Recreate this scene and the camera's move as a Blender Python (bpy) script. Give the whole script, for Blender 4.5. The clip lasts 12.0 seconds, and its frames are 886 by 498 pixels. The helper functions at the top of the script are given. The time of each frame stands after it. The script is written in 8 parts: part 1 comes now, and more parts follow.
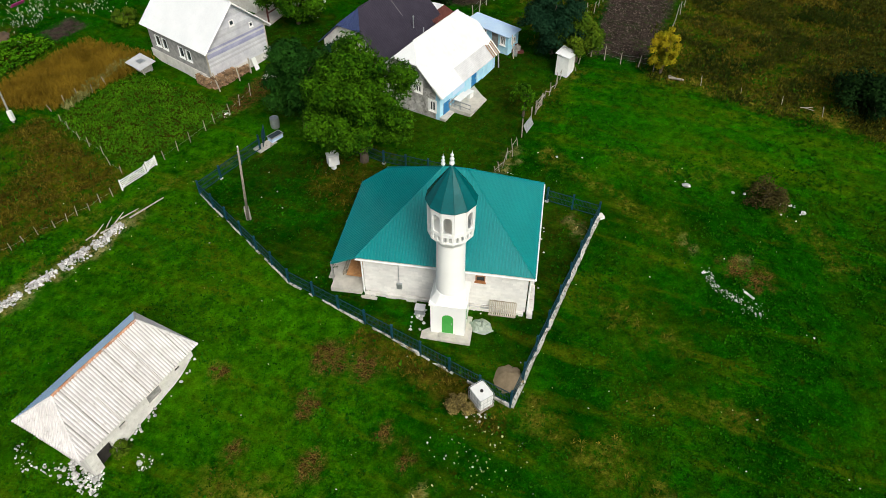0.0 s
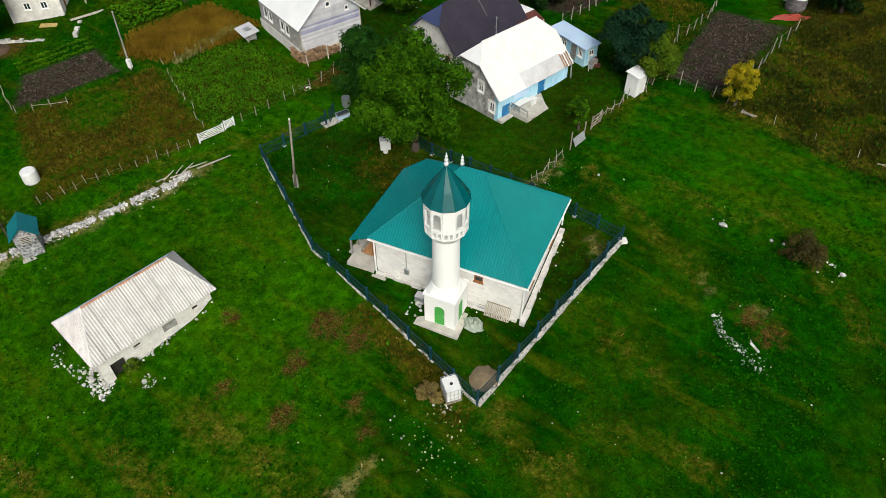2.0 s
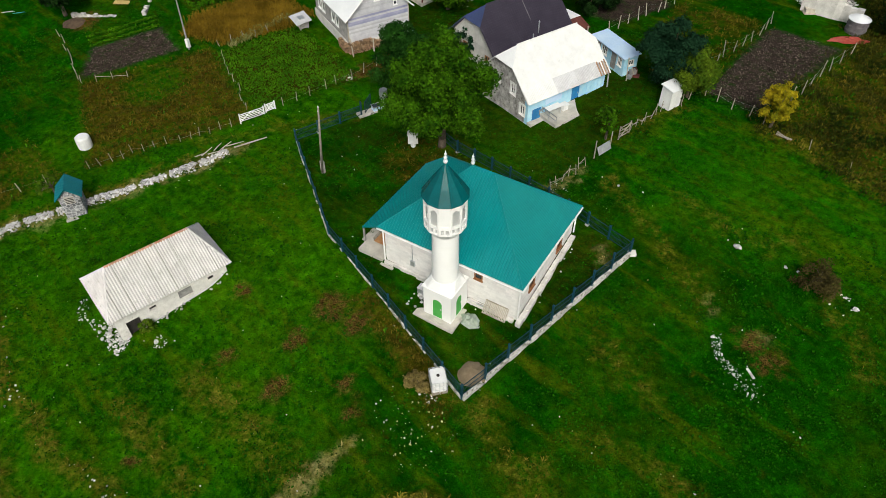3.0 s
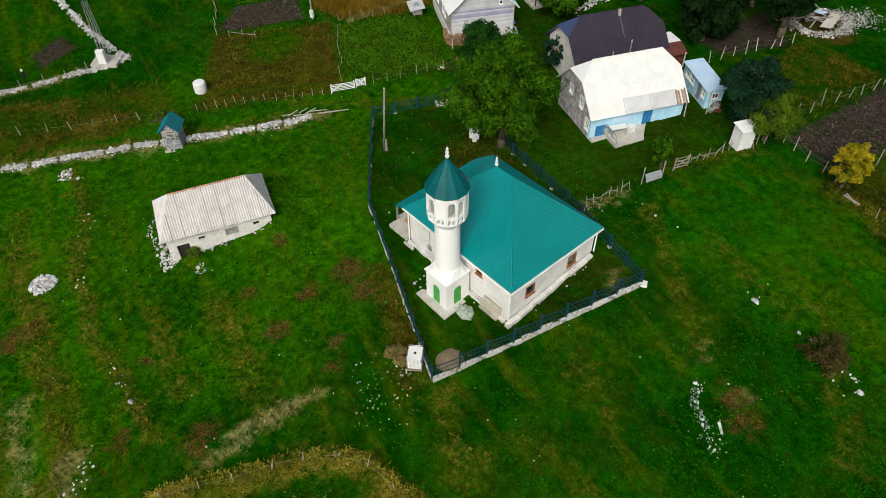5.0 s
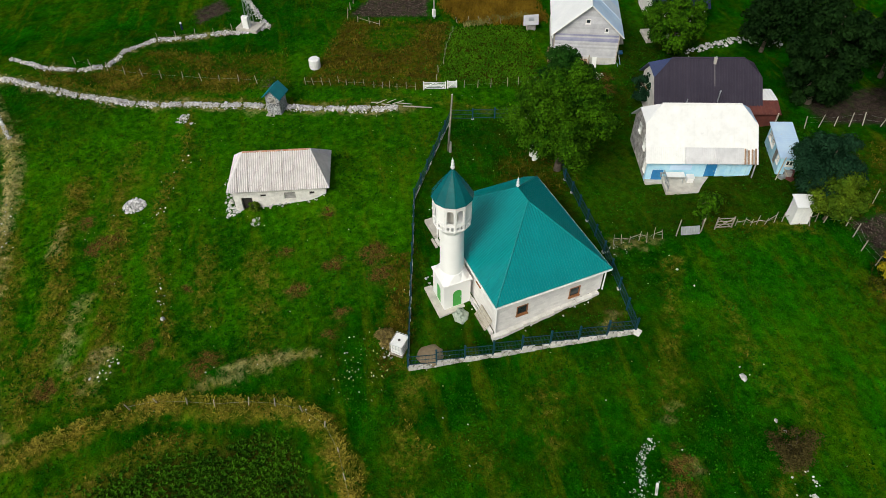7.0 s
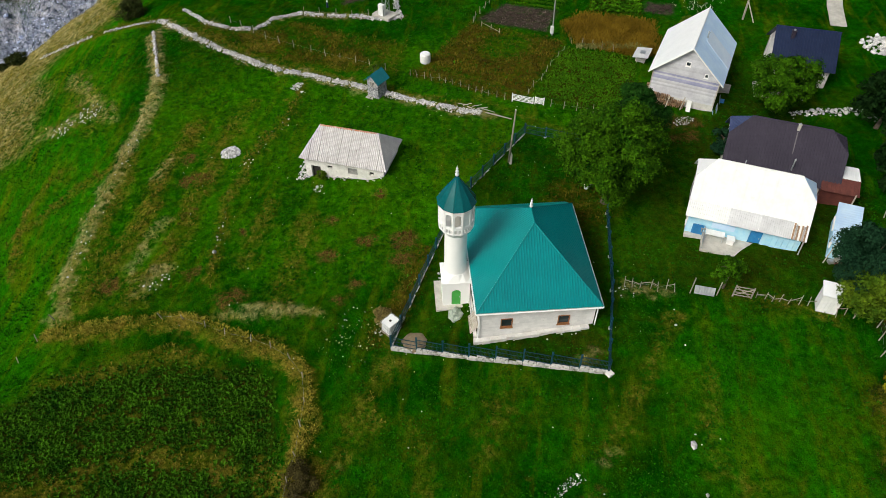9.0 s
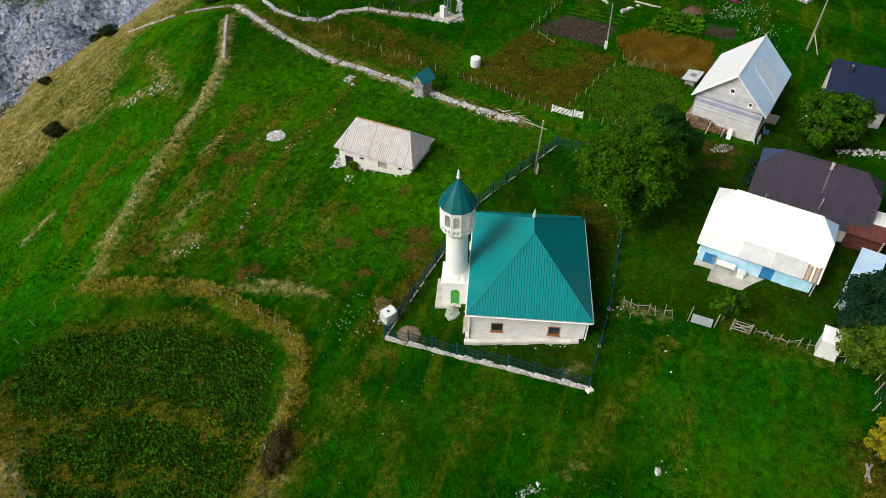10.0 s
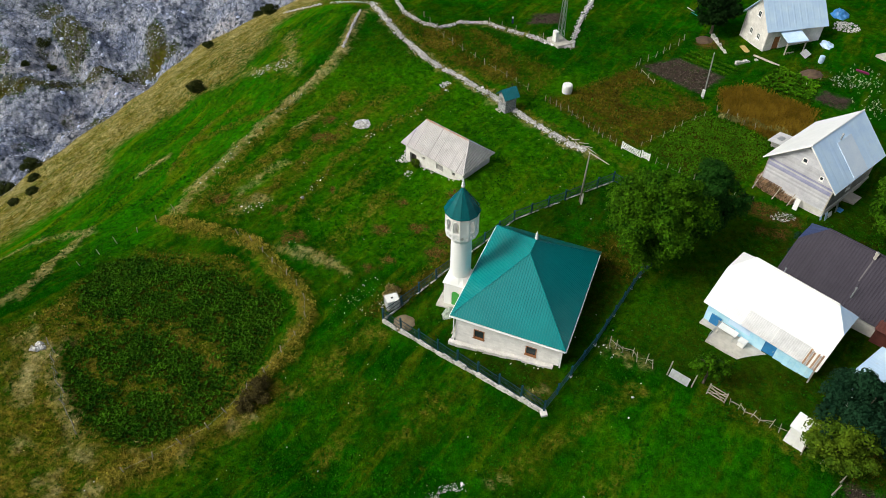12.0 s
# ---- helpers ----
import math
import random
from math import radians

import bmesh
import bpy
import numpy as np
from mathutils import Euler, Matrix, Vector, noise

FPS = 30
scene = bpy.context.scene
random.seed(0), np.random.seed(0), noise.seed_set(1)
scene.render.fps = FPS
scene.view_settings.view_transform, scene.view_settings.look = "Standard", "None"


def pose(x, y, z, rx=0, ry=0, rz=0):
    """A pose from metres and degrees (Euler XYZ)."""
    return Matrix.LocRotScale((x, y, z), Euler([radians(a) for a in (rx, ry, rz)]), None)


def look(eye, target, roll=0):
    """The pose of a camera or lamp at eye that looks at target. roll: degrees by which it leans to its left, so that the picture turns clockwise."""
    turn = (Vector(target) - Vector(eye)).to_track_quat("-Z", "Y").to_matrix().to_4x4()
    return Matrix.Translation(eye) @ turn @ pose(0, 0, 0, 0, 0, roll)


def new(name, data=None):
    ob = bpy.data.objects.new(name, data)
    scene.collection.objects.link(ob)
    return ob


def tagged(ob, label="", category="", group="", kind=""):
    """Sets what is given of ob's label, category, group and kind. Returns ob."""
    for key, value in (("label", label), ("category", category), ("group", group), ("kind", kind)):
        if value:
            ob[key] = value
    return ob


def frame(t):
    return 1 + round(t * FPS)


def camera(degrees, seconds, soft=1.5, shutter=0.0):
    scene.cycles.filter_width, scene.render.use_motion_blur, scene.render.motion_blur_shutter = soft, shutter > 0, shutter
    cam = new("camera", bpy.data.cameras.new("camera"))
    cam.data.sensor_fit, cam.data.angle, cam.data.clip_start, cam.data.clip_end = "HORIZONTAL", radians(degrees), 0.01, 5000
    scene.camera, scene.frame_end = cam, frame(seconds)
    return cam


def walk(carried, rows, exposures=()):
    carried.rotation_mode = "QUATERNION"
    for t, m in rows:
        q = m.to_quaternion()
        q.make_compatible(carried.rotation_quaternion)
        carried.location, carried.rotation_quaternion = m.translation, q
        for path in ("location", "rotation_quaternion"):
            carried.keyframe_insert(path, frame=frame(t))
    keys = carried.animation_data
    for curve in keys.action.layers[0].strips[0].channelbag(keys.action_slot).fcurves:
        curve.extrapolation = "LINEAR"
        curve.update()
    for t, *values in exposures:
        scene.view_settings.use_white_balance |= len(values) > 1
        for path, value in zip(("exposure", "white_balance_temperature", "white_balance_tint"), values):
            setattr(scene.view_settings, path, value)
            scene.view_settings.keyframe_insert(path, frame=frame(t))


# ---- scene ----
# A hillside village: mosque with a minaret in a fenced yard, houses, gardens, meadow and a rocky gorge.
# ---- camera ----
cam = camera(65.35, 12.0, 0.85)
PATH = [
    (0.0, 0.156, 0.285, 33.086, 45.768, -0.126, 0.017),
    (0.5, 1.929, 0.131, 33.514, 45.483, -0.145, 3.456),
    (1.0, 3.844, 0.027, 33.91, 45.254, -0.104, 7.074),
    (1.5, 5.899, 0.025, 34.272, 45.047, -0.018, 10.889),
    (2.0, 7.998, 0.068, 34.627, 45.012, 0.063, 14.695),
    (2.5, 10.111, 0.219, 34.999, 44.913, 0.104, 18.618),
    (3.0, 12.13, 0.547, 35.302, 44.783, 0.149, 22.34),
    (5.0, 21.185, 3.616, 36.912, 44.318, 0.411, 39.461),
    (5.5, 23.249, 4.941, 37.472, 44.167, 0.367, 43.902),
    (6.0, 25.297, 6.395, 38.032, 44.172, 0.282, 48.418),
    (6.5, 27.292, 8.078, 38.665, 44.142, 0.242, 52.956),
    (7.0, 29.236, 9.882, 39.277, 44.258, 0.194, 57.567),
    (9.0, 35.771, 19.226, 41.631, 44.276, 0.024, 76.458),
    (9.5, 36.888, 21.946, 42.132, 44.288, -0.014, 81.109),
    (10.0, 37.822, 24.677, 42.666, 44.339, -0.059, 85.604),
    (10.5, 38.604, 27.511, 43.149, 44.526, -0.137, 90.119),
    (11.0, 39.184, 30.376, 43.603, 44.792, -0.183, 94.536),
    (11.5, 39.636, 33.204, 43.993, 45.067, -0.247, 98.868),
    (12.0, 39.965, 36.069, 44.372, 45.424, -0.279, 103.075),
]
EXPOSURES = [(0.0, 0.01), (3.0, -0.14), (6.0, -0.19), (9.0, -0.08), (12.0, 0.04)]
walk(cam, [(t, pose(x, y, z, rx, ry, rz)) for t, x, y, z, rx, ry, rz in PATH], [(t, stops, 6650, 4) for t, stops in EXPOSURES])

# ---- light: soft sun through thin cloud, blue sky ----
SUN_FROM = Vector((0.32, -0.69, 0.72)).normalized()
world = bpy.data.worlds.new("world")
scene.world = world
world.use_nodes = True
wn = world.node_tree.nodes
sky = wn.new("ShaderNodeTexSky")
sky.sky_type = "NISHITA"
sky.sun_disc = False
sky.dust_density = 6.0
sky.sun_elevation = math.asin(SUN_FROM.z)
sky.sun_rotation = math.atan2(SUN_FROM.x, SUN_FROM.y)
wn["Background"].inputs[1].default_value = 0.12
veil = wn.new("ShaderNodeHueSaturation")
veil.inputs["Saturation"].default_value = 0.6
world.node_tree.links.new(sky.outputs[0], veil.inputs["Color"])
world.node_tree.links.new(veil.outputs[0], wn["Background"].inputs[0])
sun = new("sun", bpy.data.lights.new("sun", "SUN"))
sun.data.energy = 1.88
sun.data.angle = radians(24)
sun.data.color = (1.0, 0.98, 0.94)
sun.matrix_world = look(SUN_FROM * 120, (0, 0, 0))


# ---- materials ----
def mat(name, c1, c2, scale=1.5, rough=0.8, metal=0.0, bump=0.25, fine=30.0, vary=0.12, island=False, spec=0.4, stain=None, stain_at=0.62):
    """Two colours mixed by a broad noise, a fine grain, a change from piece to piece, and, if wanted, stains."""
    m = bpy.data.materials.new(name)
    m.use_nodes = True
    nt = m.node_tree
    n, k = nt.nodes, nt.links.new
    bs = n["Principled BSDF"]
    co = n.new("ShaderNodeTexCoord")
    big = n.new("ShaderNodeTexNoise")
    big.inputs["Scale"].default_value = scale
    big.inputs["Detail"].default_value = 6
    big.inputs["Roughness"].default_value = 0.65
    k(co.outputs["Object"], big.inputs["Vector"])
    ramp = n.new("ShaderNodeValToRGB")
    ramp.color_ramp.elements[0].position, ramp.color_ramp.elements[1].position = 0.34, 0.66
    ramp.color_ramp.elements[0].color, ramp.color_ramp.elements[1].color = (*c1, 1), (*c2, 1)
    k(big.outputs["Fac"], ramp.inputs["Fac"])
    colour = ramp.outputs["Color"]
    small = n.new("ShaderNodeTexNoise")
    small.inputs["Scale"].default_value = fine
    small.inputs["Detail"].default_value = 4
    k(co.outputs["Object"], small.inputs["Vector"])
    if stain:
        st = n.new("ShaderNodeTexNoise")
        st.inputs["Scale"].default_value = scale * 2.3
        st.inputs["Detail"].default_value = 8
        st.inputs["Roughness"].default_value = 0.7
        k(co.outputs["Object"], st.inputs["Vector"])
        sr = n.new("ShaderNodeMapRange")
        sr.inputs["From Min"].default_value, sr.inputs["From Max"].default_value = stain_at, stain_at + 0.12
        k(st.outputs["Fac"], sr.inputs["Value"])
        mx = n.new("ShaderNodeMix")
        mx.data_type = "RGBA"
        k(sr.outputs["Result"], mx.inputs["Factor"])
        k(colour, mx.inputs["A"])
        mx.inputs["B"].default_value = (*stain, 1)
        colour = mx.outputs["Result"]
    rnd = n.new("ShaderNodeNewGeometry").outputs["Random Per Island"] if island else n.new("ShaderNodeObjectInfo").outputs["Random"]
    add = n.new("ShaderNodeMath")
    add.operation = "ADD"
    k(rnd, add.inputs[0])
    k(small.outputs["Fac"], add.inputs[1])
    val = n.new("ShaderNodeMapRange")
    val.inputs["From Min"].default_value, val.inputs["From Max"].default_value = 0.3, 1.7
    val.inputs["To Min"].default_value, val.inputs["To Max"].default_value = 1 - vary, 1 + vary
    k(add.outputs["Value"], val.inputs["Value"])
    hs = n.new("ShaderNodeHueSaturation")
    k(colour, hs.inputs["Color"])
    k(val.outputs["Result"], hs.inputs["Value"])
    k(hs.outputs["Color"], bs.inputs["Base Color"])
    bs.inputs["Roughness"].default_value = rough
    bs.inputs["Metallic"].default_value = metal
    bs.inputs["Specular IOR Level"].default_value = spec
    if bump:
        b = n.new("ShaderNodeBump")
        b.inputs["Strength"].default_value = bump
        b.inputs["Distance"].default_value = 0.05
        k(small.outputs["Fac"], b.inputs["Height"])
        k(b.outputs["Normal"], bs.inputs["Normal"])
    return m


def stone_mat(name, c1, c2, joint, cell=3.0, rough=0.9, bump=0.7, tone=0.45):
    """Rubble masonry: cells of stone with paler or darker joints."""
    m = mat(name, c1, c2, 1.1, rough, bump=0.0, vary=0.18)
    nt = m.node_tree
    n, k = nt.nodes, nt.links.new
    bs = n["Principled BSDF"]
    co = n.new("ShaderNodeTexCoord")
    vo = n.new("ShaderNodeTexVoronoi")
    vo.feature = "DISTANCE_TO_EDGE"
    vo.inputs["Scale"].default_value = cell
    warp = n.new("ShaderNodeTexNoise")
    warp.inputs["Scale"].default_value = 2.5
    mixv = n.new("ShaderNodeMix")
    mixv.data_type = "VECTOR"
    mixv.inputs["Factor"].default_value = 0.12
    k(co.outputs["Object"], warp.inputs["Vector"])
    k(co.outputs["Object"], mixv.inputs["A"])
    k(warp.outputs["Color"], mixv.inputs["B"])
    k(mixv.outputs["Result"], vo.inputs["Vector"])
    edge = n.new("ShaderNodeMapRange")
    edge.inputs["From Min"].default_value, edge.inputs["From Max"].default_value = 0.02, 0.09
    k(vo.outputs["Distance"], edge.inputs["Value"])
    vc = n.new("ShaderNodeTexVoronoi")
    vc.inputs["Scale"].default_value = cell
    k(mixv.outputs["Result"], vc.inputs["Vector"])
    tint = n.new("ShaderNodeMix")
    tint.data_type = "RGBA"
    tint.blend_type = "MULTIPLY"
    tint.inputs["Factor"].default_value = tone
    old = bs.inputs["Base Color"].links[0].from_socket
    bw = n.new("ShaderNodeRGBToBW")
    k(vc.outputs["Color"], bw.inputs["Color"])
    k(old, tint.inputs["A"])
    k(bw.outputs["Val"], tint.inputs["B"])
    mx = n.new("ShaderNodeMix")
    mx.data_type = "RGBA"
    k(edge.outputs["Result"], mx.inputs["Factor"])
    mx.inputs["A"].default_value = (*joint, 1)
    k(tint.outputs["Result"], mx.inputs["B"])
    k(mx.outputs["Result"], bs.inputs["Base Color"])
    b = n.new("ShaderNodeBump")
    b.inputs["Strength"].default_value = bump
    b.inputs["Distance"].default_value = 0.06
    k(edge.outputs["Result"], b.inputs["Height"])
    k(b.outputs["Normal"], bs.inputs["Normal"])
    return m


def block_mat(name, c1, c2, joint, wide=0.46, tall=0.21):
    """Coursed stone blocks with thin, faint joints on upright walls."""
    m = mat(name, c1, c2, 1.3, 0.9, bump=0.25, fine=16, vary=0.08, stain=tuple(v * 0.8 for v in c1), stain_at=0.60)
    nt = m.node_tree
    n, k = nt.nodes, nt.links.new
    bs = n["Principled BSDF"]
    co = n.new("ShaderNodeTexCoord")
    sp = n.new("ShaderNodeSeparateXYZ")
    cb = n.new("ShaderNodeCombineXYZ")
    ad = n.new("ShaderNodeMath")
    k(co.outputs["Object"], sp.inputs[0])
    k(sp.outputs[0], ad.inputs[0])
    k(sp.outputs[1], ad.inputs[1])
    k(ad.outputs[0], cb.inputs[0])
    k(sp.outputs[2], cb.inputs[1])
    br = n.new("ShaderNodeTexBrick")
    br.inputs["Scale"].default_value = 1.0
    br.inputs["Brick Width"].default_value = wide
    br.inputs["Row Height"].default_value = tall
    br.inputs["Mortar Size"].default_value = 0.012
    br.inputs["Mortar Smooth"].default_value = 0.4
    br.inputs["Color1"].default_value = (0.82, 0.82, 0.82, 1)
    br.inputs["Color2"].default_value = (1.0, 0.99, 0.98, 1)
    br.inputs["Mortar"].default_value = (*joint, 1)
    k(cb.outputs[0], br.inputs["Vector"])
    mx = n.new("ShaderNodeMix")
    mx.data_type = "RGBA"
    mx.blend_type = "MULTIPLY"
    mx.inputs["Factor"].default_value = 0.8
    k(bs.inputs["Base Color"].links[0].from_socket, mx.inputs["A"])
    k(br.outputs["Color"], mx.inputs["B"])
    k(mx.outputs["Result"], bs.inputs["Base Color"])
    return m


def leaf_mat(name, c1, c2, scale=0.7, vary=0.45):
    m = mat(name, c1, c2, scale, 0.7, bump=0.0, vary=vary, island=True, spec=0.03, fine=6)
    return m


TEAL = mat("teal_painted_sheet", (0.0, 0.195, 0.208), (0.0, 0.225, 0.235), 0.5, 0.30, 0.0, 0.03, 12, 0.05, spec=0.38)
TEAL_OLD = mat("teal_sheet_of_cone", (0.0, 0.08, 0.09), (0.0, 0.115, 0.125), 0.8, 0.25, 0.0, 0.05, 6, 0.10, spec=0.3)
WHITE = mat("white_render", (0.87, 0.87, 0.86), (0.91, 0.91, 0.90), 0.8, 0.75, bump=0.06, vary=0.03)
CREAM = mat("cream_trim", (0.72, 0.69, 0.62), (0.80, 0.77, 0.70), 1.5, 0.6, bump=0.05, vary=0.04)
GREEN_DOOR = mat("green_door_paint", (0.06, 0.36, 0.06), (0.08, 0.42, 0.08), 2, 0.45, bump=0.05, vary=0.06)
LIMESTONE = block_mat("limestone_blocks", (0.78, 0.765, 0.75), (0.89, 0.88, 0.865), (0.92, 0.91, 0.90))
RUBBLE = stone_mat("rubble_masonry", (0.42, 0.40, 0.38), (0.70, 0.67, 0.63), (0.70, 0.68, 0.65), 4.6, tone=0.6)
WHITEWASH = mat("old_whitewash", (0.58, 0.555, 0.53), (0.80, 0.775, 0.745), 1.3, 0.9, bump=0.5, fine=9, vary=0.14, stain=(0.34, 0.31, 0.27), stain_at=0.60)
FENCE_BASE = mat("stained_fence_base", (0.40, 0.39, 0.37), (0.66, 0.64, 0.61), 1.6, 0.95, bump=0.6, fine=8, vary=0.2, stain=(0.16, 0.16, 0.11), stain_at=0.52)
CONCRETE = mat("weathered_concrete", (0.40, 0.38, 0.34), (0.56, 0.53, 0.48), 1.3, 0.9, bump=0.3, stain=(0.25, 0.24, 0.20))
FIBRE = mat("pale_corrugated_sheet", (0.59, 0.56, 0.565), (0.75, 0.715, 0.72), 1.1, 0.85, bump=0.2, vary=0.10, stain=(0.36, 0.335, 0.32), stain_at=0.58)
LAP = mat("dark_sheet_edge", (0.24, 0.225, 0.215), (0.42, 0.40, 0.385), 2.5, 0.9, vary=0.2)
TILE = mat("orange_ridge_tile", (0.42, 0.17, 0.08), (0.58, 0.34, 0.22), 2, 0.85, vary=0.3, stain=(0.55, 0.50, 0.46), stain_at=0.52)
TIN_WHITE = mat("white_sheet_roof", (0.78, 0.795, 0.82), (0.86, 0.87, 0.89), 0.5, 0.36, 0.0, 0.05, 8, 0.05, stain=(0.56, 0.58, 0.60), stain_at=0.66)
TIN_CREAM = mat("warm_white_sheet_roof", (0.72, 0.725, 0.72), (0.82, 0.82, 0.81), 0.9, 0.5, 0.0, 0.25, 3.5, 0.07, stain=(0.66, 0.66, 0.66), stain_at=0.60)
TIN_GREY = mat("grey_sheet_roof", (0.52, 0.52, 0.54), (0.64, 0.64, 0.66), 1.1, 0.55, 0.0, 0.06, 8, 0.06, stain=(0.44, 0.43, 0.43))
TIN_PALE = mat("paler_sheet_roof", (0.62, 0.74, 0.90), (0.72, 0.82, 0.95), 0.6, 0.4, 0.1, 0.05, 8, 0.06)
# pale blue sheet; on the grey house its blue is painted-in sky reflection
TIN_BLUE = mat("pale_blue_sheet_and_sky_tint", (0.50, 0.68, 0.92), (0.62, 0.79, 0.97), 0.6, 0.4, 0.1, 0.05, 8, 0.06, stain=(0.6, 0.66, 0.74))
TIN_RUST = mat("rusty_sheet", (0.22, 0.11, 0.06), (0.42, 0.30, 0.20), 2.2, 0.8, 0.0, 0.2, 12, 0.25)
BROWN_SHEET = mat("dark_brown_sheet_roof", (0.030, 0.025, 0.040), (0.043, 0.036, 0.054), 0.7, 0.5, 0.0, 0.05, 8, 0.08, spec=0.2, stain=(0.07, 0.06, 0.066), stain_at=0.70)
NAVY_SHEET = mat("navy_sheet_roof", (0.009, 0.016, 0.048), (0.014, 0.024, 0.064), 0.7, 0.45, 0.0, 0.05, 8, 0.08, spec=0.2)
MAROON = mat("maroon_boards", (0.09, 0.025, 0.02), (0.14, 0.04, 0.03), 2, 0.7, vary=0.15)
BLUE_WALL = mat("pale_blue_limewash", (0.34, 0.68, 0.90), (0.56, 0.82, 0.96), 1.2, 0.85, bump=0.25, vary=0.1, stain=(0.66, 0.74, 0.76))
BLUE_DOOR = mat("blue_door_paint", (0.02, 0.17, 0.42), (0.04, 0.24, 0.52), 2, 0.55, vary=0.1)
BLUE_FENCE = mat("dark_blue_fence_paint", (0.003, 0.030, 0.048), (0.005, 0.044, 0.062), 2, 0.5, vary=0.1)
SIDING = mat("pale_lilac_boards", (0.50, 0.50, 0.55), (0.66, 0.66, 0.69), 1.2, 0.7, bump=0.1, vary=0.2, stain=(0.36, 0.35, 0.44), stain_at=0.62)
SIDING_BLUE = mat("faded_lilac_blue_boards", (0.26, 0.27, 0.44), (0.42, 0.42, 0.56), 1.2, 0.7, bump=0.1, vary=0.15)
GREY_BOARD = mat("weathered_grey_boards", (0.24, 0.235, 0.23), (0.42, 0.405, 0.39), 2.5, 0.9, bump=0.4, vary=0.25)
OLD_WOOD = mat("old_fence_wood", (0.22, 0.19, 0.15), (0.40, 0.36, 0.30), 4, 0.95, bump=0.4, vary=0.25)
PALE_WOOD = mat("pale_sawn_wood", (0.40, 0.36, 0.29), (0.55, 0.50, 0.43), 4, 0.85, bump=0.3, vary=0.25)
BROWN_WOOD = mat("varnished_brown_wood", (0.22, 0.09, 0.035), (0.34, 0.15, 0.06), 5, 0.5, bump=0.2, vary=0.12)
ORANGE_WOOD = mat("orange_varnished_boards", (0.36, 0.17, 0.07), (0.48, 0.25, 0.11), 5, 0.5, bump=0.2, vary=0.15)
# navy sheet with part of the sky's reflection mixed into its colour
NAVY_SKY_SHEET = mat("navy_sheet_with_sky_tint", (0.022, 0.036, 0.10), (0.034, 0.052, 0.14), 0.7, 0.45, vary=0.08, spec=0.3)
DULL_STRIP = mat("dull_brown_strip", (0.10, 0.09, 0.10), (0.16, 0.145, 0.15), 2, 0.6, vary=0.1)
KIOSK_SHEET = mat("blue_teal_sheet", (0.0, 0.115, 0.145), (0.0, 0.15, 0.18), 0.8, 0.4, 0.0, 0.05, 8, 0.08)
POST_BLUE = mat("blue_post_paint", (0.003, 0.042, 0.070), (0.006, 0.06, 0.092), 2, 0.5, vary=0.1)
LOG_END = mat("firewood", (0.13, 0.075, 0.04), (0.42, 0.27, 0.16), 3, 0.9, bump=0.4, vary=0.6)
KIOSK_STONE = stone_mat("dark_kiosk_stone", (0.22, 0.23, 0.25), (0.46, 0.46, 0.48), (0.60, 0.60, 0.62), 5.0, tone=0.75)
METAL = mat("galvanised_metal", (0.40, 0.42, 0.44), (0.52, 0.54, 0.56), 3, 0.45, 0.7, 0.05, vary=0.1)
# near-black: shade filling openings, also dark metal and plastic parts
DARK = mat("dark_parts_and_shade", (0.02, 0.018, 0.016), (0.035, 0.03, 0.028), 3, 0.9, bump=0.1)
PLASTIC_WHITE = mat("white_plastic", (0.76, 0.76, 0.76), (0.86, 0.86, 0.85), 3, 0.4, bump=0.08, vary=0.05)
PLASTIC_BLUE = mat("blue_plastic", (0.03, 0.16, 0.42), (0.05, 0.24, 0.55), 3, 0.4, bump=0.05)
PINK_CLOTH = mat("pink_cloth", (0.55, 0.03, 0.25), (0.65, 0.06, 0.33), 4, 0.8)
TEAL_CLOTH = mat("teal_cloth", (0.05, 0.42, 0.45), (0.10, 0.55, 0.55), 4, 0.8)
YELLOW_CLOTH = mat("ochre_tarp", (0.42, 0.30, 0.09), (0.55, 0.42, 0.17), 4, 0.8)
RED_TARP = mat("red_tarp", (0.22, 0.025, 0.018), (0.32, 0.05, 0.03), 3, 0.6)
TARP = mat("grey_green_tarp", (0.26, 0.32, 0.26), (0.42, 0.47, 0.40), 3, 0.5, bump=0.4)
# bluish base colour stands in for sky reflected in the panes
GLASS = mat("window_glass", (0.020, 0.030, 0.036), (0.034, 0.048, 0.056), 1, 0.05, bump=0.0, spec=0.55)
ROCK = mat("limestone_rock", (0.34, 0.33, 0.335), (0.78, 0.76, 0.76), 2.2, 0.95, bump=0.6, fine=14, vary=0.5, island=True, stain=(0.14, 0.135, 0.12), stain_at=0.58)
ROCK_ONE = mat("limestone_fieldstone", (0.32, 0.315, 0.31), (0.74, 0.725, 0.71), 1.4, 0.95, bump=0.6, fine=14, vary=0.35)
RUBBLE = mat("broken_masonry", (0.22, 0.21, 0.205), (0.66, 0.64, 0.63), 1.6, 0.95, bump=0.6, fine=14, vary=0.6, island=True, stain=(0.11, 0.10, 0.09), stain_at=0.55)
# grey rock with the blue of distance haze put into its colour
SCREE = mat("haze_blue_gorge_rock", (0.26, 0.31, 0.46), (0.70, 0.75, 0.92), 0.5, 0.95, bump=0.6, fine=6, vary=0.6, island=True)
BARK = mat("bark", (0.07, 0.055, 0.04), (0.14, 0.11, 0.085), 5, 0.95, bump=0.6)
EARTH = mat("brown_earth", (0.06, 0.04, 0.026), (0.12, 0.08, 0.052), 2, 0.98, bump=0.7, fine=18, vary=0.2)
LEAF_WALNUT = leaf_mat("walnut_leaves", (0.0040, 0.032, 0.0010), (0.056, 0.150, 0.004), 0.9, 0.55)
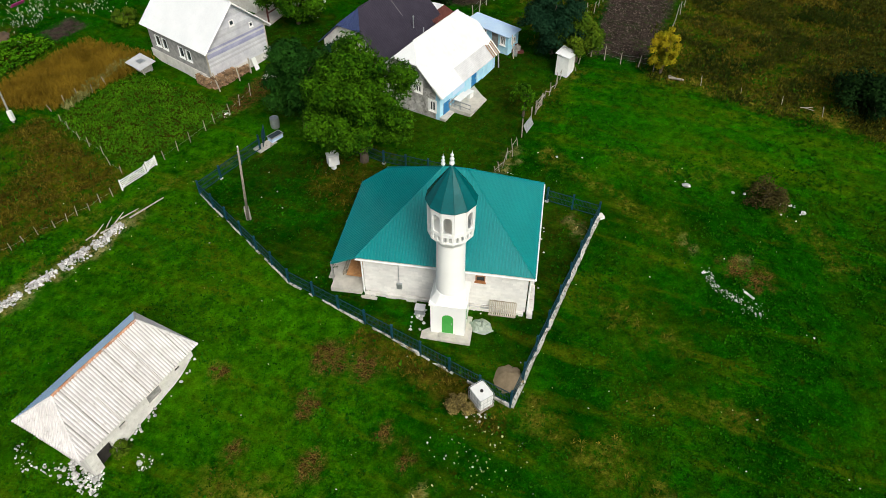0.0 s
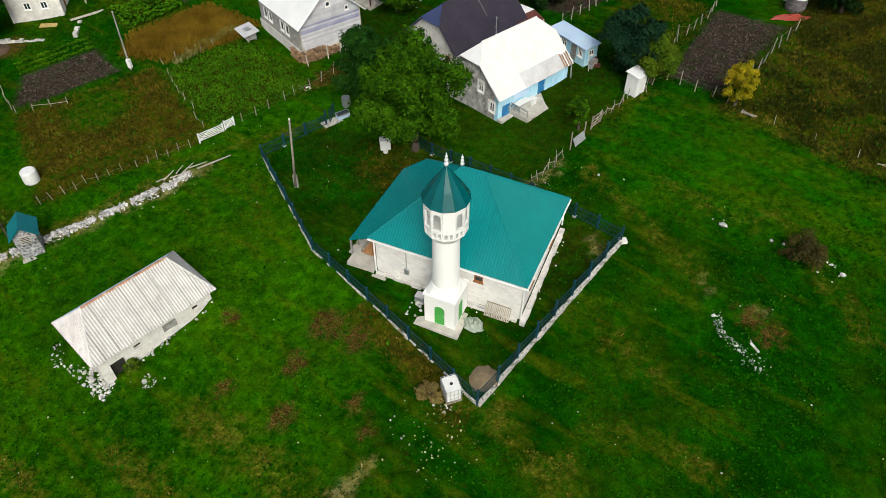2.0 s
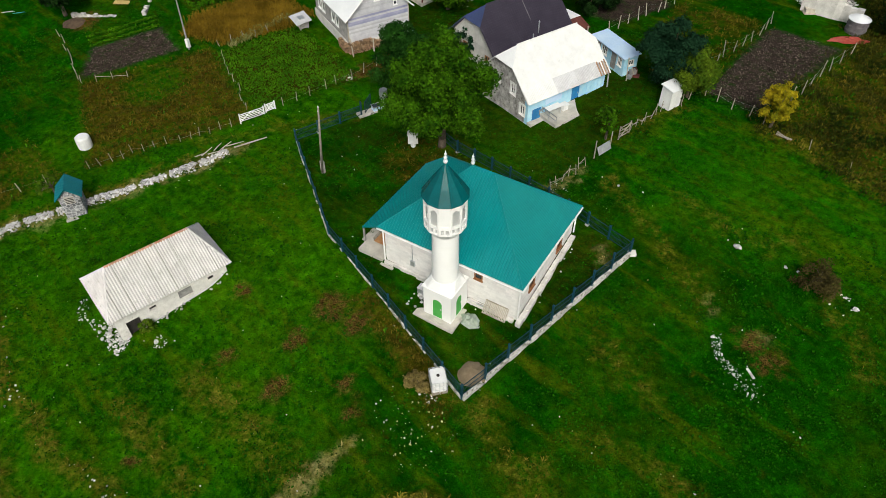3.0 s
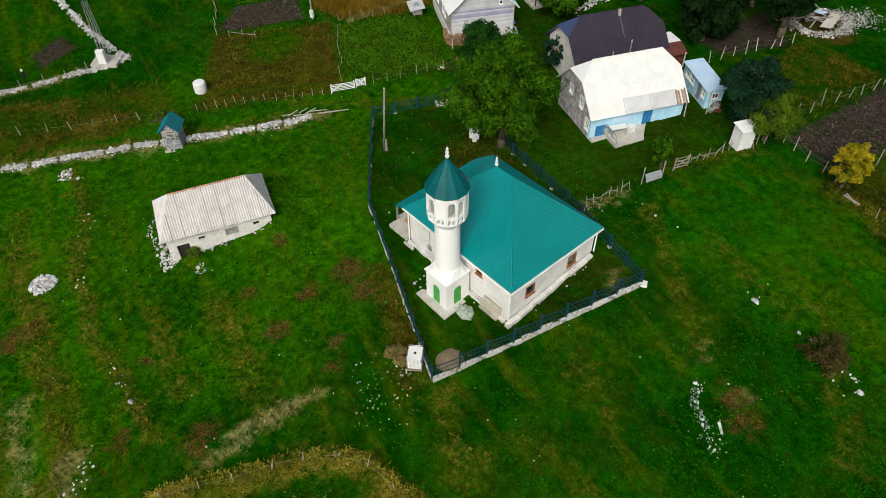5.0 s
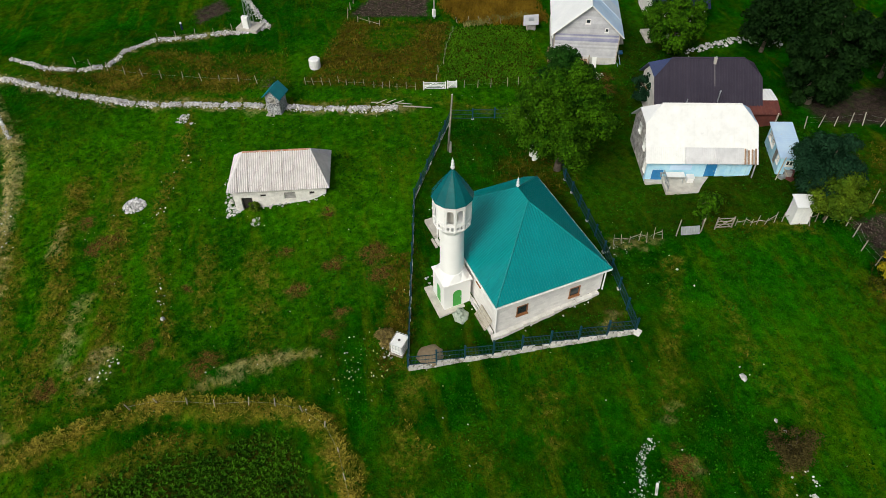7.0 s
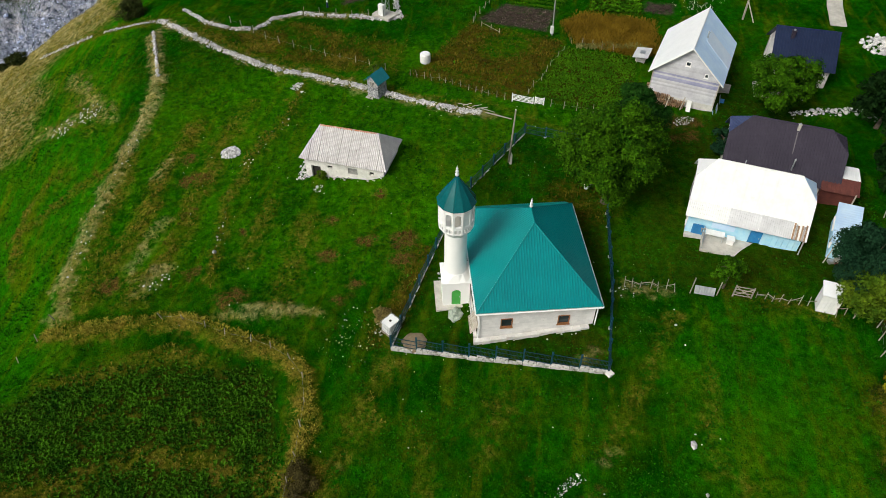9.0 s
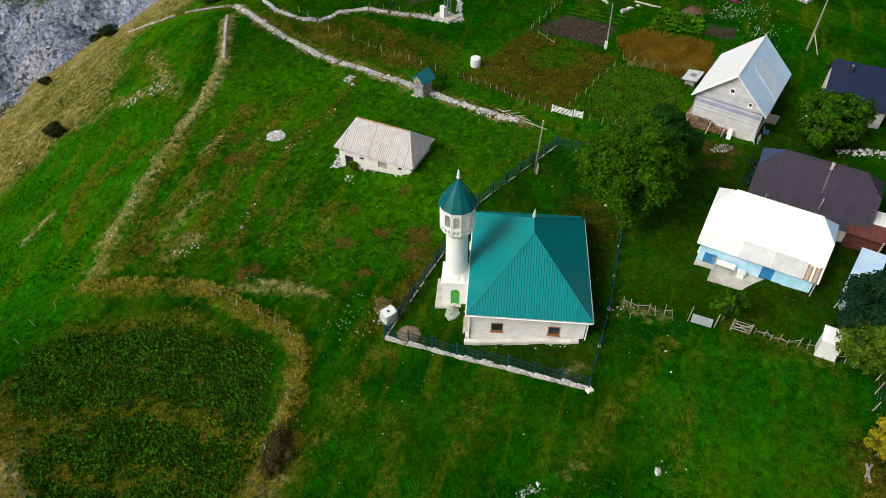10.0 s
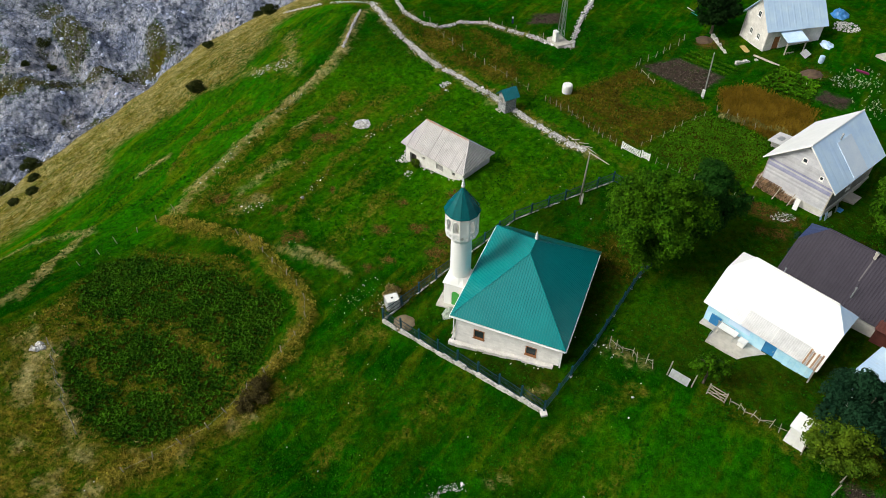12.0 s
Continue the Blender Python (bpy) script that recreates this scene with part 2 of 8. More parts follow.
LEAF_DARK = leaf_mat("dark_leaves", (0.002, 0.010, 0.002), (0.011, 0.033, 0.006))
LEAF_ASH = leaf_mat("ash_leaves", (0.004, 0.026, 0.003), (0.020, 0.075, 0.008), 0.9, 0.45)
LEAF_BUSH = leaf_mat("thorn_leaves", (0.014, 0.024, 0.005), (0.050, 0.060, 0.014), 1.2, 0.5)
LEAF_STRAW = leaf_mat("straw_twigs", (0.10, 0.08, 0.025), (0.26, 0.20, 0.07), 1.5, 0.5)
LEAF_PINE = leaf_mat("blue_green_leaves", (0.005, 0.022, 0.010), (0.013, 0.044, 0.019))
LEAF_YELLOW = leaf_mat("yellowing_leaves", (0.022, 0.064, 0.004), (0.095, 0.145, 0.008))
LEAF_GOLD = leaf_mat("golden_leaves", (0.12, 0.14, 0.006), (0.40, 0.30, 0.012))
LEAF_BROWN = leaf_mat("brown_twigs", (0.035, 0.030, 0.010), (0.085, 0.07, 0.02))
BLADE = leaf_mat("meadow_blades", (0.0024, 0.027, 0.0004), (0.016, 0.105, 0.0011), 0.35, 0.5)
BLADE_DRY = leaf_mat("dry_blades", (0.16, 0.14, 0.034), (0.54, 0.45, 0.18), 0.4, 0.5)
BLADE_WEED = leaf_mat("weed_stems", (0.048, 0.046, 0.005), (0.175, 0.128, 0.015), 0.5, 0.5)
BLADE_ROUGH = leaf_mat("rank_growth", (0.007, 0.026, 0.002), (0.058, 0.062, 0.007), 0.22, 0.6)
BLADE_GOLD = leaf_mat("rough_golden_blades", (0.055, 0.068, 0.004), (0.240, 0.185, 0.028), 0.6, 0.5)
BLADE_BANK = leaf_mat("bank_blades", (0.090, 0.115, 0.006), (0.380, 0.300, 0.045), 0.5, 0.4)
BLADE_HAY = leaf_mat("uncut_hay", (0.130, 0.084, 0.008), (0.27, 0.170, 0.017), 0.4, 0.25)
BLADE_PALE = leaf_mat("pale_flowering_weeds", (0.060, 0.085, 0.008), (0.34, 0.33, 0.13), 0.8, 0.5)
CROP = leaf_mat("crop_leaves", (0.022, 0.100, 0.002), (0.076, 0.200, 0.005), 0.5, 0.5)
CROP_DARK = leaf_mat("potato_leaves", (0.012, 0.056, 0.002), (0.052, 0.150, 0.005), 0.5, 0.6)
CLOVER = leaf_mat("broad_weeds", (0.005, 0.048, 0.001), (0.020, 0.120, 0.002), 0.5, 0.35)
FLOWER_WHITE = mat("white_umbels", (0.30, 0.36, 0.16), (0.66, 0.68, 0.56), 1.5, 0.8, bump=0, vary=0.4, island=True)
FLOWER = mat("white_flower_heads", (0.34, 0.36, 0.12), (0.52, 0.52, 0.28), 3, 0.8, bump=0, vary=0.25, island=True)

# ---- ground shape ----
SWELLS = [1.43, -0.55, -0.73, -1.33, -0.17, -0.31, -0.9, 0.32, -0.43, -1.03, -0.3, 0.16, 0.2, -0.06, -0.47, -1.12, 0.26, -0.78, 0.62, 0.92, 0.87, 0.21, -0.46, 0.29, 0.0]
PLACES = [(x, y) for y in (2, 18, 34, 50, 66) for x in (-48, -30, -12, 6, 24)]


def soft(u, w):
    return w * np.logaddexp(0, np.asarray(u) / w)


def gorge(x, y):
    """How far a place lies beyond the brow of the gorge, in metres."""
    one = -0.303 * (x + 20) - 0.953 * (y + 47)
    two = -0.885 * (x + 64) - 0.466 * (y + 33)
    return np.maximum(one, two) + 1.1 * np.sin(0.23 * x + 0.9 * np.sin(0.17 * y)) + 0.6 * np.sin(0.61 * x - 0.37 * y)


def step(a, b, v):
    u = np.clip((v - a) / (b - a), 0, 1)
    return u * u * (3 - 2 * u)


def line_gap(x, y, pts):
    """Distance from places to a polyline."""
    best = np.full(np.shape(x), 1e9)
    for (ax, ay), (bx, by) in zip(pts, pts[1:]):
        dx, dy = bx - ax, by - ay
        u = np.clip(((x - ax) * dx + (y - ay) * dy) / (dx * dx + dy * dy), 0, 1)
        best = np.minimum(best, np.hypot(x - ax - u * dx, y - ay - u * dy))
    return best


def inside(x, y, poly, blur=0.8):
    """1 inside a polygon, 0 outside, soft over blur metres."""
    ins = np.zeros(np.shape(x), bool)
    for (ax, ay), (bx, by) in zip(poly, poly[1:] + poly[:1]):
        cut = ((ay > y) != (by > y)) & (x < (bx - ax) * (y - ay) / ((by - ay) or 1e-9) + ax)
        ins ^= cut
    gap = line_gap(x, y, poly + poly[:1])
    return step(-blur, blur, np.where(ins, gap, -gap))


BANK = [(-52.1, 2.3), (-45.9, 2.9), (-40.0, 3.2), (-34.7, 1.9), (-29.2, 0.0), (-25.1, -1.4), (-20.0, -2.9), (-13.1, -4.6), (-8.2, -4.3)]
FIELD_EDGE = [(-6.4, -4.8), (-5.3, 0.0), (-4.3, 5.0), (-3.5, 7.2), (-1.0, 10.2), (0.8, 13.0), (2.4, 14.8), (4.2, 15.7), (7.7, 15.7), (10.2, 15.1), (12.6, 14.2), (16.7, 12.9), (20.0, 9.9), (22.2, 7.6)]
FIELD = [(5.0, -7.1), (0.8, -6.9), (-1.0, -3.6), (-0.2, 4.9), (1.5, 8.1), (2.4, 11.9), (4.7, 13.5), (7.7, 13.1), (11.5, 13.4), (14.5, 12.9), (18.3, 9.6), (19.6, 6.0), (18.0, 2.5), (15.3, -1.2), (11.7, -3.5), (8.0, -4.4)]


TERRACES = [[(-31.0, 7.5), (-23.1, 3.7), (-16.3, 1.8), (-9.0, -2.4)], [(-24.0, 9.4), (-16.1, 6.7), (-10.1, 3.0), (-7.5, 2.2)], [(-20.0, 11.6), (-13.1, 10.0), (-7.6, 8.9)], [(-36.0, 19.8), (-28.7, 17.0), (-23.4, 12.9)], [(-5.2, 9.8), (-2.6, 13.8), (-1.0, 17.4)], [(-16.6, -10.7), (-24.6, -11.2), (-31.0, -7.5)], [(8.6, -12.8), (0.2, -13.9), (-4.7, -14.4)]]


def height(x, y):
    x, y = np.asarray(x, float), np.asarray(y, float)
    cx, cy = np.clip(x, -95, 70), np.clip(y, -70, 110)
    z = -0.61 + 1.07 * (cx + 10) / 40 + 2.06 * (cy - 30) / 40
    brow = 0.5 - 0.9 * soft(np.minimum(x, 60) + 6, 4.0)
    z = z - 0.39 * np.minimum(soft(brow - y, 3.0), 150)
    for a, (px, py) in zip(SWELLS, PLACES):
        z = z + a * np.exp(-((x - px) ** 2 + (y - py) ** 2) / 338.0)
    z = z + 0.35 * np.exp(-(line_gap(x, y, BANK) / 0.9) ** 2) + 0.45 * np.exp(-(line_gap(x, y, FIELD_EDGE) / 0.8) ** 2)
    z = z - 0.45 * inside(x, y, FIELD, 1.2)
    for row in TERRACES:
        z = z + 0.28 * np.exp(-(line_gap(x, y, row) / 1.0) ** 2)
    e = gorge(x, y)
    z = z - 7.0 * step(0, 6, e) - 0.2 * np.clip(e - 3, 0, 60) + 0.55 * np.clip(e - 75, 0, 260)
    pad = inside(x, y, [(-6.6, 30.5), (-5.2, 39.9), (-4.2, 40.0), (-3.4, 38.5), (-5.0, 30.2)], 0.4)
    z = z + pad * (np.minimum(z, -0.62) - z)
    plinth = inside(x, y, [(-27.6, 59.5), (-24.8, 56.4), (-20.0, 54.2), (-16.0, 59.6), (-22.0, 65.4)], 0.9)
    z = z + plinth * (np.minimum(z, 0.12) - z)
    z = z + 0.32 * np.exp(-(line_gap(x, y, [(-17.9, 19.2), (-14.6, 25.3)]) / 0.9) ** 2)
    z = z + 0.75 * np.exp(-(line_gap(x, y, [(-14.9, 26.3), (-18.4, 28.4)]) / 1.3) ** 2)
    z = z + 0.6 * inside(x, y, [(-18.9, 18.0), (-22.4, 18.7), (-24.0, 20.2), (-22.6, 21.4), (-20.6, 20.3)], 0.6)
    rough = step(1, 8, e)
    z = z + step(6, 16, e) * 2.2 * np.sin(0.27 * (0.5 * x - 0.85 * y) + 1.5 * np.sin(0.11 * x))
    z = z + rough * (0.45 * np.sin(1.7 * x + 1.9 * np.sin(1.1 * y)) * np.sin(1.5 * y + 1.4 * np.sin(0.9 * x)) + 0.3 * np.sin(3.1 * x - 1.2 * y) * np.sin(2.7 * y + 1.6 * np.sin(2.0 * x)))
    z = z + rough * (1.6 * np.sin(x * 0.21 + 1.3 * np.sin(y * 0.13)) * np.sin(y * 0.17 + 0.9) + 0.8 * np.sin(x * 0.55 + y * 0.4) * np.sin(y * 0.63 - x * 0.2))
    z = z + 0.05 * np.sin(x * 0.9 + 0.7 * np.sin(y * 0.5)) * np.sin(y * 0.8 + 1.1)
    return z


def T(x, y):
    return float(height(x, y))


# ---- building blocks ----
class Geo:
    """Collects corners and faces of one mesh."""

    def __init__(self):
        self.v, self.f = [], []

    def put(self, verts, faces):
        o = len(self.v)
        self.v += [tuple(p) for p in verts]
        self.f += [tuple(i + o for i in q) for q in faces]
        return self

    def box(self, x0, x1, y0, y1, z0, z1, m=None):
        c = [Vector((x, y, z)) for z in (z0, z1) for x, y in ((x0, y0), (x1, y0), (x1, y1), (x0, y1))]
        if m:
            c = [m @ p for p in c]
        return self.put(c, [(3, 2, 1, 0), (4, 5, 6, 7), (0, 1, 5, 4), (1, 2, 6, 5), (2, 3, 7, 6), (3, 0, 4, 7)])

    def slab(self, poly, thick):
        """A plate with the polygon as its upper side."""
        p = [Vector(q) for q in poly]
        nrm = sum(((p[i] - p[0]).cross(p[i + 1] - p[0]) for i in range(1, len(p) - 1)), Vector()).normalized()
        if nrm.z < 0:
            p, nrm = p[::-1], -nrm
        n = len(p)
        low = [q - nrm * thick for q in p]
        return self.put(p + low, [tuple(range(n)), tuple(range(2 * n - 1, n - 1, -1))] + [(i, n + i, n + (i + 1) % n, (i + 1) % n) for i in range(n)])

    def prism(self, poly, push):
        """A polygon pushed along a vector."""
        p = [Vector(q) for q in poly]
        n = len(p)
        return self.put(p + [q + Vector(push) for q in p], [tuple(range(n))[::-1], tuple(range(n, 2 * n))] + [(i, (i + 1) % n, n + (i + 1) % n, n + i) for i in range(n)])

    def tube(self, p, q, r0, r1=None, n=8, cap=True):
        p, q = Vector(p), Vector(q)
        r1 = r0 if r1 is None else r1
        m = (q - p).to_track_quat("Z", "Y").to_matrix()
        ring = [Vector((math.cos(a), math.sin(a), 0)) for a in (2 * math.pi * i / n for i in range(n))]
        vs = [p + m @ (c * r0) for c in ring] + [q + m @ (c * r1) for c in ring]
        fs = [(i, (i + 1) % n, n + (i + 1) % n, n + i) for i in range(n)]
        if cap:
            fs += [tuple(range(n))[::-1], tuple(range(n, 2 * n))]
        return self.put(vs, fs)

    def lathe(self, profile, n=16, at=(0, 0, 0), turn=0.0):
        """A profile of (radius, height) turned round the upright axis."""
        vs, fs = [], []
        for r, z in profile:
            vs += [(at[0] + r * math.cos(2 * math.pi * i / n + turn), at[1] + r * math.sin(2 * math.pi * i / n + turn), at[2] + z) for i in range(n)]
        for j in range(len(profile) - 1):
            fs += [(j * n + i, j * n + (i + 1) % n, (j + 1) * n + (i + 1) % n, (j + 1) * n + i) for i in range(n)]
        fs += [tuple(range(n))[::-1], tuple(range((len(profile) - 1) * n, len(profile) * n))]
        return self.put(vs, fs)

    def ribs(self, poly, gap, wide, high, thick=0.07):
        """A ribbed roof sheet, cut to its polygon, with the ribs running down the slope."""
        p = [Vector(q) for q in poly]
        nrm = sum(((p[i] - p[0]).cross(p[i + 1] - p[0]) for i in range(1, len(p) - 1)), Vector()).normalized()
        if nrm.z < 0:
            nrm = -nrm
        across = Vector((-nrm.y, nrm.x, 0)).normalized()
        down = across.cross(nrm)
        uv = [((q - p[0]).dot(across), (q - p[0]).dot(down)) for q in p]
        first, last = min(a for a, b in uv), max(a for a, b in uv)
        stops = {first + 1e-4: 0.0, last - 1e-4: 0.0}
        for a, b in uv:
            if first + 0.01 < a < last - 0.01:
                stops[a] = None
        u = first + gap / 2
        while u < last - wide:
            for d, h in ((-0.5, 0.0), (-0.22, high), (0.22, high), (0.5, 0.0)):
                stops[u + d * wide] = h
            u += gap
        keys = sorted(stops)
        rows = []
        for j, k in enumerate(keys):
            h = stops[k]
            if h is None:
                h = stops[keys[j - 1]] or 0.0
                stops[k] = h
            cuts = []
            for (a, b), (c, d) in zip(uv, uv[1:] + uv[:1]):
                if (a > k) != (c > k):
                    cuts.append(b + (d - b) * (k - a) / (c - a))
            if len(cuts) >= 2:
                for v in (min(cuts), max(cuts)):
                    q = p[0] + across * k + down * v
                    rows.append(q + nrm * h)
                    rows.append(q - nrm * thick)
        n = len(rows) // 4
        fs = []
        for i in range(n - 1):
            a, b = 4 * i, 4 * i + 4
            fs += [(a, b, b + 2, a + 2), (a + 1, a + 3, b + 3, b + 1), (a, a + 1, b + 1, b), (a + 2, b + 2, b + 3, a + 3)]
        fs += [(0, 2, 3, 1), (4 * n - 4, 4 * n - 3, 4 * n - 1, 4 * n - 2)]
        return self.put(rows, fs)

    def wall(self, o, u, n, long, tall, thick, holes=()):
        """An upright wall from o along u, its outer face towards n, with openings (from, sill, width, height)."""
        o, u, n = Vector(o), Vector(u), Vector(n)
        us = sorted({0, long, *[h[0] for h in holes], *[h[0] + h[2] for h in holes]})
        zs = sorted({0, tall, *[h[1] for h in holes], *[h[1] + h[3] for h in holes]})
        for a, b in zip(us, us[1:]):
            for c, d in zip(zs, zs[1:]):
                mu, mz = (a + b) / 2, (c + d) / 2
                if any(h[0] < mu < h[0] + h[2] and h[1] < mz < h[1] + h[3] for h in holes):
                    continue
                q = [o + u * x + Vector((0, 0, z)) - n * e for e in (0, thick) for x, z in ((a, c), (b, c), (b, d), (a, d))]
                self.put(q, [(0, 1, 2, 3), (7, 6, 5, 4), (0, 4, 5, 1), (1, 5, 6, 2), (2, 6, 7, 3), (3, 7, 4, 0)])
        return self

    def data(self, name):
        me = bpy.data.meshes.new(name)
        me.from_pydata(self.v, [], self.f)
        bm = bmesh.new()
        bm.from_mesh(me)
        if len(bm.verts) < 4000:
            bmesh.ops.remove_doubles(bm, verts=bm.verts, dist=0.0004)
        bmesh.ops.recalc_face_normals(bm, faces=bm.faces)
        bm.to_mesh(me)
        bm.free()
        return me


def part(name, geo, material, parent, label="", smooth=False, m=None):
    me = geo if isinstance(geo, bpy.types.Mesh) else geo.data(name)
    if not me.materials:
        me.materials.append(material)
    if smooth:
        me.shade_smooth()
    ob = new(name, me)
    ob.parent = parent
    if m is not None:
        ob.matrix_basis = m
    if label:
        tagged(ob, label)
    return ob


def thing(name, label, category, m, group="", kind=""):
    ob = new(name)
    ob.empty_display_size = 0.3
    ob.matrix_basis = m
    return tagged(ob, label, category, group, kind)


def single(name, geo, material, label, category, m=None, group="", kind="", smooth=False):
    ob = part(name, geo, material, None, "", smooth, m)
    return tagged(ob, label, category, group, kind)


def ground_pose(x, y, rz=0, dz=0.0):
    return pose(x, y, T(x, y) + dz, 0, 0, rz)


def window(parent, at, u, n, w, h, frame_mat=WHITE, pane_mat=GLASS, bars=1, name="window", depth=0.1, sill=True):
    """A window unit in a wall's opening; at is the middle of the opening on the outer face."""
    at, u, n = Vector(at), Vector(u), Vector(n)
    m = Matrix((u, n, Vector((0, 0, 1)))).transposed().to_4x4()
    m.translation = at
    g, t = Geo(), 0.07
    g.box(-w / 2, w / 2, -depth, 0.03, -h / 2, -h / 2 + t, m).box(-w / 2, w / 2, -depth, 0.03, h / 2 - t, h / 2, m)
    g.box(-w / 2, -w / 2 + t, -depth, 0.03, -h / 2 + t, h / 2 - t, m).box(w / 2 - t, w / 2, -depth, 0.03, -h / 2 + t, h / 2 - t, m)
    for i in range(bars):
        x = -w / 2 + w * (i + 1) / (bars + 1)
        g.box(x - 0.025, x + 0.025, -depth + 0.02, 0.015, -h / 2 + t, h / 2 - t, m)
    ob = part(name, g, frame_mat, parent)
    part("pane", Geo().box(-w / 2 + t, w / 2 - t, -depth + 0.03, -depth + 0.045, -h / 2 + t, h / 2 - t, m), pane_mat, ob, "dark reflecting glass pane")
    if sill:
        part("sill", Geo().box(-w / 2 - 0.05, w / 2 + 0.05, -0.02, 0.1, -h / 2 - 0.06, -h / 2 - 0.003, m), frame_mat, ob)
    return ob


def rock_shape(seed, sx=1.0, sy=1.0, sz=1.0):
    """A blunt, uneven stone of about unit size."""
    r = random.Random(seed)
    g = (1 + 5 ** 0.5) / 2
    vs = [Vector(v).normalized() for v in ((-1, g, 0), (1, g, 0), (-1, -g, 0), (1, -g, 0), (0, -1, g), (0, 1, g), (0, -1, -g), (0, 1, -g), (g, 0, -1), (g, 0, 1), (-g, 0, -1), (-g, 0, 1))]
    vs = [Vector((v.x * sx, v.y * sy, v.z * sz)) * r.uniform(0.38, 0.62) for v in vs]
    fs = [(0, 11, 5), (0, 5, 1), (0, 1, 7), (0, 7, 10), (0, 10, 11), (1, 5, 9), (5, 11, 4), (11, 10, 2), (10, 7, 6), (7, 1, 8), (3, 9, 4), (3, 4, 2), (3, 2, 6), (3, 6, 8), (3, 8, 9), (4, 9, 5), (2, 4, 11), (6, 2, 10), (8, 6, 7), (9, 8, 1)]
    return vs, fs


ROCKS = [rock_shape(i, random.Random(i).uniform(0.9, 1.5), 1.0, random.Random(i + 50).uniform(0.6, 0.9)) for i in range(8)]
ROCK_MESHES = []
for i, (vs, fs) in enumerate(ROCKS):
    me = Geo().put(vs, fs).data("stone")
    me.materials.append(ROCK_ONE)
    ROCK_MESHES.append(me)


def stone_at(x, y, z, size, r):
    return Matrix.Translation((x, y, z)) @ Euler((r.uniform(-0.5, 0.5), r.uniform(-0.5, 0.5), r.uniform(0, 6.28))).to_matrix().to_4x4() @ Matrix.Scale(size, 4)


def stones_in(geo, spots, r):
    """Adds loose stones (x, y, z, size) to a mesh."""
    for x, y, z, s in spots:
        vs, fs = r.choice(ROCKS)
        m = stone_at(x, y, z, s, r)
        geo.put([m @ v for v in vs], fs)
    return geo


def along(pts, gap):
    """Places at even steps along a polyline, with its direction there."""
    out, left = [], 0.0
    for (ax, ay), (bx, by) in zip(pts, pts[1:]):
        d = math.hypot(bx - ax, by - ay)
        u = left
        while u < d:
            out.append((ax + (bx - ax) * u / d, ay + (by - ay) * u / d, (bx - ax) / d, (by - ay) / d))
            u += gap
        left = u - d
    return out


# ---- ground ----
def axis(a, b, fine, far):
    v = list(np.arange(a, b + fine / 2, fine))
    s, lo, hi = fine, a, b
    while lo > -far:
        s *= 1.22
        lo, hi = lo - s, hi + s
        v = [lo] + v + [hi]
    return np.array(v)


WEED_PLOT = [(-44.0, 42.3), (-34.4, 50.9), (-25.0, 43.2), (-36.0, 34.4)]
WEED_STRIP = [(-36.0, 34.4), (-25.0, 43.2), (-24.2, 41.6), (-33.8, 31.9)]
WEED_LANE = [(-53.2, 8.7), (-49.0, 14.6), (-50.8, 20.0), (-41.6, 33.1), (-34.2, 30.2), (-42.6, 17.3), (-49.8, 7.9)]
HAY_PLOT = [(-38.8, 52.6), (-40.0, 55.6), (-34.6, 62.2), (-27.8, 59.9), (-28.6, 57.4), (-33.4, 52.4)]
POTATO_PLOT = [(-33.4, 50.4), (-28.0, 57.0), (-21.0, 53.6), (-17.8, 51.0), (-24.5, 44.4)]
CABBAGE_PLOT = [(-40.7, 56.8), (-45.0, 59.8), (-41.0, 63.6), (-37.0, 61.9)]
PLOUGHED = [(13.4, 57.0), (17.9, 70.4), (24.0, 68.2), (17.9, 55.1)]
PLOUGHED_WEST = [(-44.7, 43.0), (-47.5, 47.9), (-42.5, 53.1), (-37.9, 50.0)]
PLOUGHED_NORTH = [(0.0, 69.0), (3.6, 67.4), (8.0, 72.4), (3.5, 77.5)]
SOIL_BED = [(-37.6, 62.6), (-39.4, 64.0), (-37.4, 66.7), (-35.4, 65.2)]
SOIL_BED_TWO = [(-57.5, 27.5), (-54.5, 27.0), (-55.5, 31.5), (-59.0, 31.5)]
ROUGH_EAST = [(19.2, 53.0), (24.0, 50.3), (28.5, 48.4), (34.0, 45.4), (75.0, 38.0), (75.0, 95.0), (28.0, 95.0), (25.5, 69.0), (21.0, 60.0), (18.6, 54.6)]
GARDEN_EAST = [(6.5, 61.5), (11.5, 57.0), (13.2, 57.2), (17.8, 71.0), (9.0, 74.0)]
DRY_SLOPE = [(-5.0, -32.0), (-11.2, -28.5), (-15.9, -25.7), (-22.2, -25.8), (-28.9, -27.7), (-33.3, -26.0), (-35.3, -22.5), (-38.6, -20.3), (-38.4, -14.5), (-41.2, -12.6), (-47.5, -14.0), (-56.0, -15.0), (-63.0, -12.0), (-66.0, -4.0), (-80.0, -6.0), (-90.0, -50.0), (-5.0, -60.0)]
ROUGH_SOUTH = [(4.3, -7.6), (7.7, -7.4), (11.3, -10.3), (30.0, -14.0), (34.0, 0.0), (25.0, 7.0), (20.8, 11.4), (18.4, 13.8), (15.6, 16.0), (13.0, 17.2), (11.6, 16.0), (14.5, 12.9), (18.3, 9.6), (19.6, 6.0), (18.0, 2.5), (15.3, -1.2), (11.7, -3.5), (8.0, -5.0)]
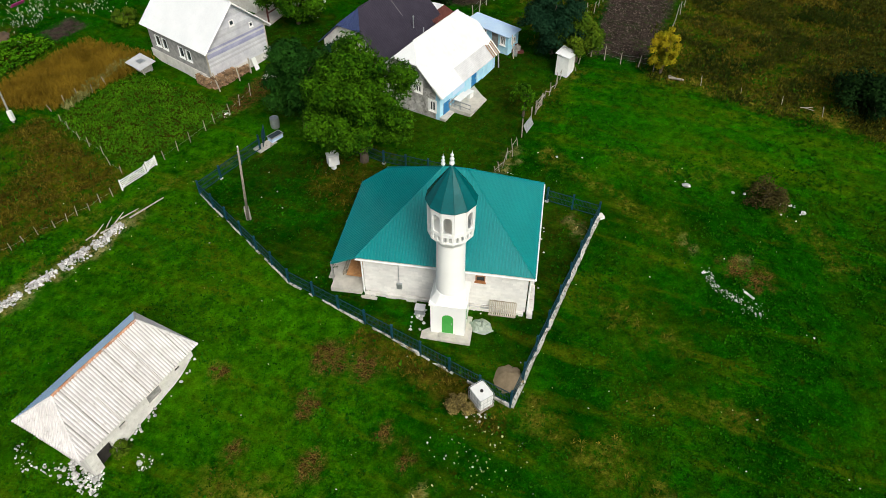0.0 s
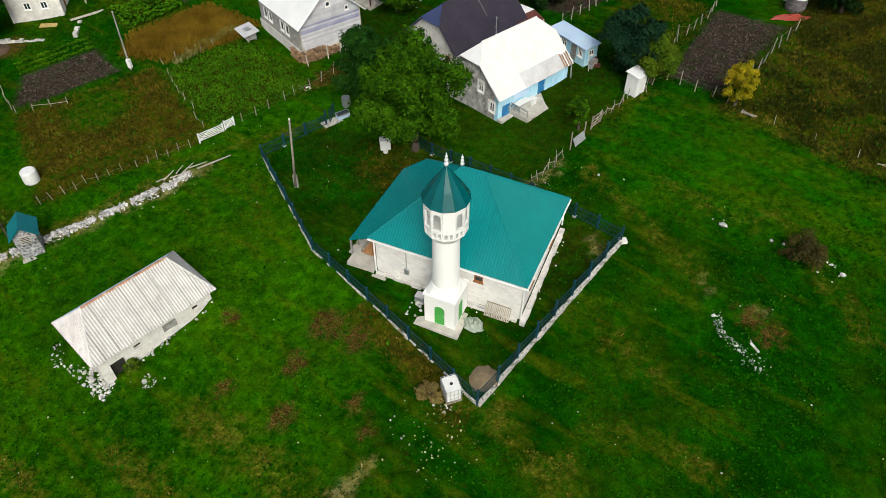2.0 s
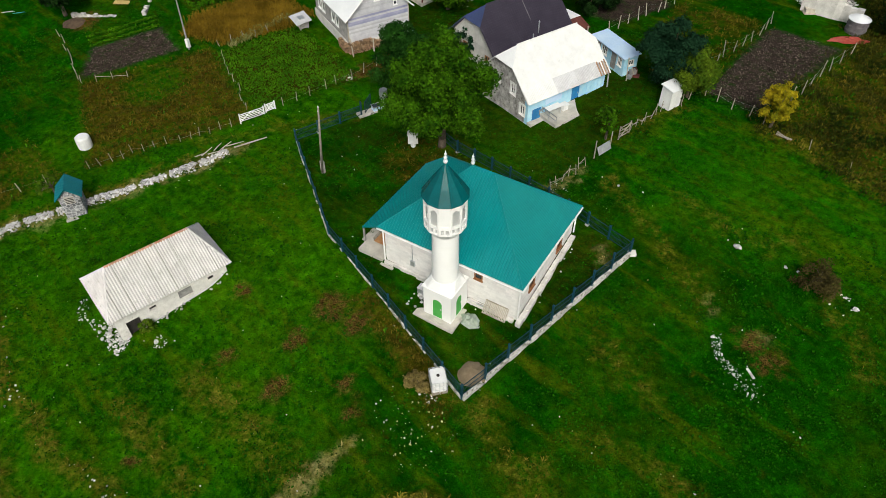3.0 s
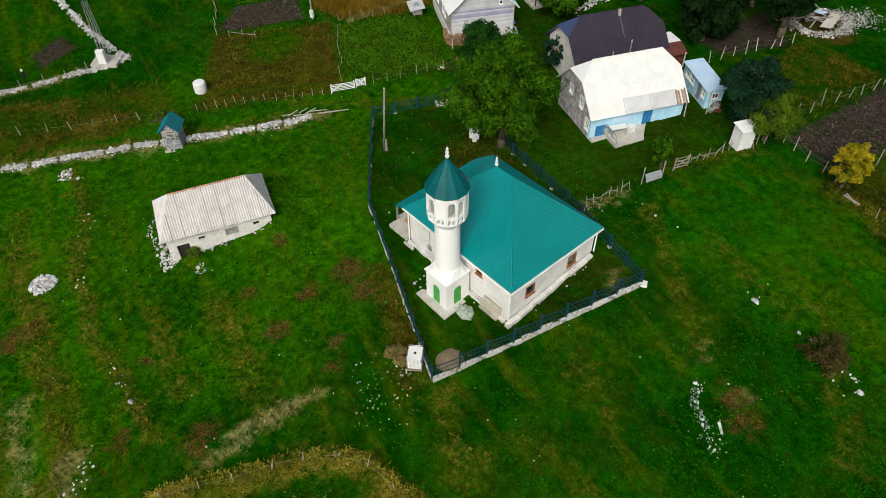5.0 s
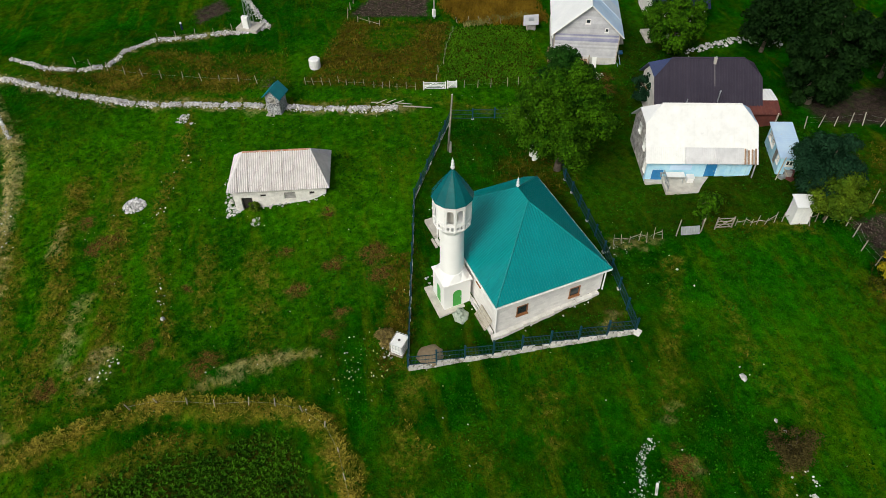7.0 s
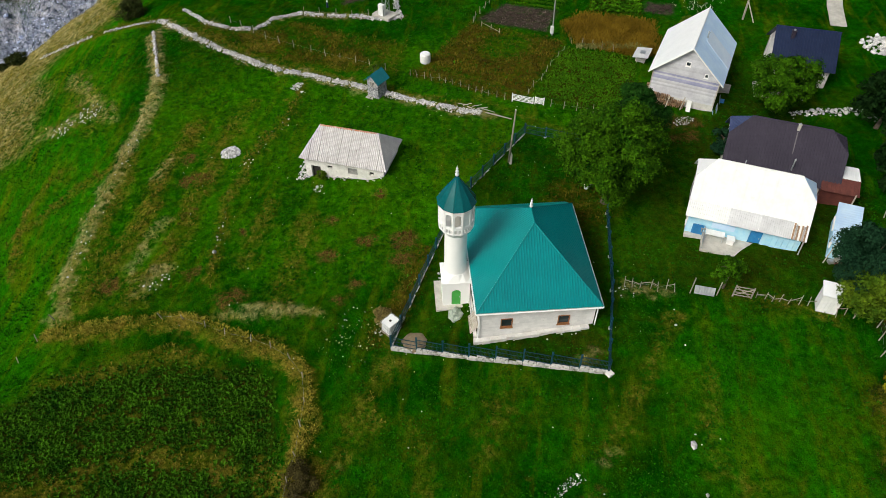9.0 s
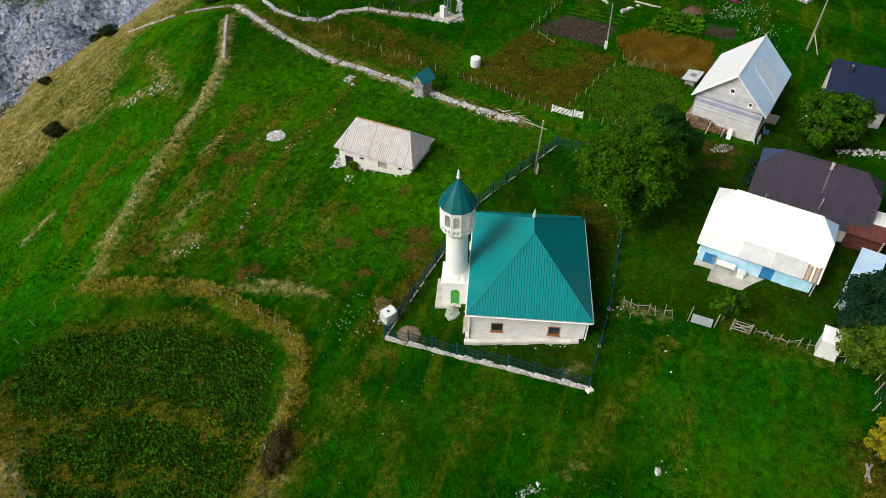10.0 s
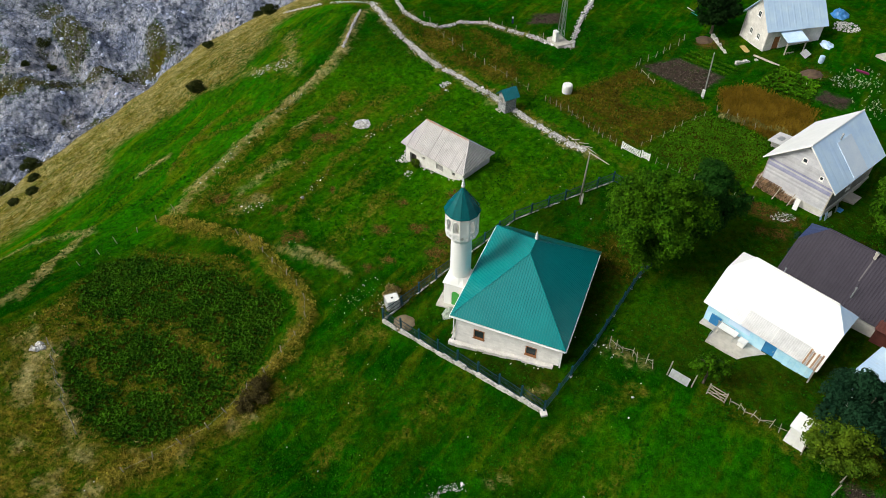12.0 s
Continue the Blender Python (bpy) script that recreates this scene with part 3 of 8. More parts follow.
DIRT = [(-6.7, 25.9, 1.1), (-4.6, 25.1, 0.9), (-7.2, 19.0, 0.8), (-7.6, 22.8, 0.7), (-5.1, 11.0, 0.9), (-4.9, 10.0, 0.7), (-22.3, 6.6, 0.8), (-22.2, 8.4, 0.7), (-26.0, 6.9, 0.8), (-2.8, 20.9, 0.45), (-9.1, 7.4, 0.6), (-12.8, 12.0, 0.45), (-17.1, 7.1, 0.5), (-22.8, 7.2, 0.7),
        (20.0, 32.8, 0.75), (21.3, 31.9, 0.7), (-11.4, 20.2, 0.4), (-3.2, 21.3, 0.4), (-2.0, 19.5, 0.5), (-10.2, 0.1, 0.8), (-13.2, 24.9, 0.4), (8.5, 78.0, 2.6), (11.0, 76.5, 1.6), (-43.6, 63.4, 1.4), (-52.0, 52.0, 1.6), (-18.7, 51.4, 0.9), (-17.4, 53.0, 1.1), (-16.7, 54.5, 1.1), (-15.9, 56.0, 1.1), (-15.2, 57.6, 0.9), (-13.2, 54.6, 0.6), (-13.1, 56.4, 0.8)]
# old terrace edges and worn tracks: line, half width, strength
PALE_BANDS = [(BANK, 1.25, 0.75), ([(-56.0, 2.9), (-49.2, 7.8), (-43.1, 13.4), (-37.4, 21.3), (-30.0, 29.4), (-24.6, 35.4), (-22.0, 38.8)], 1.0, 0.6), ([(-53.3, 8.7), (-50.7, 12.1), (-49.9, 14.9), (-52.4, 17.4), (-53.2, 20.9), (-50.6, 28.0), (-48.8, 34.2)], 0.8, 0.5), ([(-17.9, -16.0), (-21.8, -14.0)], 0.7, 0.8), ([(8.6, -12.8), (4.8, -12.3), (0.2, -13.9), (-4.7, -14.4)], 0.9, 0.8), ([(-2.1, -24.8), (-5.3, -22.8), (-6.0, -19.8), (-6.0, -14.8)], 0.9, 0.5),
              ([(-50.9, -8.7), (-43.0, -5.5), (-36.6, -2.2)], 1.6, 0.3), ([(-40.8, -12.4), (-39.7, -5.3)], 1.6, 0.3), ([(-3.4, 9.8), (-2.6, 13.8), (-2.0, 15.8), (-1.0, 17.4)], 0.8, 0.6), ([(-1.6, 14.9), (-1.6, 16.6)], 0.9, 0.5), ([(-10.4, 4.4), (-8.4, 3.0)], 1.3, 0.5), ([(-17.0, 4.4), (-12.0, 2.0)], 1.0, 0.35),
              ([(-26.5, 5.0), (-24.0, 3.6)], 0.9, 0.45), ([(12.5, -5.6), (15.4, -4.6), (17.2, -3.4)], 1.5, 0.75), ([(12.8, -3.6), (15.5, -1.6), (21.0, 4.2)], 0.8, 0.55), ([(9.5, 37.2), (9.9, 36.0)], 0.7, 0.4), ([(4.2, 41.6), (6.0, 44.6)], 0.6, 0.4), ([(19.8, 33.2), (20.9, 33.4)], 0.6, 0.4), ([(16.8, 35.2), (17.6, 34.2)], 0.4, 0.35)]
GOLD_BANDS = [([(-65.5, -16.3), (-62.7, -9.9), (-58.0, -1.4), (-55.8, 3.4)], 1.6, 0.8), ([(-50.0, -8.4), (-44.0, -6.5), (-37.5, -4.0)], 3.2, 0.6), ([(-41.5, -12.5), (-39.0, -6.0)], 2.6, 0.5), (FIELD_EDGE, 1.4, 0.95), ([(-16.6, -10.7), (-21.5, -11.2), (-24.6, -11.2), (-28.3, -10.6), (-31.0, -7.5)], 0.8, 0.75), ([(-31.0, 7.5), (-27.8, 5.8), (-23.1, 3.7), (-16.3, 1.8), (-13.2, -0.3), (-9.0, -2.4)], 2.0, 0.85), ([(-24.0, 9.4), (-20.5, 7.6), (-16.1, 6.7), (-11.9, 5.3), (-10.1, 3.0), (-7.5, 2.2)], 1.7, 0.8),
              ([(-20.0, 11.6), (-17.1, 10.5), (-13.1, 10.0), (-10.7, 9.5), (-7.6, 8.9)], 1.0, 0.8), ([(-36.0, 19.8), (-28.7, 17.0), (-26.5, 14.8), (-23.4, 12.9), (-20.0, 12.0)], 0.9, 0.8), ([(-28.0, 0.6), (-19.0, -1.6), (-10.0, -2.8)], 1.6, 0.65), ([(-34.0, 13.6), (-27.0, 9.6), (-21.0, 9.0)], 1.6, 0.6), ([(-16.0, 15.0), (-9.0, 12.0)], 1.6, 0.6),
              ([(-12.0, 18.0), (-3.0, 14.5)], 1.8, 0.55), ([(5.4, 22.6), (6.2, 21.2), (7.8, 20.6), (10.1, 18.7)], 1.3, 0.6), ([(9.7, 21.1), (11.5, 18.0), (12.6, 16.5)], 1.2, 0.55), ([(10.2, 30.3), (12.6, 28.4), (15.0, 26.8)], 1.0, 0.45), ([(8.4, 43.3), (12.0, 40.0), (16.9, 34.7)], 1.1, 0.4), ([(13.5, 43.8), (20.0, 40.4)], 0.9, 0.4), ([(22.0, 42.0), (27.0, 33.0)], 1.2, 0.35),
              ([(10.6, 22.8), (14.0, 23.4), (18.0, 22.0)], 0.9, 0.4), ([(7.0, 48.5), (12.2, 54.6)], 1.0, 0.5), ([(18.8, 53.2), (24.0, 50.5), (28.5, 48.6), (40.0, 43.0)], 1.4, 0.8), ([(-52.0, 6.8), (-43.3, 14.6), (-37.6, 22.3), (-31.0, 29.4), (-24.0, 37.0)], 1.3, 0.7), ([(-26.0, 38.0), (-18.0, 44.0), (-14.0, 47.0)], 0.8, 0.4), ([(9.4, -1.8), (8.6, 1.6), (7.4, 3.6), (8.9, 6.1), (10.6, 10.2), (10.9, 12.5)], 0.9, 0.8),
              ([(9.6, -4.4), (10.3, -2.9), (13.4, 0.3), (15.8, 4.9)], 0.9, 0.75), ([(-1.2, -4.3), (-0.3, -0.7), (-0.8, 5.1), (0.6, 8.6)], 1.3, 0.8), ([(3.0, -1.0), (4.4, 3.6)], 0.7, 0.7), ([(12.6, 4.5), (14.6, 9.0)], 0.7, 0.65), ([(5.5, 7.4), (6.2, 9.0)], 0.7, 0.6), ([(8.8, -4.6), (8.6, -1.3), (7.6, 2.2), (8.4, 7.1), (11.2, 11.4), (12.2, 13.0)], 1.5, 1.0), ([(12.6, -1.4), (13.1, -0.4), (14.4, 3.0), (13.5, 7.1)], 1.2, 1.0), ([(-28.5, 1.0), (-27.4, -3.4), (-25.6, -7.4), (-23.0, -12.0)], 1.0, 0.75)]


def patchy(x, y, s, seed):
    """Cheap smooth noise from crossed waves, 0 to 1."""
    a = np.sin(x * s + 2.1 * np.sin(y * s * 0.7 + seed) + seed) * np.sin(y * s * 1.1 + 1.7 * np.sin(x * s * 0.6 - seed))
    b = np.sin(x * s * 2.3 + 1.3 * np.sin(y * s * 1.9 + seed * 2) - seed) * np.sin(y * s * 2.1 + seed)
    return 0.5 + 0.33 * a + 0.17 * b


def bands(x, y, wob, rows):
    """The strongest of several soft bands with ragged, broken edges."""
    best = np.zeros(np.shape(x))
    for pts, wide, strength in rows:
        gap = line_gap(x, y, pts)
        best = np.maximum(best, strength * step(wide, 0.15 * wide, gap + wob * np.minimum(gap, 1.0)))
    return best


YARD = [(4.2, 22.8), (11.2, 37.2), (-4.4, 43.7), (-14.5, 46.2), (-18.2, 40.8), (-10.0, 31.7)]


MASKS = {}


def masks(x, y):
    """The shares of each kind of growth, worked out once for a set of places."""
    key = (np.size(x), float(np.sum(x)), float(np.sum(y)))
    if key not in MASKS:
        MASKS.clear()
        MASKS[key] = growth(x, y)
    return MASKS[key]


def growth(x, y):
    soil = np.maximum.reduce([inside(x, y, p, 0.5) for p in (PLOUGHED, PLOUGHED_WEST, PLOUGHED_NORTH, SOIL_BED, SOIL_BED_TWO)])
    bare = np.zeros(np.shape(x))
    for px, py, r in DIRT:
        bare = np.maximum(bare, 0.95 * step(r * 1.6, r * 0.6, np.hypot((x - px) * 1.1, y - py) + 0.9 * (patchy(x, y, 2.6, px) - 0.5)))
    field = inside(x, y, FIELD, 0.8)
    wob = 1.3 * (patchy(x, y, 0.9, 3.7) - 0.5) + 1.0 * (patchy(x, y, 2.3, 8.1) - 0.5) + 0.6 * (patchy(x, y, 5.1, 1.1) - 0.5)
    weeds = np.maximum.reduce([inside(x, y, WEED_PLOT, 0.8) * (1 - 0.75 * step(4.6, 2.0, np.hypot(x + 36.6, y - 44.5))), 0.8 * inside(x, y, WEED_STRIP, 0.5), 0.85 * inside(x, y, WEED_LANE, 0.9) * (0.35 + 0.65 * step(0.35, 0.6, patchy(x, y, 0.4, 2.9))), inside(x, y, ROUGH_EAST, 1.5) * (0.35 + 0.65 * patchy(x, y, 0.35, 3.0)), 0.8 * inside(x, y, GARDEN_EAST, 0.8) * patchy(x, y, 0.6, 1.0)])
    weeds = np.maximum(weeds, 0.6 * step(4.5, 1.5, np.hypot(x + 6.6, y - 42.2)) * (0.4 + 0.6 * patchy(x, y, 1.1, 2.2)))
    weeds = np.maximum(weeds, step(1.4, 0.4, line_gap(x, y, [(-4.5, 27.1), (-1.5, 25.3), (2.0, 23.1), (3.0, 21.9)])) * (0.6 + 0.4 * patchy(x, y, 1.3, 1.7)))
    weeds = np.maximum(weeds, 0.85 * step(1.5, 0.4, line_gap(x, y, [(12.0, 15.4), (13.6, 14.9)])))
    weeds = np.maximum(weeds, 0.85 * step(1.5, 0.4, line_gap(x, y, [(13.0, 14.0), (16.0, 12.4), (18.9, 10.4), (20.6, 8.2)])) * (0.4 + 0.6 * patchy(x, y, 0.8, 5.2)))
    hay = inside(x, y, HAY_PLOT, 0.6)
    lush = np.maximum.reduce([inside(x, y, POTATO_PLOT, 0.6), inside(x, y, CABBAGE_PLOT, 0.6), field])
    hill = inside(x + 1.5 * np.sin(0.31 * y), y + 1.2 * np.sin(0.4 * x), DRY_SLOPE, 3.0)
    edge = step(6.0, 0.5, -gorge(x, y))
    dry = np.clip(bands(x, y, wob, PALE_BANDS) * (0.5 + 0.7 * patchy(x, y, 1.7, 4.2)), 0, 1)
    dry = np.maximum(dry, hill * np.clip(0.45 + 0.3 * edge + 0.4 * (patchy(x, 1.6 * y, 0.31, 1.3) - 0.5), 0, 1))
    rough = inside(x, y, ROUGH_SOUTH, 1.0)
    gold = np.maximum.reduce([bands(x, y, wob, GOLD_BANDS) * (0.55 + 0.6 * patchy(x, y, 1.3, 2.7)), rough * (0.55 + 0.5 * patchy(x, y, 0.7, 3.1)), hill * (0.7 + 0.3 * patchy(x, y, 0.4, 5.1)), 0.8 * inside(x, y, WEED_LANE, 0.9) * step(0.5, 0.7, patchy(x, y, 0.4, 2.9))])
    dry = np.maximum(dry, 0.45 * rough * step(0.62, 0.8, patchy(x, y, 0.8, 6.6)))
    gold = np.clip(gold, 0, 1)
    rock = step(-0.5, 3.0, gorge(x, y) + 3.0 * (patchy(x, y, 0.4, 4.0) - 0.5))
    rock = rock * (1 - 0.85 * step(0.66, 0.76, patchy(x, y, 0.11, 7.5)))
    ledge = 0.9 * step(4.5, 1.2, line_gap(x, y, [(-88.0, -131.0), (-99.0, -126.0), (-106.0, -112.0), (-116.0, -101.0), (-123.0, -84.0)]) + 2.5 * (patchy(x, y, 0.5, 4.1) - 0.5))
    rock = rock * (1 - ledge)
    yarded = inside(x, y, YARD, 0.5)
    # brown wear, plus darkening put where mosque, trees and hollows shade the ground
    worn_shade = np.maximum(yarded * (0.2 + 0.8 * step(3.0, 8.0, y - 30 + 0.5 * x) * patchy(x, y, 0.5, 1.6)), 0.95 * inside(x, y, [(-10.0, 48.0), (4.0, 42.0), (9.0, 51.5), (9.5, 57.0), (1.0, 66.0), (-14.0, 66.0)], 1.5) * (0.3 + 0.7 * patchy(x, y, 0.5, 2.4)))
    worn_shade = np.maximum(worn_shade, 0.85 * inside(x, y, [(-16.5, 51.0), (-10.0, 49.0), (-9.0, 66.0), (-19.0, 72.0), (-24.0, 67.0), (-14.6, 58.5)], 1.5) * (0.4 + 0.6 * patchy(x, y, 0.6, 3.4)))
    worn_shade = np.maximum(worn_shade, 0.7 * inside(x, y, ROUGH_EAST, 2.0) * step(26.0, 46.0, x + 0.35 * (y - 50)))
    sunny = step(3.0, -8.0, x - 0.25 * (y - 25)) * (1 - yarded) * step(-46.0, -36.0, x) * step(-4.5, 0.0, y + 0.12 * x) * step(62.0, 40.0, y) * (0.3 + 0.55 * patchy(x, y, 0.16, 5.5))
    slope = step(-1.5, -4.5, y + 0.05 * x) * step(6.0, -8.0, x) * (1 - hill)
    slope = np.maximum(slope, 0.5 * inside(x, y, [(7.5, 45.5), (12.5, 55.0), (18.5, 52.0), (34.0, 44.0), (40.0, 36.0), (20.0, 39.0), (12.0, 41.5)], 2.5))
    brow = step(0.3, 1.5, gorge(x, y)) * step(6.0, 2.0, gorge(x, y) + 2.5 * (patchy(x, y, 0.5, 2.6) - 0.5))
    hollow = step(0.5, 3.0, gorge(x, y)) * (1 - rock)
    weeds = np.maximum.reduce([weeds, 0.7 * brow * (0.3 + 0.7 * patchy(x, y, 0.3, 0.9)), 0.95 * hollow])
    worn_shade = np.maximum.reduce([worn_shade, hollow])
    dry = dry * (1 - step(0.8, 2.5, gorge(x, y)))
    gold = gold * (1 - step(1.5, 3.0, gorge(x, y)))
    return {"worn_shade": worn_shade, "sunny": sunny, "slope": slope, "soil": soil, "weeds": weeds, "hay": hay, "lush": lush * (1 - 0.85 * gold), "gold": gold, "dry": dry, "bare": bare, "rock": rock}


def ground_material():
    m = bpy.data.materials.new("meadow_ground")
    m.use_nodes = True
    nt = m.node_tree
    n, k = nt.nodes, nt.links.new
    bs = n["Principled BSDF"]
    co = n.new("ShaderNodeTexCoord")

    def noise_at(scale, detail=5, rough=0.6):
        t = n.new("ShaderNodeTexNoise")
        t.inputs["Scale"].default_value, t.inputs["Detail"].default_value, t.inputs["Roughness"].default_value = scale, detail, rough
        k(co.outputs["Object"], t.inputs["Vector"])
        return t.outputs["Fac"]

    def rng(v, a, b, c=0.0, d=1.0):
        t = n.new("ShaderNodeMapRange")
        for s, x in zip(("From Min", "From Max", "To Min", "To Max"), (a, b, c, d)):
            t.inputs[s].default_value = x
        k(v, t.inputs["Value"])
        return t.outputs["Result"]

    def mixed(fac, a, b):
        t = n.new("ShaderNodeMix")
        t.data_type = "RGBA"
        k(fac, t.inputs["Factor"])
        for s, c in (("A", a), ("B", b)):
            if isinstance(c, tuple):
                t.inputs[s].default_value = (*c, 1)
            else:
                k(c, t.inputs[s])
        return t.outputs["Result"]

    def times(a, b):
        t = n.new("ShaderNodeMath")
        t.operation = "MULTIPLY"
        for i, s in enumerate((a, b)):
            if isinstance(s, float):
                t.inputs[i].default_value = s
            else:
                k(s, t.inputs[i])
        return t.outputs["Value"]

    def mask(name):
        a = n.new("ShaderNodeAttribute")
        a.attribute_name = name
        t = n.new("ShaderNodeMath")
        t.operation = "ADD"
        t.use_clamp = True
        k(a.outputs["Fac"], t.inputs[0])
        w = n.new("ShaderNodeMath")
        w.operation = "MULTIPLY"
        k(rng(noise_at(1.3, 7, 0.72), 0.3, 0.7, -0.6, 0.6), w.inputs[0])
        bell = rng(a.outputs["Fac"], 0.0, 0.25)
        k(bell, w.inputs[1])
        k(w.outputs["Value"], t.inputs[1])
        return t.outputs["Value"]

    def cells(scale):
        t = n.new("ShaderNodeTexVoronoi")
        t.inputs["Scale"].default_value = scale
        k(warped, t.inputs["Vector"])
        return t.outputs["Distance"]

    wob = n.new("ShaderNodeTexNoise")
    wob.inputs["Scale"].default_value, wob.inputs["Detail"].default_value = 3.0, 3
    k(co.outputs["Object"], wob.inputs["Vector"])
    wmix = n.new("ShaderNodeMix")
    wmix.data_type = "VECTOR"
    wmix.inputs["Factor"].default_value = 0.10
    k(co.outputs["Object"], wmix.inputs["A"])
    k(wob.outputs["Color"], wmix.inputs["B"])
    warped = wmix.outputs["Result"]

    broad, mid, fine, grain = noise_at(0.09, 4), noise_at(0.55, 6, 0.65), noise_at(3.2, 6, 0.7), noise_at(11, 6, 0.75)

    def swept(angle, long, wide, detail=6):
        """Noise drawn out along one direction of the slope."""
        turn, pull = n.new("ShaderNodeMapping"), n.new("ShaderNodeMapping")
        turn.inputs["Rotation"].default_value = (0, 0, radians(angle))
        pull.inputs["Scale"].default_value = (1 / long, 1 / wide, 1.0)
        k(co.outputs["Object"], turn.inputs["Vector"])
        k(turn.outputs["Vector"], pull.inputs["Vector"])
        t = n.new("ShaderNodeTexNoise")
        t.inputs["Scale"].default_value, t.inputs["Detail"].default_value, t.inputs["Roughness"].default_value = 1.0, detail, 0.62
        k(pull.outputs["Vector"], t.inputs["Vector"])
        return t.outputs["Fac"]

    leafy = cells(3.4)
    grass = mixed(rng(noise_at(0.23, 5, 0.6), 0.34, 0.66), (0.0026, 0.037, 0.0004), (0.0090, 0.098, 0.0010))
    grass = mixed(rng(mid, 0.38, 0.66, 0.0, 0.8), grass, (0.0028, 0.042, 0.0005))
    # clumps of broad leaves, brighter at their tops
    grass = mixed(times(rng(leafy, 0.42, 0.10), rng(noise_at(0.16, 7, 0.7), 0.50, 0.64, 0.0, 0.75)), grass, (0.016, 0.150, 0.0020))
    # yellower western meadow, fresh green slope, yard worn brown and painted darker for shade
    grass = mixed(times(mask("sunny"), rng(mid, 0.25, 0.7, 0.45, 0.95)), grass, (0.050, 0.190, 0.0020))
    grass = mixed(times(mask("slope"), rng(mid, 0.25, 0.7, 0.85, 0.5)), grass, (0.022, 0.165, 0.0016))
    # drifts of olive and yellowing grass, drawn out along the old terraces
    olive = (0.066, 0.104, 0.0030)
    drift = times(rng(noise_at(0.11, 8, 0.68), 0.46, 0.66), rng(noise_at(0.7, 7, 0.7), 0.34, 0.66, 0.0, 0.65))
    grass = mixed(drift, grass, olive)
    grass = mixed(times(rng(swept(22, 9.0, 1.5), 0.54, 0.70), rng(noise_at(1.1, 6, 0.7), 0.3, 0.65, 0.15, 0.85)), grass, (0.086, 0.116, 0.0040))
    grass = mixed(times(rng(swept(48, 6.0, 1.6), 0.58, 0.74), rng(noise_at(1.4, 6, 0.7), 0.3, 0.65, 0.0, 0.5)), grass, (0.092, 0.084, 0.0055))
    grass = mixed(times(mask("slope"), rng(swept(14, 15.0, 2.8), 0.50, 0.70, 0.0, 0.8)), grass, (0.110, 0.125, 0.0040))
    # browned tussocks
    grass = mixed(times(rng(noise_at(0.8, 7, 0.72), 0.60, 0.72, 0.0, 0.85), rng(broad, 0.40, 0.60)), grass, (0.070, 0.046, 0.006))
    grass = mixed(times(mask("worn_shade"), rng(mid, 0.3, 0.7, 0.45, 0.9)), grass, mixed(rng(fine, 0.35, 0.65), (0.014, 0.020, 0.0016), (0.040, 0.036, 0.004)))
    # odd pale specks
    grass = mixed(rng(noise_at(5.0, 3, 0.6), 0.72, 0.77, 0.0, 0.7), grass, (0.12, 0.10, 0.018))
    grass = mixed(mask("lush"), grass, mixed(rng(fine, 0.4, 0.6), (0.052, 0.042, 0.006), (0.024, 0.048, 0.003)))
    grass = mixed(mask("hay"), grass, mixed(fine, (0.075, 0.048, 0.005), (0.15, 0.092, 0.011)))
    grass = mixed(mask("weeds"), grass, mixed(rng(noise_at(0.7, 6, 0.7), 0.40, 0.60), mixed(rng(fine, 0.3, 0.7), (0.028, 0.022, 0.004), (0.088, 0.062, 0.008)), mixed(rng(fine, 0.3, 0.7), (0.040, 0.050, 0.003), (0.120, 0.100, 0.007))))
    golden = mixed(rng(fine, 0.36, 0.64), (0.060, 0.062, 0.0040), (0.235, 0.180, 0.026))
    green_gold = mixed(rng(fine, 0.36, 0.64), (0.026, 0.056, 0.0020), (0.105, 0.120, 0.0070))
    grass = mixed(mask("gold"), grass, mixed(rng(noise_at(0.5, 7, 0.7), 0.42, 0.60), green_gold, golden))
    withered = mixed(rng(fine, 0.3, 0.7), (0.12, 0.105, 0.018), (0.32, 0.26, 0.07))
    bleached = mixed(rng(fine, 0.3, 0.7), (0.22, 0.19, 0.065), (0.54, 0.46, 0.22))
    grass = mixed(mask("dry"), grass, mixed(rng(noise_at(0.42, 7, 0.72), 0.40, 0.60), withered, bleached))
    grass = mixed(times(mask("bare"), rng(noise_at(2.6, 6, 0.75), 0.38, 0.50, 0.1, 1.0)), grass, mixed(rng(grain, 0.38, 0.62), (0.014, 0.009, 0.002), (0.150, 0.092, 0.024)))
    soil = mixed(rng(grain, 0.35, 0.7), (0.026, 0.018, 0.015), (0.085, 0.064, 0.054))
    grass = mixed(mask("soil"), grass, soil)
    # limestone of the gorge: pale faces, beds tinted blue for haze, cleft shade painted dark
    rocky = mixed(rng(noise_at(0.13, 9, 0.74), 0.40, 0.60), (0.27, 0.32, 0.50), (0.86, 0.88, 1.0))
    rocky = mixed(rng(swept(-40, 9.0, 2.0, 9), 0.50, 0.66, 0.0, 0.8), rocky, (0.20, 0.23, 0.33))
    rocky = mixed(rng(noise_at(0.9, 8, 0.8), 0.44, 0.62, 0.0, 0.7), rocky, (0.30, 0.33, 0.45))
    rocky = mixed(rng(noise_at(0.05, 5, 0.6), 0.50, 0.62, 0.0, 0.55), rocky, (0.74, 0.67, 0.66))
    rocky = mixed(rng(cells(0.9), 0.50, 0.85), rocky, (0.10, 0.115, 0.17))
    rocky = mixed(rng(noise_at(1.6, 9, 0.8), 0.55, 0.63), rocky, (0.045, 0.052, 0.08))
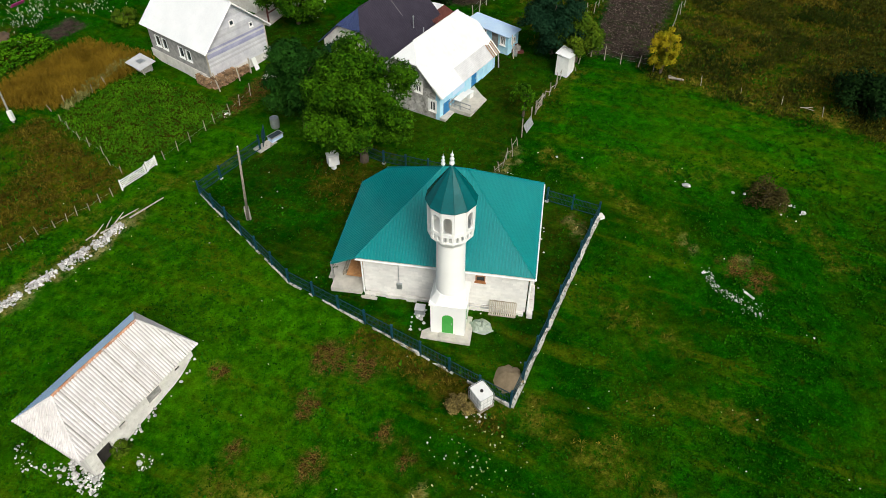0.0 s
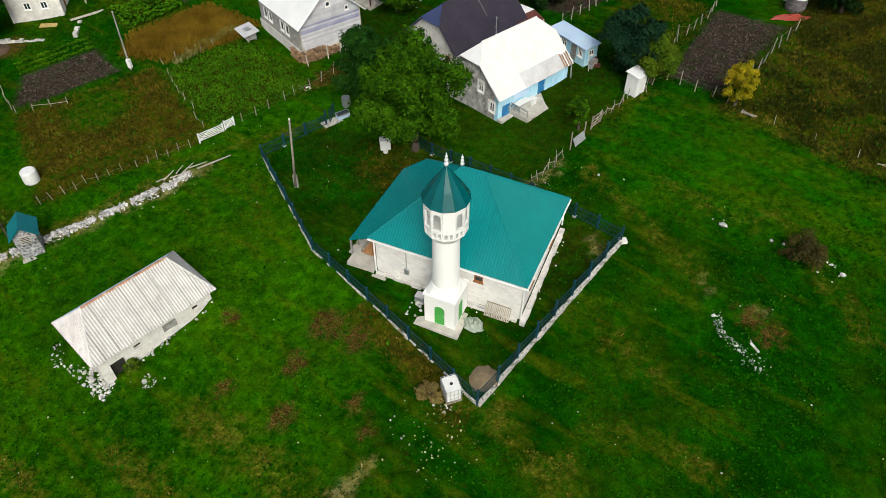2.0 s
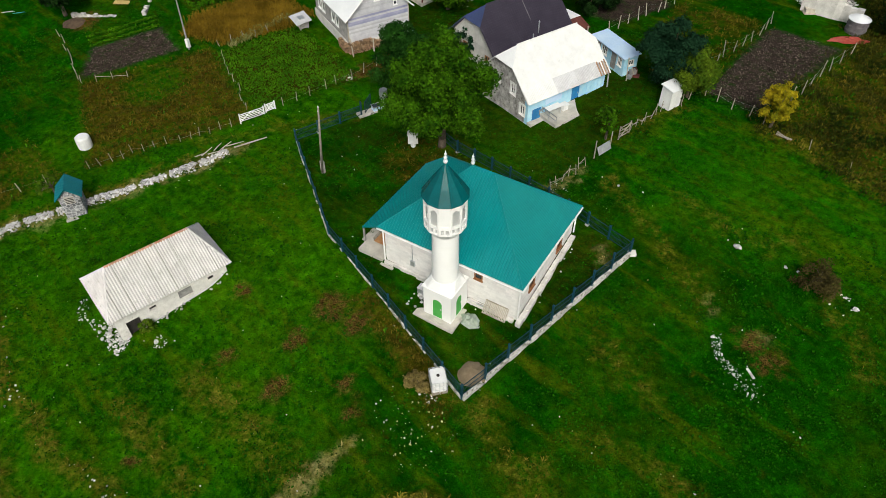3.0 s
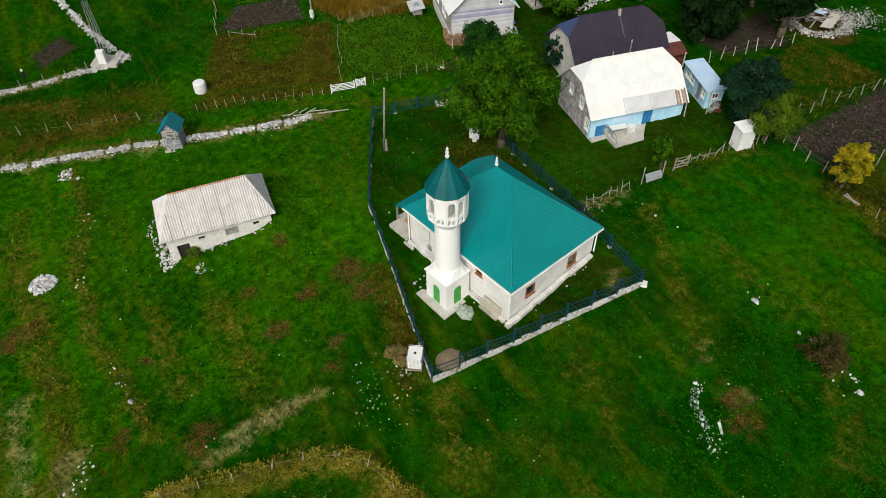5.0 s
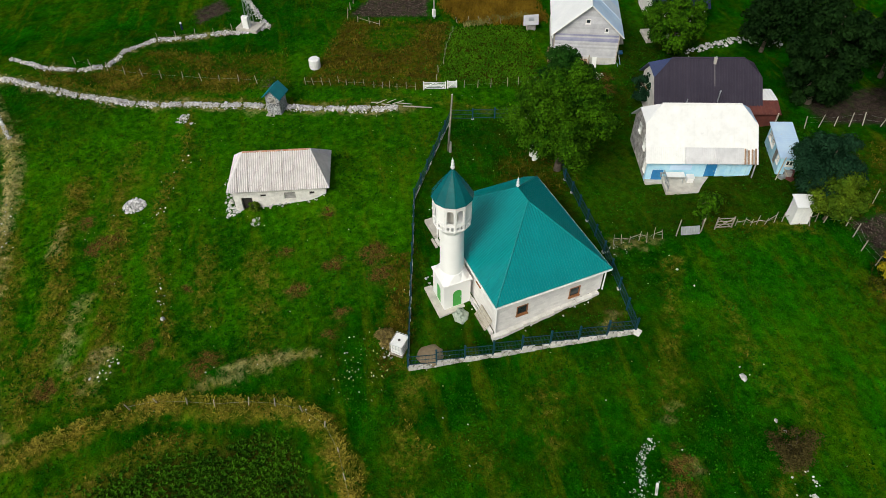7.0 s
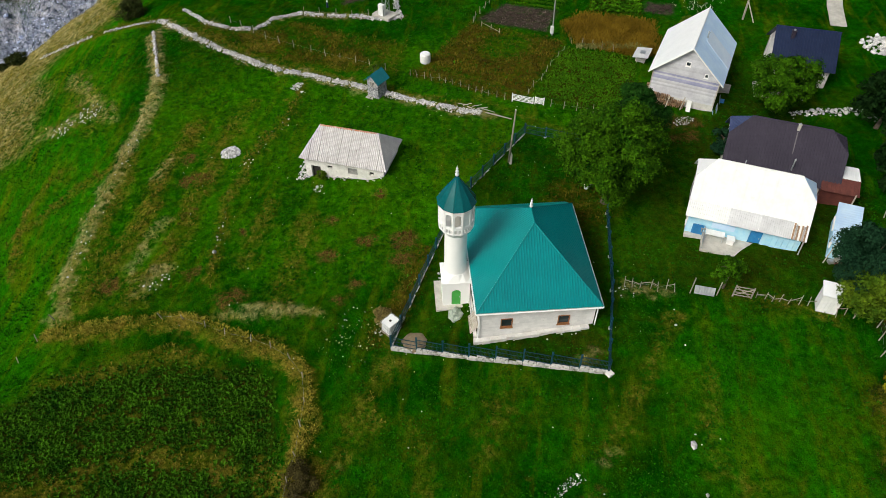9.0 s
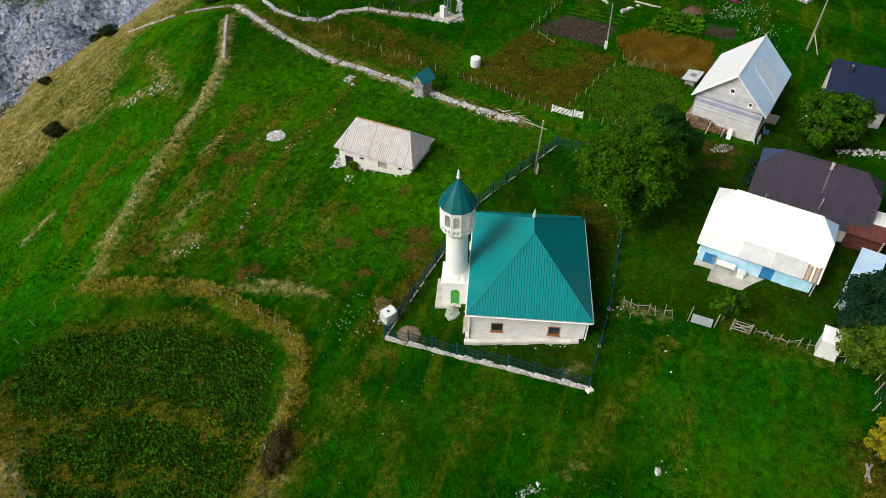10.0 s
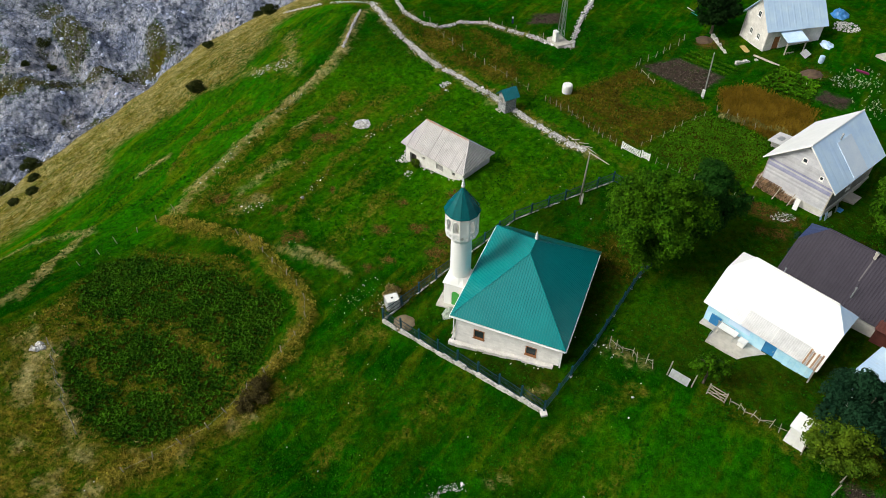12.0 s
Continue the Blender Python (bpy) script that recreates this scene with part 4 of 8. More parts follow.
    rocky = mixed(rng(noise_at(0.10, 7, 0.72), 0.60, 0.66, 0.0, 0.85), rocky, (0.045, 0.052, 0.018))
    grass = mixed(mask("rock"), grass, rocky)
    hs = n.new("ShaderNodeHueSaturation")
    k(grass, hs.inputs["Color"])
    k(times(rng(grain, 0.28, 0.72, 0.56, 1.28), rng(noise_at(1.5, 6, 0.72), 0.32, 0.68, 0.58, 1.42)), hs.inputs["Value"])
    k(hs.outputs["Color"], bs.inputs["Base Color"])
    bs.inputs["Roughness"].default_value = 0.95
    bs.inputs["Specular IOR Level"].default_value = 0.0
    b = n.new("ShaderNodeBump")
    b.inputs["Strength"].default_value, b.inputs["Distance"].default_value = 0.9, 0.12
    add = n.new("ShaderNodeMath")
    add.operation = "ADD"
    k(fine, add.inputs[0])
    k(grain, add.inputs[1])
    crag = times(mask("rock"), rng(noise_at(0.8, 9, 0.78), 0.2, 0.8, 0.0, 9.0))
    tall = n.new("ShaderNodeMath")
    tall.operation = "ADD"
    k(add.outputs["Value"], tall.inputs[0])
    k(crag, tall.inputs[1])
    k(tall.outputs["Value"], b.inputs["Height"])
    k(b.outputs["Normal"], bs.inputs["Normal"])
    return m


gx, gy = axis(-140, 45, 0.5, 2600), axis(-130, 100, 0.5, 2600)
GX, GY = np.meshgrid(gx, gy)
GZ = height(GX, GY)
nx, ny = len(gx), len(gy)
idx = np.arange(nx * ny).reshape(ny, nx)
quads = np.stack([idx[:-1, :-1], idx[:-1, 1:], idx[1:, 1:], idx[1:, :-1]], -1).reshape(-1, 4)
gm = bpy.data.meshes.new("ground")
gm.vertices.add(nx * ny)
gm.vertices.foreach_set("co", np.stack([GX, GY, GZ], -1).ravel())
gm.loops.add(len(quads) * 4)
gm.loops.foreach_set("vertex_index", quads.ravel())
gm.polygons.add(len(quads))
gm.polygons.foreach_set("loop_start", np.arange(0, len(quads) * 4, 4))
gm.update(calc_edges=True)
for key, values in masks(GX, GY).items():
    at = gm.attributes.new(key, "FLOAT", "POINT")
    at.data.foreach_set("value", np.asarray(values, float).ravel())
gm.shade_smooth()
gm.materials.append(ground_material())
tagged(new("ground", gm), "hillside meadow of green and browning grass with garden plots", "ground", kind="structure")


# ---- mosque ----
def mosque():
    b = thing("mosque", "small stone mosque with a teal sheet-metal hip roof and porch", "mosque", pose(1.0, 34.4, -1.25, 0, 0, -9.2))
    W, E, S, N, H = -5.25, 5.25, -4.3, 4.3, 3.95
    xs, ys = Vector((1, 0, 0)), Vector((0, 1, 0))
    part("wall", Geo().wall((W, S, 0), xs, -ys, E - W, H, 0.45, [(7.2, 2.75, 0.62, 0.55)]), LIMESTONE, b, "south wall of pale limestone blocks")
    part("wall", Geo().wall((E, S + 0.45, 0), ys, xs, N - S - 0.9, H, 0.45, [(1.1, 1.75, 0.9, 1.0), (5.4, 1.75, 0.9, 1.0)]), LIMESTONE, b, "east wall of pale limestone blocks")
    part("wall", Geo().wall((E, N, 0), -xs, ys, E - W, H, 0.45, [(2.2, 1.75, 1.0, 1.0), (7.0, 1.75, 1.0, 1.0)]), LIMESTONE, b)
    part("wall", Geo().wall((W, N - 0.45, 0), -ys, -xs, N - S - 0.9, H, 0.45, [(3.0, 0.95, 1.2, 2.1)]), LIMESTONE, b)
    window(b, (W + 7.51, S, 3.025), xs, -ys, 0.62, 0.55, BROWN_WOOD, bars=0)
    window(b, (E, S + 2.0, 2.25), ys, xs, 0.9, 1.0, BROWN_WOOD, bars=0)
    window(b, (E, S + 6.3, 2.25), ys, xs, 0.9, 1.0, BROWN_WOOD, bars=0)
    window(b, (E - 2.7, N, 2.25), -xs, ys, 1.0, 1.0, BROWN_WOOD)
    window(b, (E - 7.5, N, 2.25), -xs, ys, 1.0, 1.0, BROWN_WOOD)
    door = part("door", Geo().box(W + 0.1, W + 0.16, 0.2, 1.4, 0.95, 3.05), BROWN_WOOD, b, "varnished wooden entrance door")
    part("handle", Geo().box(W + 0.05, W + 0.1, 1.25, 1.3, 1.95, 2.1), METAL, door)
    # footing with a stepped, ragged edge
    g = Geo().box(W - 0.15, E + 0.12, S - 0.14, N + 0.12, -0.9, 0.12)
    rr = random.Random(17)
    for i in range(14):
        y0 = S - 0.45 + i * 0.62
        g.box(E + 0.12, E + 0.46 + rr.uniform(-0.05, 0.06), y0, y0 + 0.615, -0.9, 0.72 + i * 0.072 + rr.uniform(-0.03, 0.03))
    for i in range(15):
        x0 = W + 0.05 + i * 0.69
        g.box(x0, x0 + 0.685, S - 0.3 - rr.uniform(0.0, 0.16), S - 0.14, -0.9, 0.82 - i * 0.012 + rr.uniform(-0.09, 0.07))
    part("footing", g, WHITEWASH, b, "rough whitewashed footing")
    r = random.Random(3)
    for i in range(12):
        u = r.uniform(0, 1)
        x, y = (W + 0.2 + u * (E - W), S - r.uniform(0.35, 0.6)) if i % 2 else (E + r.uniform(0.5, 0.9), S + u * 8.6)
        wx, wy = 1.0 + x * 0.987 + y * 0.16, 34.4 - x * 0.16 + y * 0.987
        part("stone", ROCK_MESHES[i % 8], ROCK_ONE, b, m=stone_at(x, y, T(wx, wy) + 1.25, r.uniform(0.08, 0.16), r))
    # roof
    ex, ey, ez, rz = 5.6, 4.65, 3.95, 8.12
    A, B = (-0.8, 0, rz), (0.8, 0, rz)
    C, D, F, K = (-ex, -ey, ez), (ex, -ey, ez), (ex, ey, ez), (-ex, ey, ez)
    P, Q = (-7.55, -3.95, 2.42), (-7.55, ey, 2.42)
    for poly, label in (([C, D, B, A], "south slope of ribbed teal sheet"), ([D, F, B], "east slope of ribbed teal sheet"), ([F, K, A, B], "north slope of ribbed teal sheet")):
        part("roof_slope", Geo().ribs(poly, 0.2, 0.09, 0.035), TEAL, b, label)
    g = Geo().ribs([K, C, A], 0.2, 0.09, 0.035)
    part("roof_slope", g, TEAL, b, "west slope of ribbed teal sheet")
    part("porch_roof", Geo().ribs([C, K, Q, P], 0.2, 0.09, 0.035), TEAL, b, "teal sheet running on down over the porch")
    for p, q in ((A, B), (A, C), (A, K), (B, D), (B, F)):
        p, q = Vector(p), Vector(q)
        part("ridge_cap", Geo().tube(p + Vector((0, 0, 0.02)), q + Vector((0, 0, 0.02)), 0.055, n=6), TEAL, b)
    for p, q in ((C, D), (D, F), (F, K)):
        p, q = Vector(p), Vector(q)
        out = Vector(((q - p).y, -(q - p).x, 0)).normalized()
        part("gutter", Geo().tube(p + out * 0.05 - Vector((0, 0, 0.1)), q + out * 0.05 - Vector((0, 0, 0.1)), 0.055, n=8), WHITE, b, "white gutter")
    for x, y in ((E + 0.12, S - 0.12), (W - 0.05, S - 0.12), (E + 0.12, N + 0.1)):
        part("downpipe", Geo().tube((x, y, 0.1), (x, y, 3.5), 0.055, n=8).tube((x, y, 3.5), (x + (0.3 if x > 0 else -0.2), y - 0.25, 3.85), 0.055, n=8), WHITE, b, "white downpipe")
    part("soffit", Geo().box(-ex + 0.05, ex - 0.05, -ey + 0.05, ey - 0.05, ez - 0.16, ez - 0.1), CREAM, b)
    part("finial", Geo().lathe([(0.05, 0), (0.04, 0.10), (0.12, 0.16), (0.15, 0.24), (0.12, 0.32), (0.04, 0.38), (0.10, 0.43), (0.125, 0.50), (0.10, 0.57), (0.03, 0.63), (0.075, 0.68), (0.09, 0.73), (0.075, 0.78), (0.02, 0.84), (0.01, 1.0)], 12, A), TIN_WHITE, b, "ball finial of three metal spheres", True)
    # porch
    part("porch_floor", Geo().box(-7.5, W - 0.16, -4.65, 4.5, -0.8, 0.9).box(-7.95, -7.5, -3.6, 3.4, -0.8, 0.74).box(W - 0.16, W + 0.9, -4.95, S - 0.46, -0.8, 0.66), CONCRETE, b, "pale concrete porch floor")
    for y in (-3.75, 0.3, 4.35):
        part("porch_post", Geo().box(-7.62, -7.505, y - 0.06, y + 0.06, 0.3, 2.36), GREY_BOARD, b)
    bench = part("bench", Geo().box(-6.62, -6.12, -3.85, -0.3, 1.38, 1.43).box(-6.1, -5.6, -3.85, -0.3, 1.38, 1.43), ORANGE_WOOD, b, "orange-brown wooden porch table of long boards")
    for y in (-3.1, -1.8, -0.5):
        part("leg", Geo().box(-6.4, -6.32, y - 0.04, y + 0.04, 0.9, 1.38), DARK, bench, "dark metal leg")
        part("leg", Geo().box(-5.8, -5.72, y - 0.04, y + 0.04, 0.9, 1.38), DARK, bench, "dark metal leg")
    for i in range(5):
        part("stored_board", Geo().box(-7.0 + i * 0.09, -6.93 + i * 0.09, -3.45 + 0.1 * i, 0.4 - 0.15 * i, 0.92, 1.22 + 0.03 * i), PALE_WOOD if i % 2 else OLD_WOOD, b, "pale board stored on edge")
    part("meter_box", Geo().box(-3.1, -2.75, S - 0.14, S, 1.3, 1.75).tube((-2.95, S - 0.04, 1.75), (-2.95, S - 0.04, 3.7), 0.025, n=6), METAL, b, "grey meter box with a cable")


mosque()


# ---- minaret ----
def minaret():
    t = thing("minaret", "slender white minaret with a teal cone roof and arched gallery", "minaret", pose(0.66, 28.65, -1.05, 0, 0, -9.2))
    part("plinth", Geo().box(-1.62, 1.5, -1.62, 1.45, -0.6, 0.12), CONCRETE, t, "pale concrete plinth")
    h, hz = 1.06, 2.66
    xs, ys = Vector((1, 0, 0)), Vector((0, 1, 0))
    g = Geo()
    for o, u, n, holes in (((-h, -h, 0.12), xs, -ys, 1), ((h, -h + 0.25, 0.12), ys, xs, 2), ((h, h, 0.12), -xs, ys, 0), ((-h, h - 0.25, 0.12), -ys, -xs, 0)):
        long = 2 * h - (0.5 if abs(u.y) > 0.5 else 0)
        at = long / 2 - 0.36
        g.wall(o, u, n, long, hz - 0.12, 0.25, [(at, 0.03, 0.72, 1.75)] if holes else [])
    part("base", g, WHITE, t, "square white rendered base")
    for u, n in ((xs, -ys), (ys, xs)):
        m = Matrix((u, n, Vector((0, 0, 1)))).transposed().to_4x4()
        m.translation = n * (h - 0.1) + Vector((0, 0, 0.15))
        arch = [(-0.355, 0.0, 0.0), (0.355, 0.0, 0.0)] + [(0.355 * math.cos(a), 0.0, 1.39 + 0.355 * math.sin(a)) for a in np.linspace(0, math.pi, 11)]
        d = part("door", Geo().prism([m @ Vector(p) for p in arch], n * 0.06), GREEN_DOOR, t, "green painted arched metal door")
        part("handle", Geo().box(0.24, 0.28, 0.06, 0.1, 0.85, 1.0, m), METAL, d)
        head = Geo()
        for s in (-1, 1):
            pts = [(s * 0.36, 0.0, 1.75), (s * 0.36, 0.0, 1.36)] + [(s * 0.36 * math.cos(a), 0.0, 1.39 + 0.355 * math.sin(a)) for a in np.linspace(0, math.pi / 2, 7)] + [(0, 0.0, 1.75)]
            head.prism([m @ Vector(p) for p in pts], n * 0.096)
        part("arch_head", head, WHITE, t)
        step_at = n * (h + 0.18) + Vector((0, 0, 0))
        part("door_step", Geo().box(-0.5, 0.5, -0.16, 0.16, 0.12, 0.2, Matrix.Translation(step_at) @ m.to_3x3().to_4x4()), CONCRETE, t)
    part("cornice", Geo().box(-h - 0.09, h + 0.09, -h - 0.09, h + 0.09, hz, hz + 0.12), WHITE, t)
    c, n8 = h + 0.05, 16
    ring = [(0.92 * math.cos(2 * math.pi * i / n8 + math.pi / n8), 0.92 * math.sin(2 * math.pi * i / n8 + math.pi / n8), hz + 0.78) for i in range(n8)]
    sq = []
    for x, y, z in ring:
        s = c / max(abs(x), abs(y))
        sq.append((x * s, y * s, hz + 0.12))
    part("shoulder", Geo().put(sq + ring, [(i, (i + 1) % n8, n8 + (i + 1) % n8, n8 + i) for i in range(n8)] + [tuple(range(n8, 2 * n8)), tuple(range(n8))[::-1]]), WHITE, t, "sloping shoulder between base and shaft")
    part("shaft", Geo().lathe([(0.88, hz + 0.6), (0.88, hz + 0.605), (0.879, hz + 0.65), (0.841, 7.55), (0.84, 7.595), (0.84, 7.6)], 24), WHITE, t, "round white shaft", True)
    part("gallery_floor", Geo().lathe([(0.84, 7.35), (0.95, 7.55), (1.22, 7.95), (1.28, 8.0), (1.28, 8.08), (0.3, 8.08)], 12, turn=0.26), WHITE, t, "flared underside of the gallery")
    # parapet with pairs of small arches
    rp, seg = 1.24, 12
    for i in range(seg):
        a = 2 * math.pi * (i + 0.5) / seg + 0.26
        half = rp * math.tan(math.pi / seg)
        m = Matrix.Rotation(a, 4, "Z") @ Matrix.Translation((rp * math.cos(math.pi / seg) + 0.04, 0, 0)) @ Matrix.Rotation(math.pi / 2, 4, "Z")
        g = Geo()
        for u0, u1 in ((-half, -0.24), (-0.06, 0.06), (0.24, half)):
            g.box(u0, u1, -0.05, 0.05, 8.2, 8.56, m)
        g.box(-half, half, -0.05, 0.05, 8.06, 8.2, m).box(-half, half, -0.06, 0.06, 8.56, 8.8, m)
        part("parapet_panel", g, WHITE, t)
        # arcade above the parapet: open, blind or half-open arches
        g = Geo()
        w = 0.235
        g.box(-half, -w, -0.06, 0.06, 8.8, 10.25, m).box(w, half, -0.06, 0.06, 8.8, 10.25, m)
        pts = [(-w, 0, 10.25), (-w, 0, 9.75)] + [(w * math.cos(b), 0, 9.75 + w * math.sin(b)) for b in np.linspace(math.pi, 0, 9)] + [(w, 0, 10.25)]
        g.prism([m @ (Vector(p) - Vector((0, 0.06, 0))) for p in pts], (m.to_3x3() @ Vector((0, 0.12, 0))))
        if i % 3 == 0:
            g.box(-w, w, -0.03, 0.02, 8.8, 10.0, m)
        part("arcade_bay", g, WHITE, t)
    part("inner_core", Geo().lathe([(0.38, 8.05), (0.38, 10.25)], 12), CREAM, t)
    part("eave_ring", Geo().lathe([(1.0, 10.22), (1.36, 10.25), (1.38, 10.36), (0.6, 10.37)], 12, turn=0.26), WHITE, t)
    g = Geo().lathe([(1.42, 10.33), (1.44, 10.38), (0.90, 11.26), (0.40, 11.98), (0.07, 12.48), (0.05, 12.5)], 12, turn=0.26)
    cone = part("cone_roof", g, TEAL_OLD, t, "faceted teal sheet-metal cone roof")
    for i in range(12):
        a = 2 * math.pi * i / 12 + 0.26
        d = Vector((math.cos(a), math.sin(a), 0))
        part("seam", Geo().tube(d * 1.44 + Vector((0, 0, 10.38)), d * 0.90 + Vector((0, 0, 11.26)), 0.016, n=5).tube(d * 0.90 + Vector((0, 0, 11.26)), d * 0.40 + Vector((0, 0, 11.98)), 0.016, n=5).tube(d * 0.40 + Vector((0, 0, 11.98)), d * 0.07 + Vector((0, 0, 12.48)), 0.016, n=5), TEAL_OLD, cone)
    part("finial", Geo().lathe([(0.05, 12.45), (0.04, 12.54), (0.12, 12.59), (0.15, 12.67), (0.12, 12.75), (0.04, 12.81), (0.10, 12.86), (0.125, 12.93), (0.10, 13.00), (0.03, 13.06), (0.075, 13.11), (0.09, 13.16), (0.075, 13.21), (0.02, 13.27), (0.01, 13.42)], 12), TIN_WHITE, t, "metal ball finial", True)


minaret()


# ---- yard fence ----
def yard_fence():
    f = thing("yard_fence", "dark blue metal panel fence on a low whitewashed stone base", "fence", pose(0, 0, 0))
    r = random.Random(5)
    runs = [([(-18.2, 40.75), (-10.05, 31.75), (4.15, 22.75)], 1), ([(4.15, 22.75), (11.25, 37.2)], 2), ([(11.25, 37.2), (4.3, 40.4), (-4.4, 43.7), (-10.2, 47.4)], 0), ([(-14.6, 46.1), (-18.2, 40.75)], 0)]
    for pts, base in runs:
        for (ax, ay), (bx, by) in zip(pts, pts[1:]):
            long = math.hypot(bx - ax, by - ay)
            n = max(1, round(long / 2.05))
            ux, uy = (bx - ax) / long, (by - ay) / long
            yaw = math.degrees(math.atan2(uy, ux))
            for i in range(n):
                u0, u1 = long * i / n, long * (i + 1) / n
                x0, y0, x1, y1 = ax + ux * u0, ay + uy * u0, ax + ux * u1, ay + uy * u1
                z0, z1 = T(x0, y0), T(x1, y1)
                lift = (0.06, 0.09, 0.22)[base]
                zt = max(z0, z1) + lift if base else (z0 + z1) / 2 + lift
                m = pose(x0, y0, zt, 0, 0, yaw)
                w = u1 - u0
                if base:
                    tall, k = zt - min(z0, z1) + 0.5, 0.0
                    deep = 0.2 if base == 2 else 0.1
                    while k < w - 0.05:
                        k2 = min(k + r.uniform(0.28, 0.75), w)
                        top = r.uniform(-0.10, 0.03) if r.random() < 0.85 else r.uniform(-0.3, -0.15)
                        o, d = r.uniform(-0.04, 0.03), r.uniform(-0.015, 0.015)
                        g = Geo().put([(k, -deep + o, -tall), (k2, -deep + o + d, -tall), (k2, 0.07 + o, -tall), (k, 0.07 + o, -tall), (k + 0.015, -deep + o + 0.03, top), (k2 - 0.015, -deep + o + d + 0.03, top + d * 2), (k2 - 0.015, 0.05 + o, top + d), (k + 0.015, 0.05 + o, top)], [(3, 2, 1, 0), (4, 5, 6, 7), (0, 1, 5, 4), (1, 2, 6, 5), (2, 3, 7, 6), (3, 0, 4, 7)])
                        part("base_stone", g, FENCE_BASE, f, m=m)
                        k = k2
                elif i % 2 == 0:
                    part("footing", Geo().box(-0.13, 0.13, -0.12, 0.12, -0.5, 0.06), FENCE_BASE, f, "small concrete footing", m=m)
                part("post", Geo().box(-0.06, 0.06, -0.06, 0.06, -0.4, 1.2).box(-0.07, 0.07, -0.07, 0.07, 1.2, 1.24), POST_BLUE, f, m=m)
                panel = part("panel", Geo().box(0.06, w - 0.06, -0.02, 0.02, 0.98, 1.03), BLUE_FENCE, f, "railing panel of thin upright bars", m=m)
                part("rail", Geo().box(0.06, w - 0.06, -0.02, 0.02, 0.06, 0.11), BLUE_FENCE, panel)
                part("rail", Geo().box(0.06, w - 0.06, -0.014, 0.014, 0.52, 0.555), BLUE_FENCE, panel)
                g, k = Geo(), 0.14
                while k < w - 0.08:
                    g.box(k - 0.006, k + 0.006, -0.006, 0.006, 0.1, 1.08)
                    k += 0.1
                tagged(part("infill", g, BLUE_FENCE, panel), kind="stuff")
    for x, y in ((11.25, 37.2), (-14.6, 46.1), (-10.2, 47.4)):
        part("post", Geo().box(-0.06, 0.06, -0.06, 0.06, -0.3, 1.5), BLUE_FENCE, f, m=ground_pose(x, y))
    part("corner_block", Geo().box(-0.26, 0.28, -0.24, 0.24, -0.4, 0.2), WHITEWASH, f, m=ground_pose(11.4, 37.2, 20))
    part("gate_threshold", Geo().box(-0.9, 0.9, -0.45, 0.45, -0.4, 0.1), CONCRETE, f, m=ground_pose(-14.3, 46.6, 52))
    gate = part("gate_leaf", Geo().box(0, 1.5, -0.02, 0.02, 0.1, 0.16).box(0, 1.5, -0.02, 0.02, 1.2, 1.26).box(0, 0.06, -0.02, 0.02, 0.1, 1.26).box(1.44, 1.5, -0.02, 0.02, 0.1, 1.26), BLUE_FENCE, f, "open blue metal gate leaf", m=ground_pose(-14.4, 46.4, 95))
    for i in range(12):
        part("bar", Geo().box(0.12 + i * 0.11, 0.135 + i * 0.11, -0.01, 0.01, 0.16, 1.2), BLUE_FENCE, gate)


yard_fence()


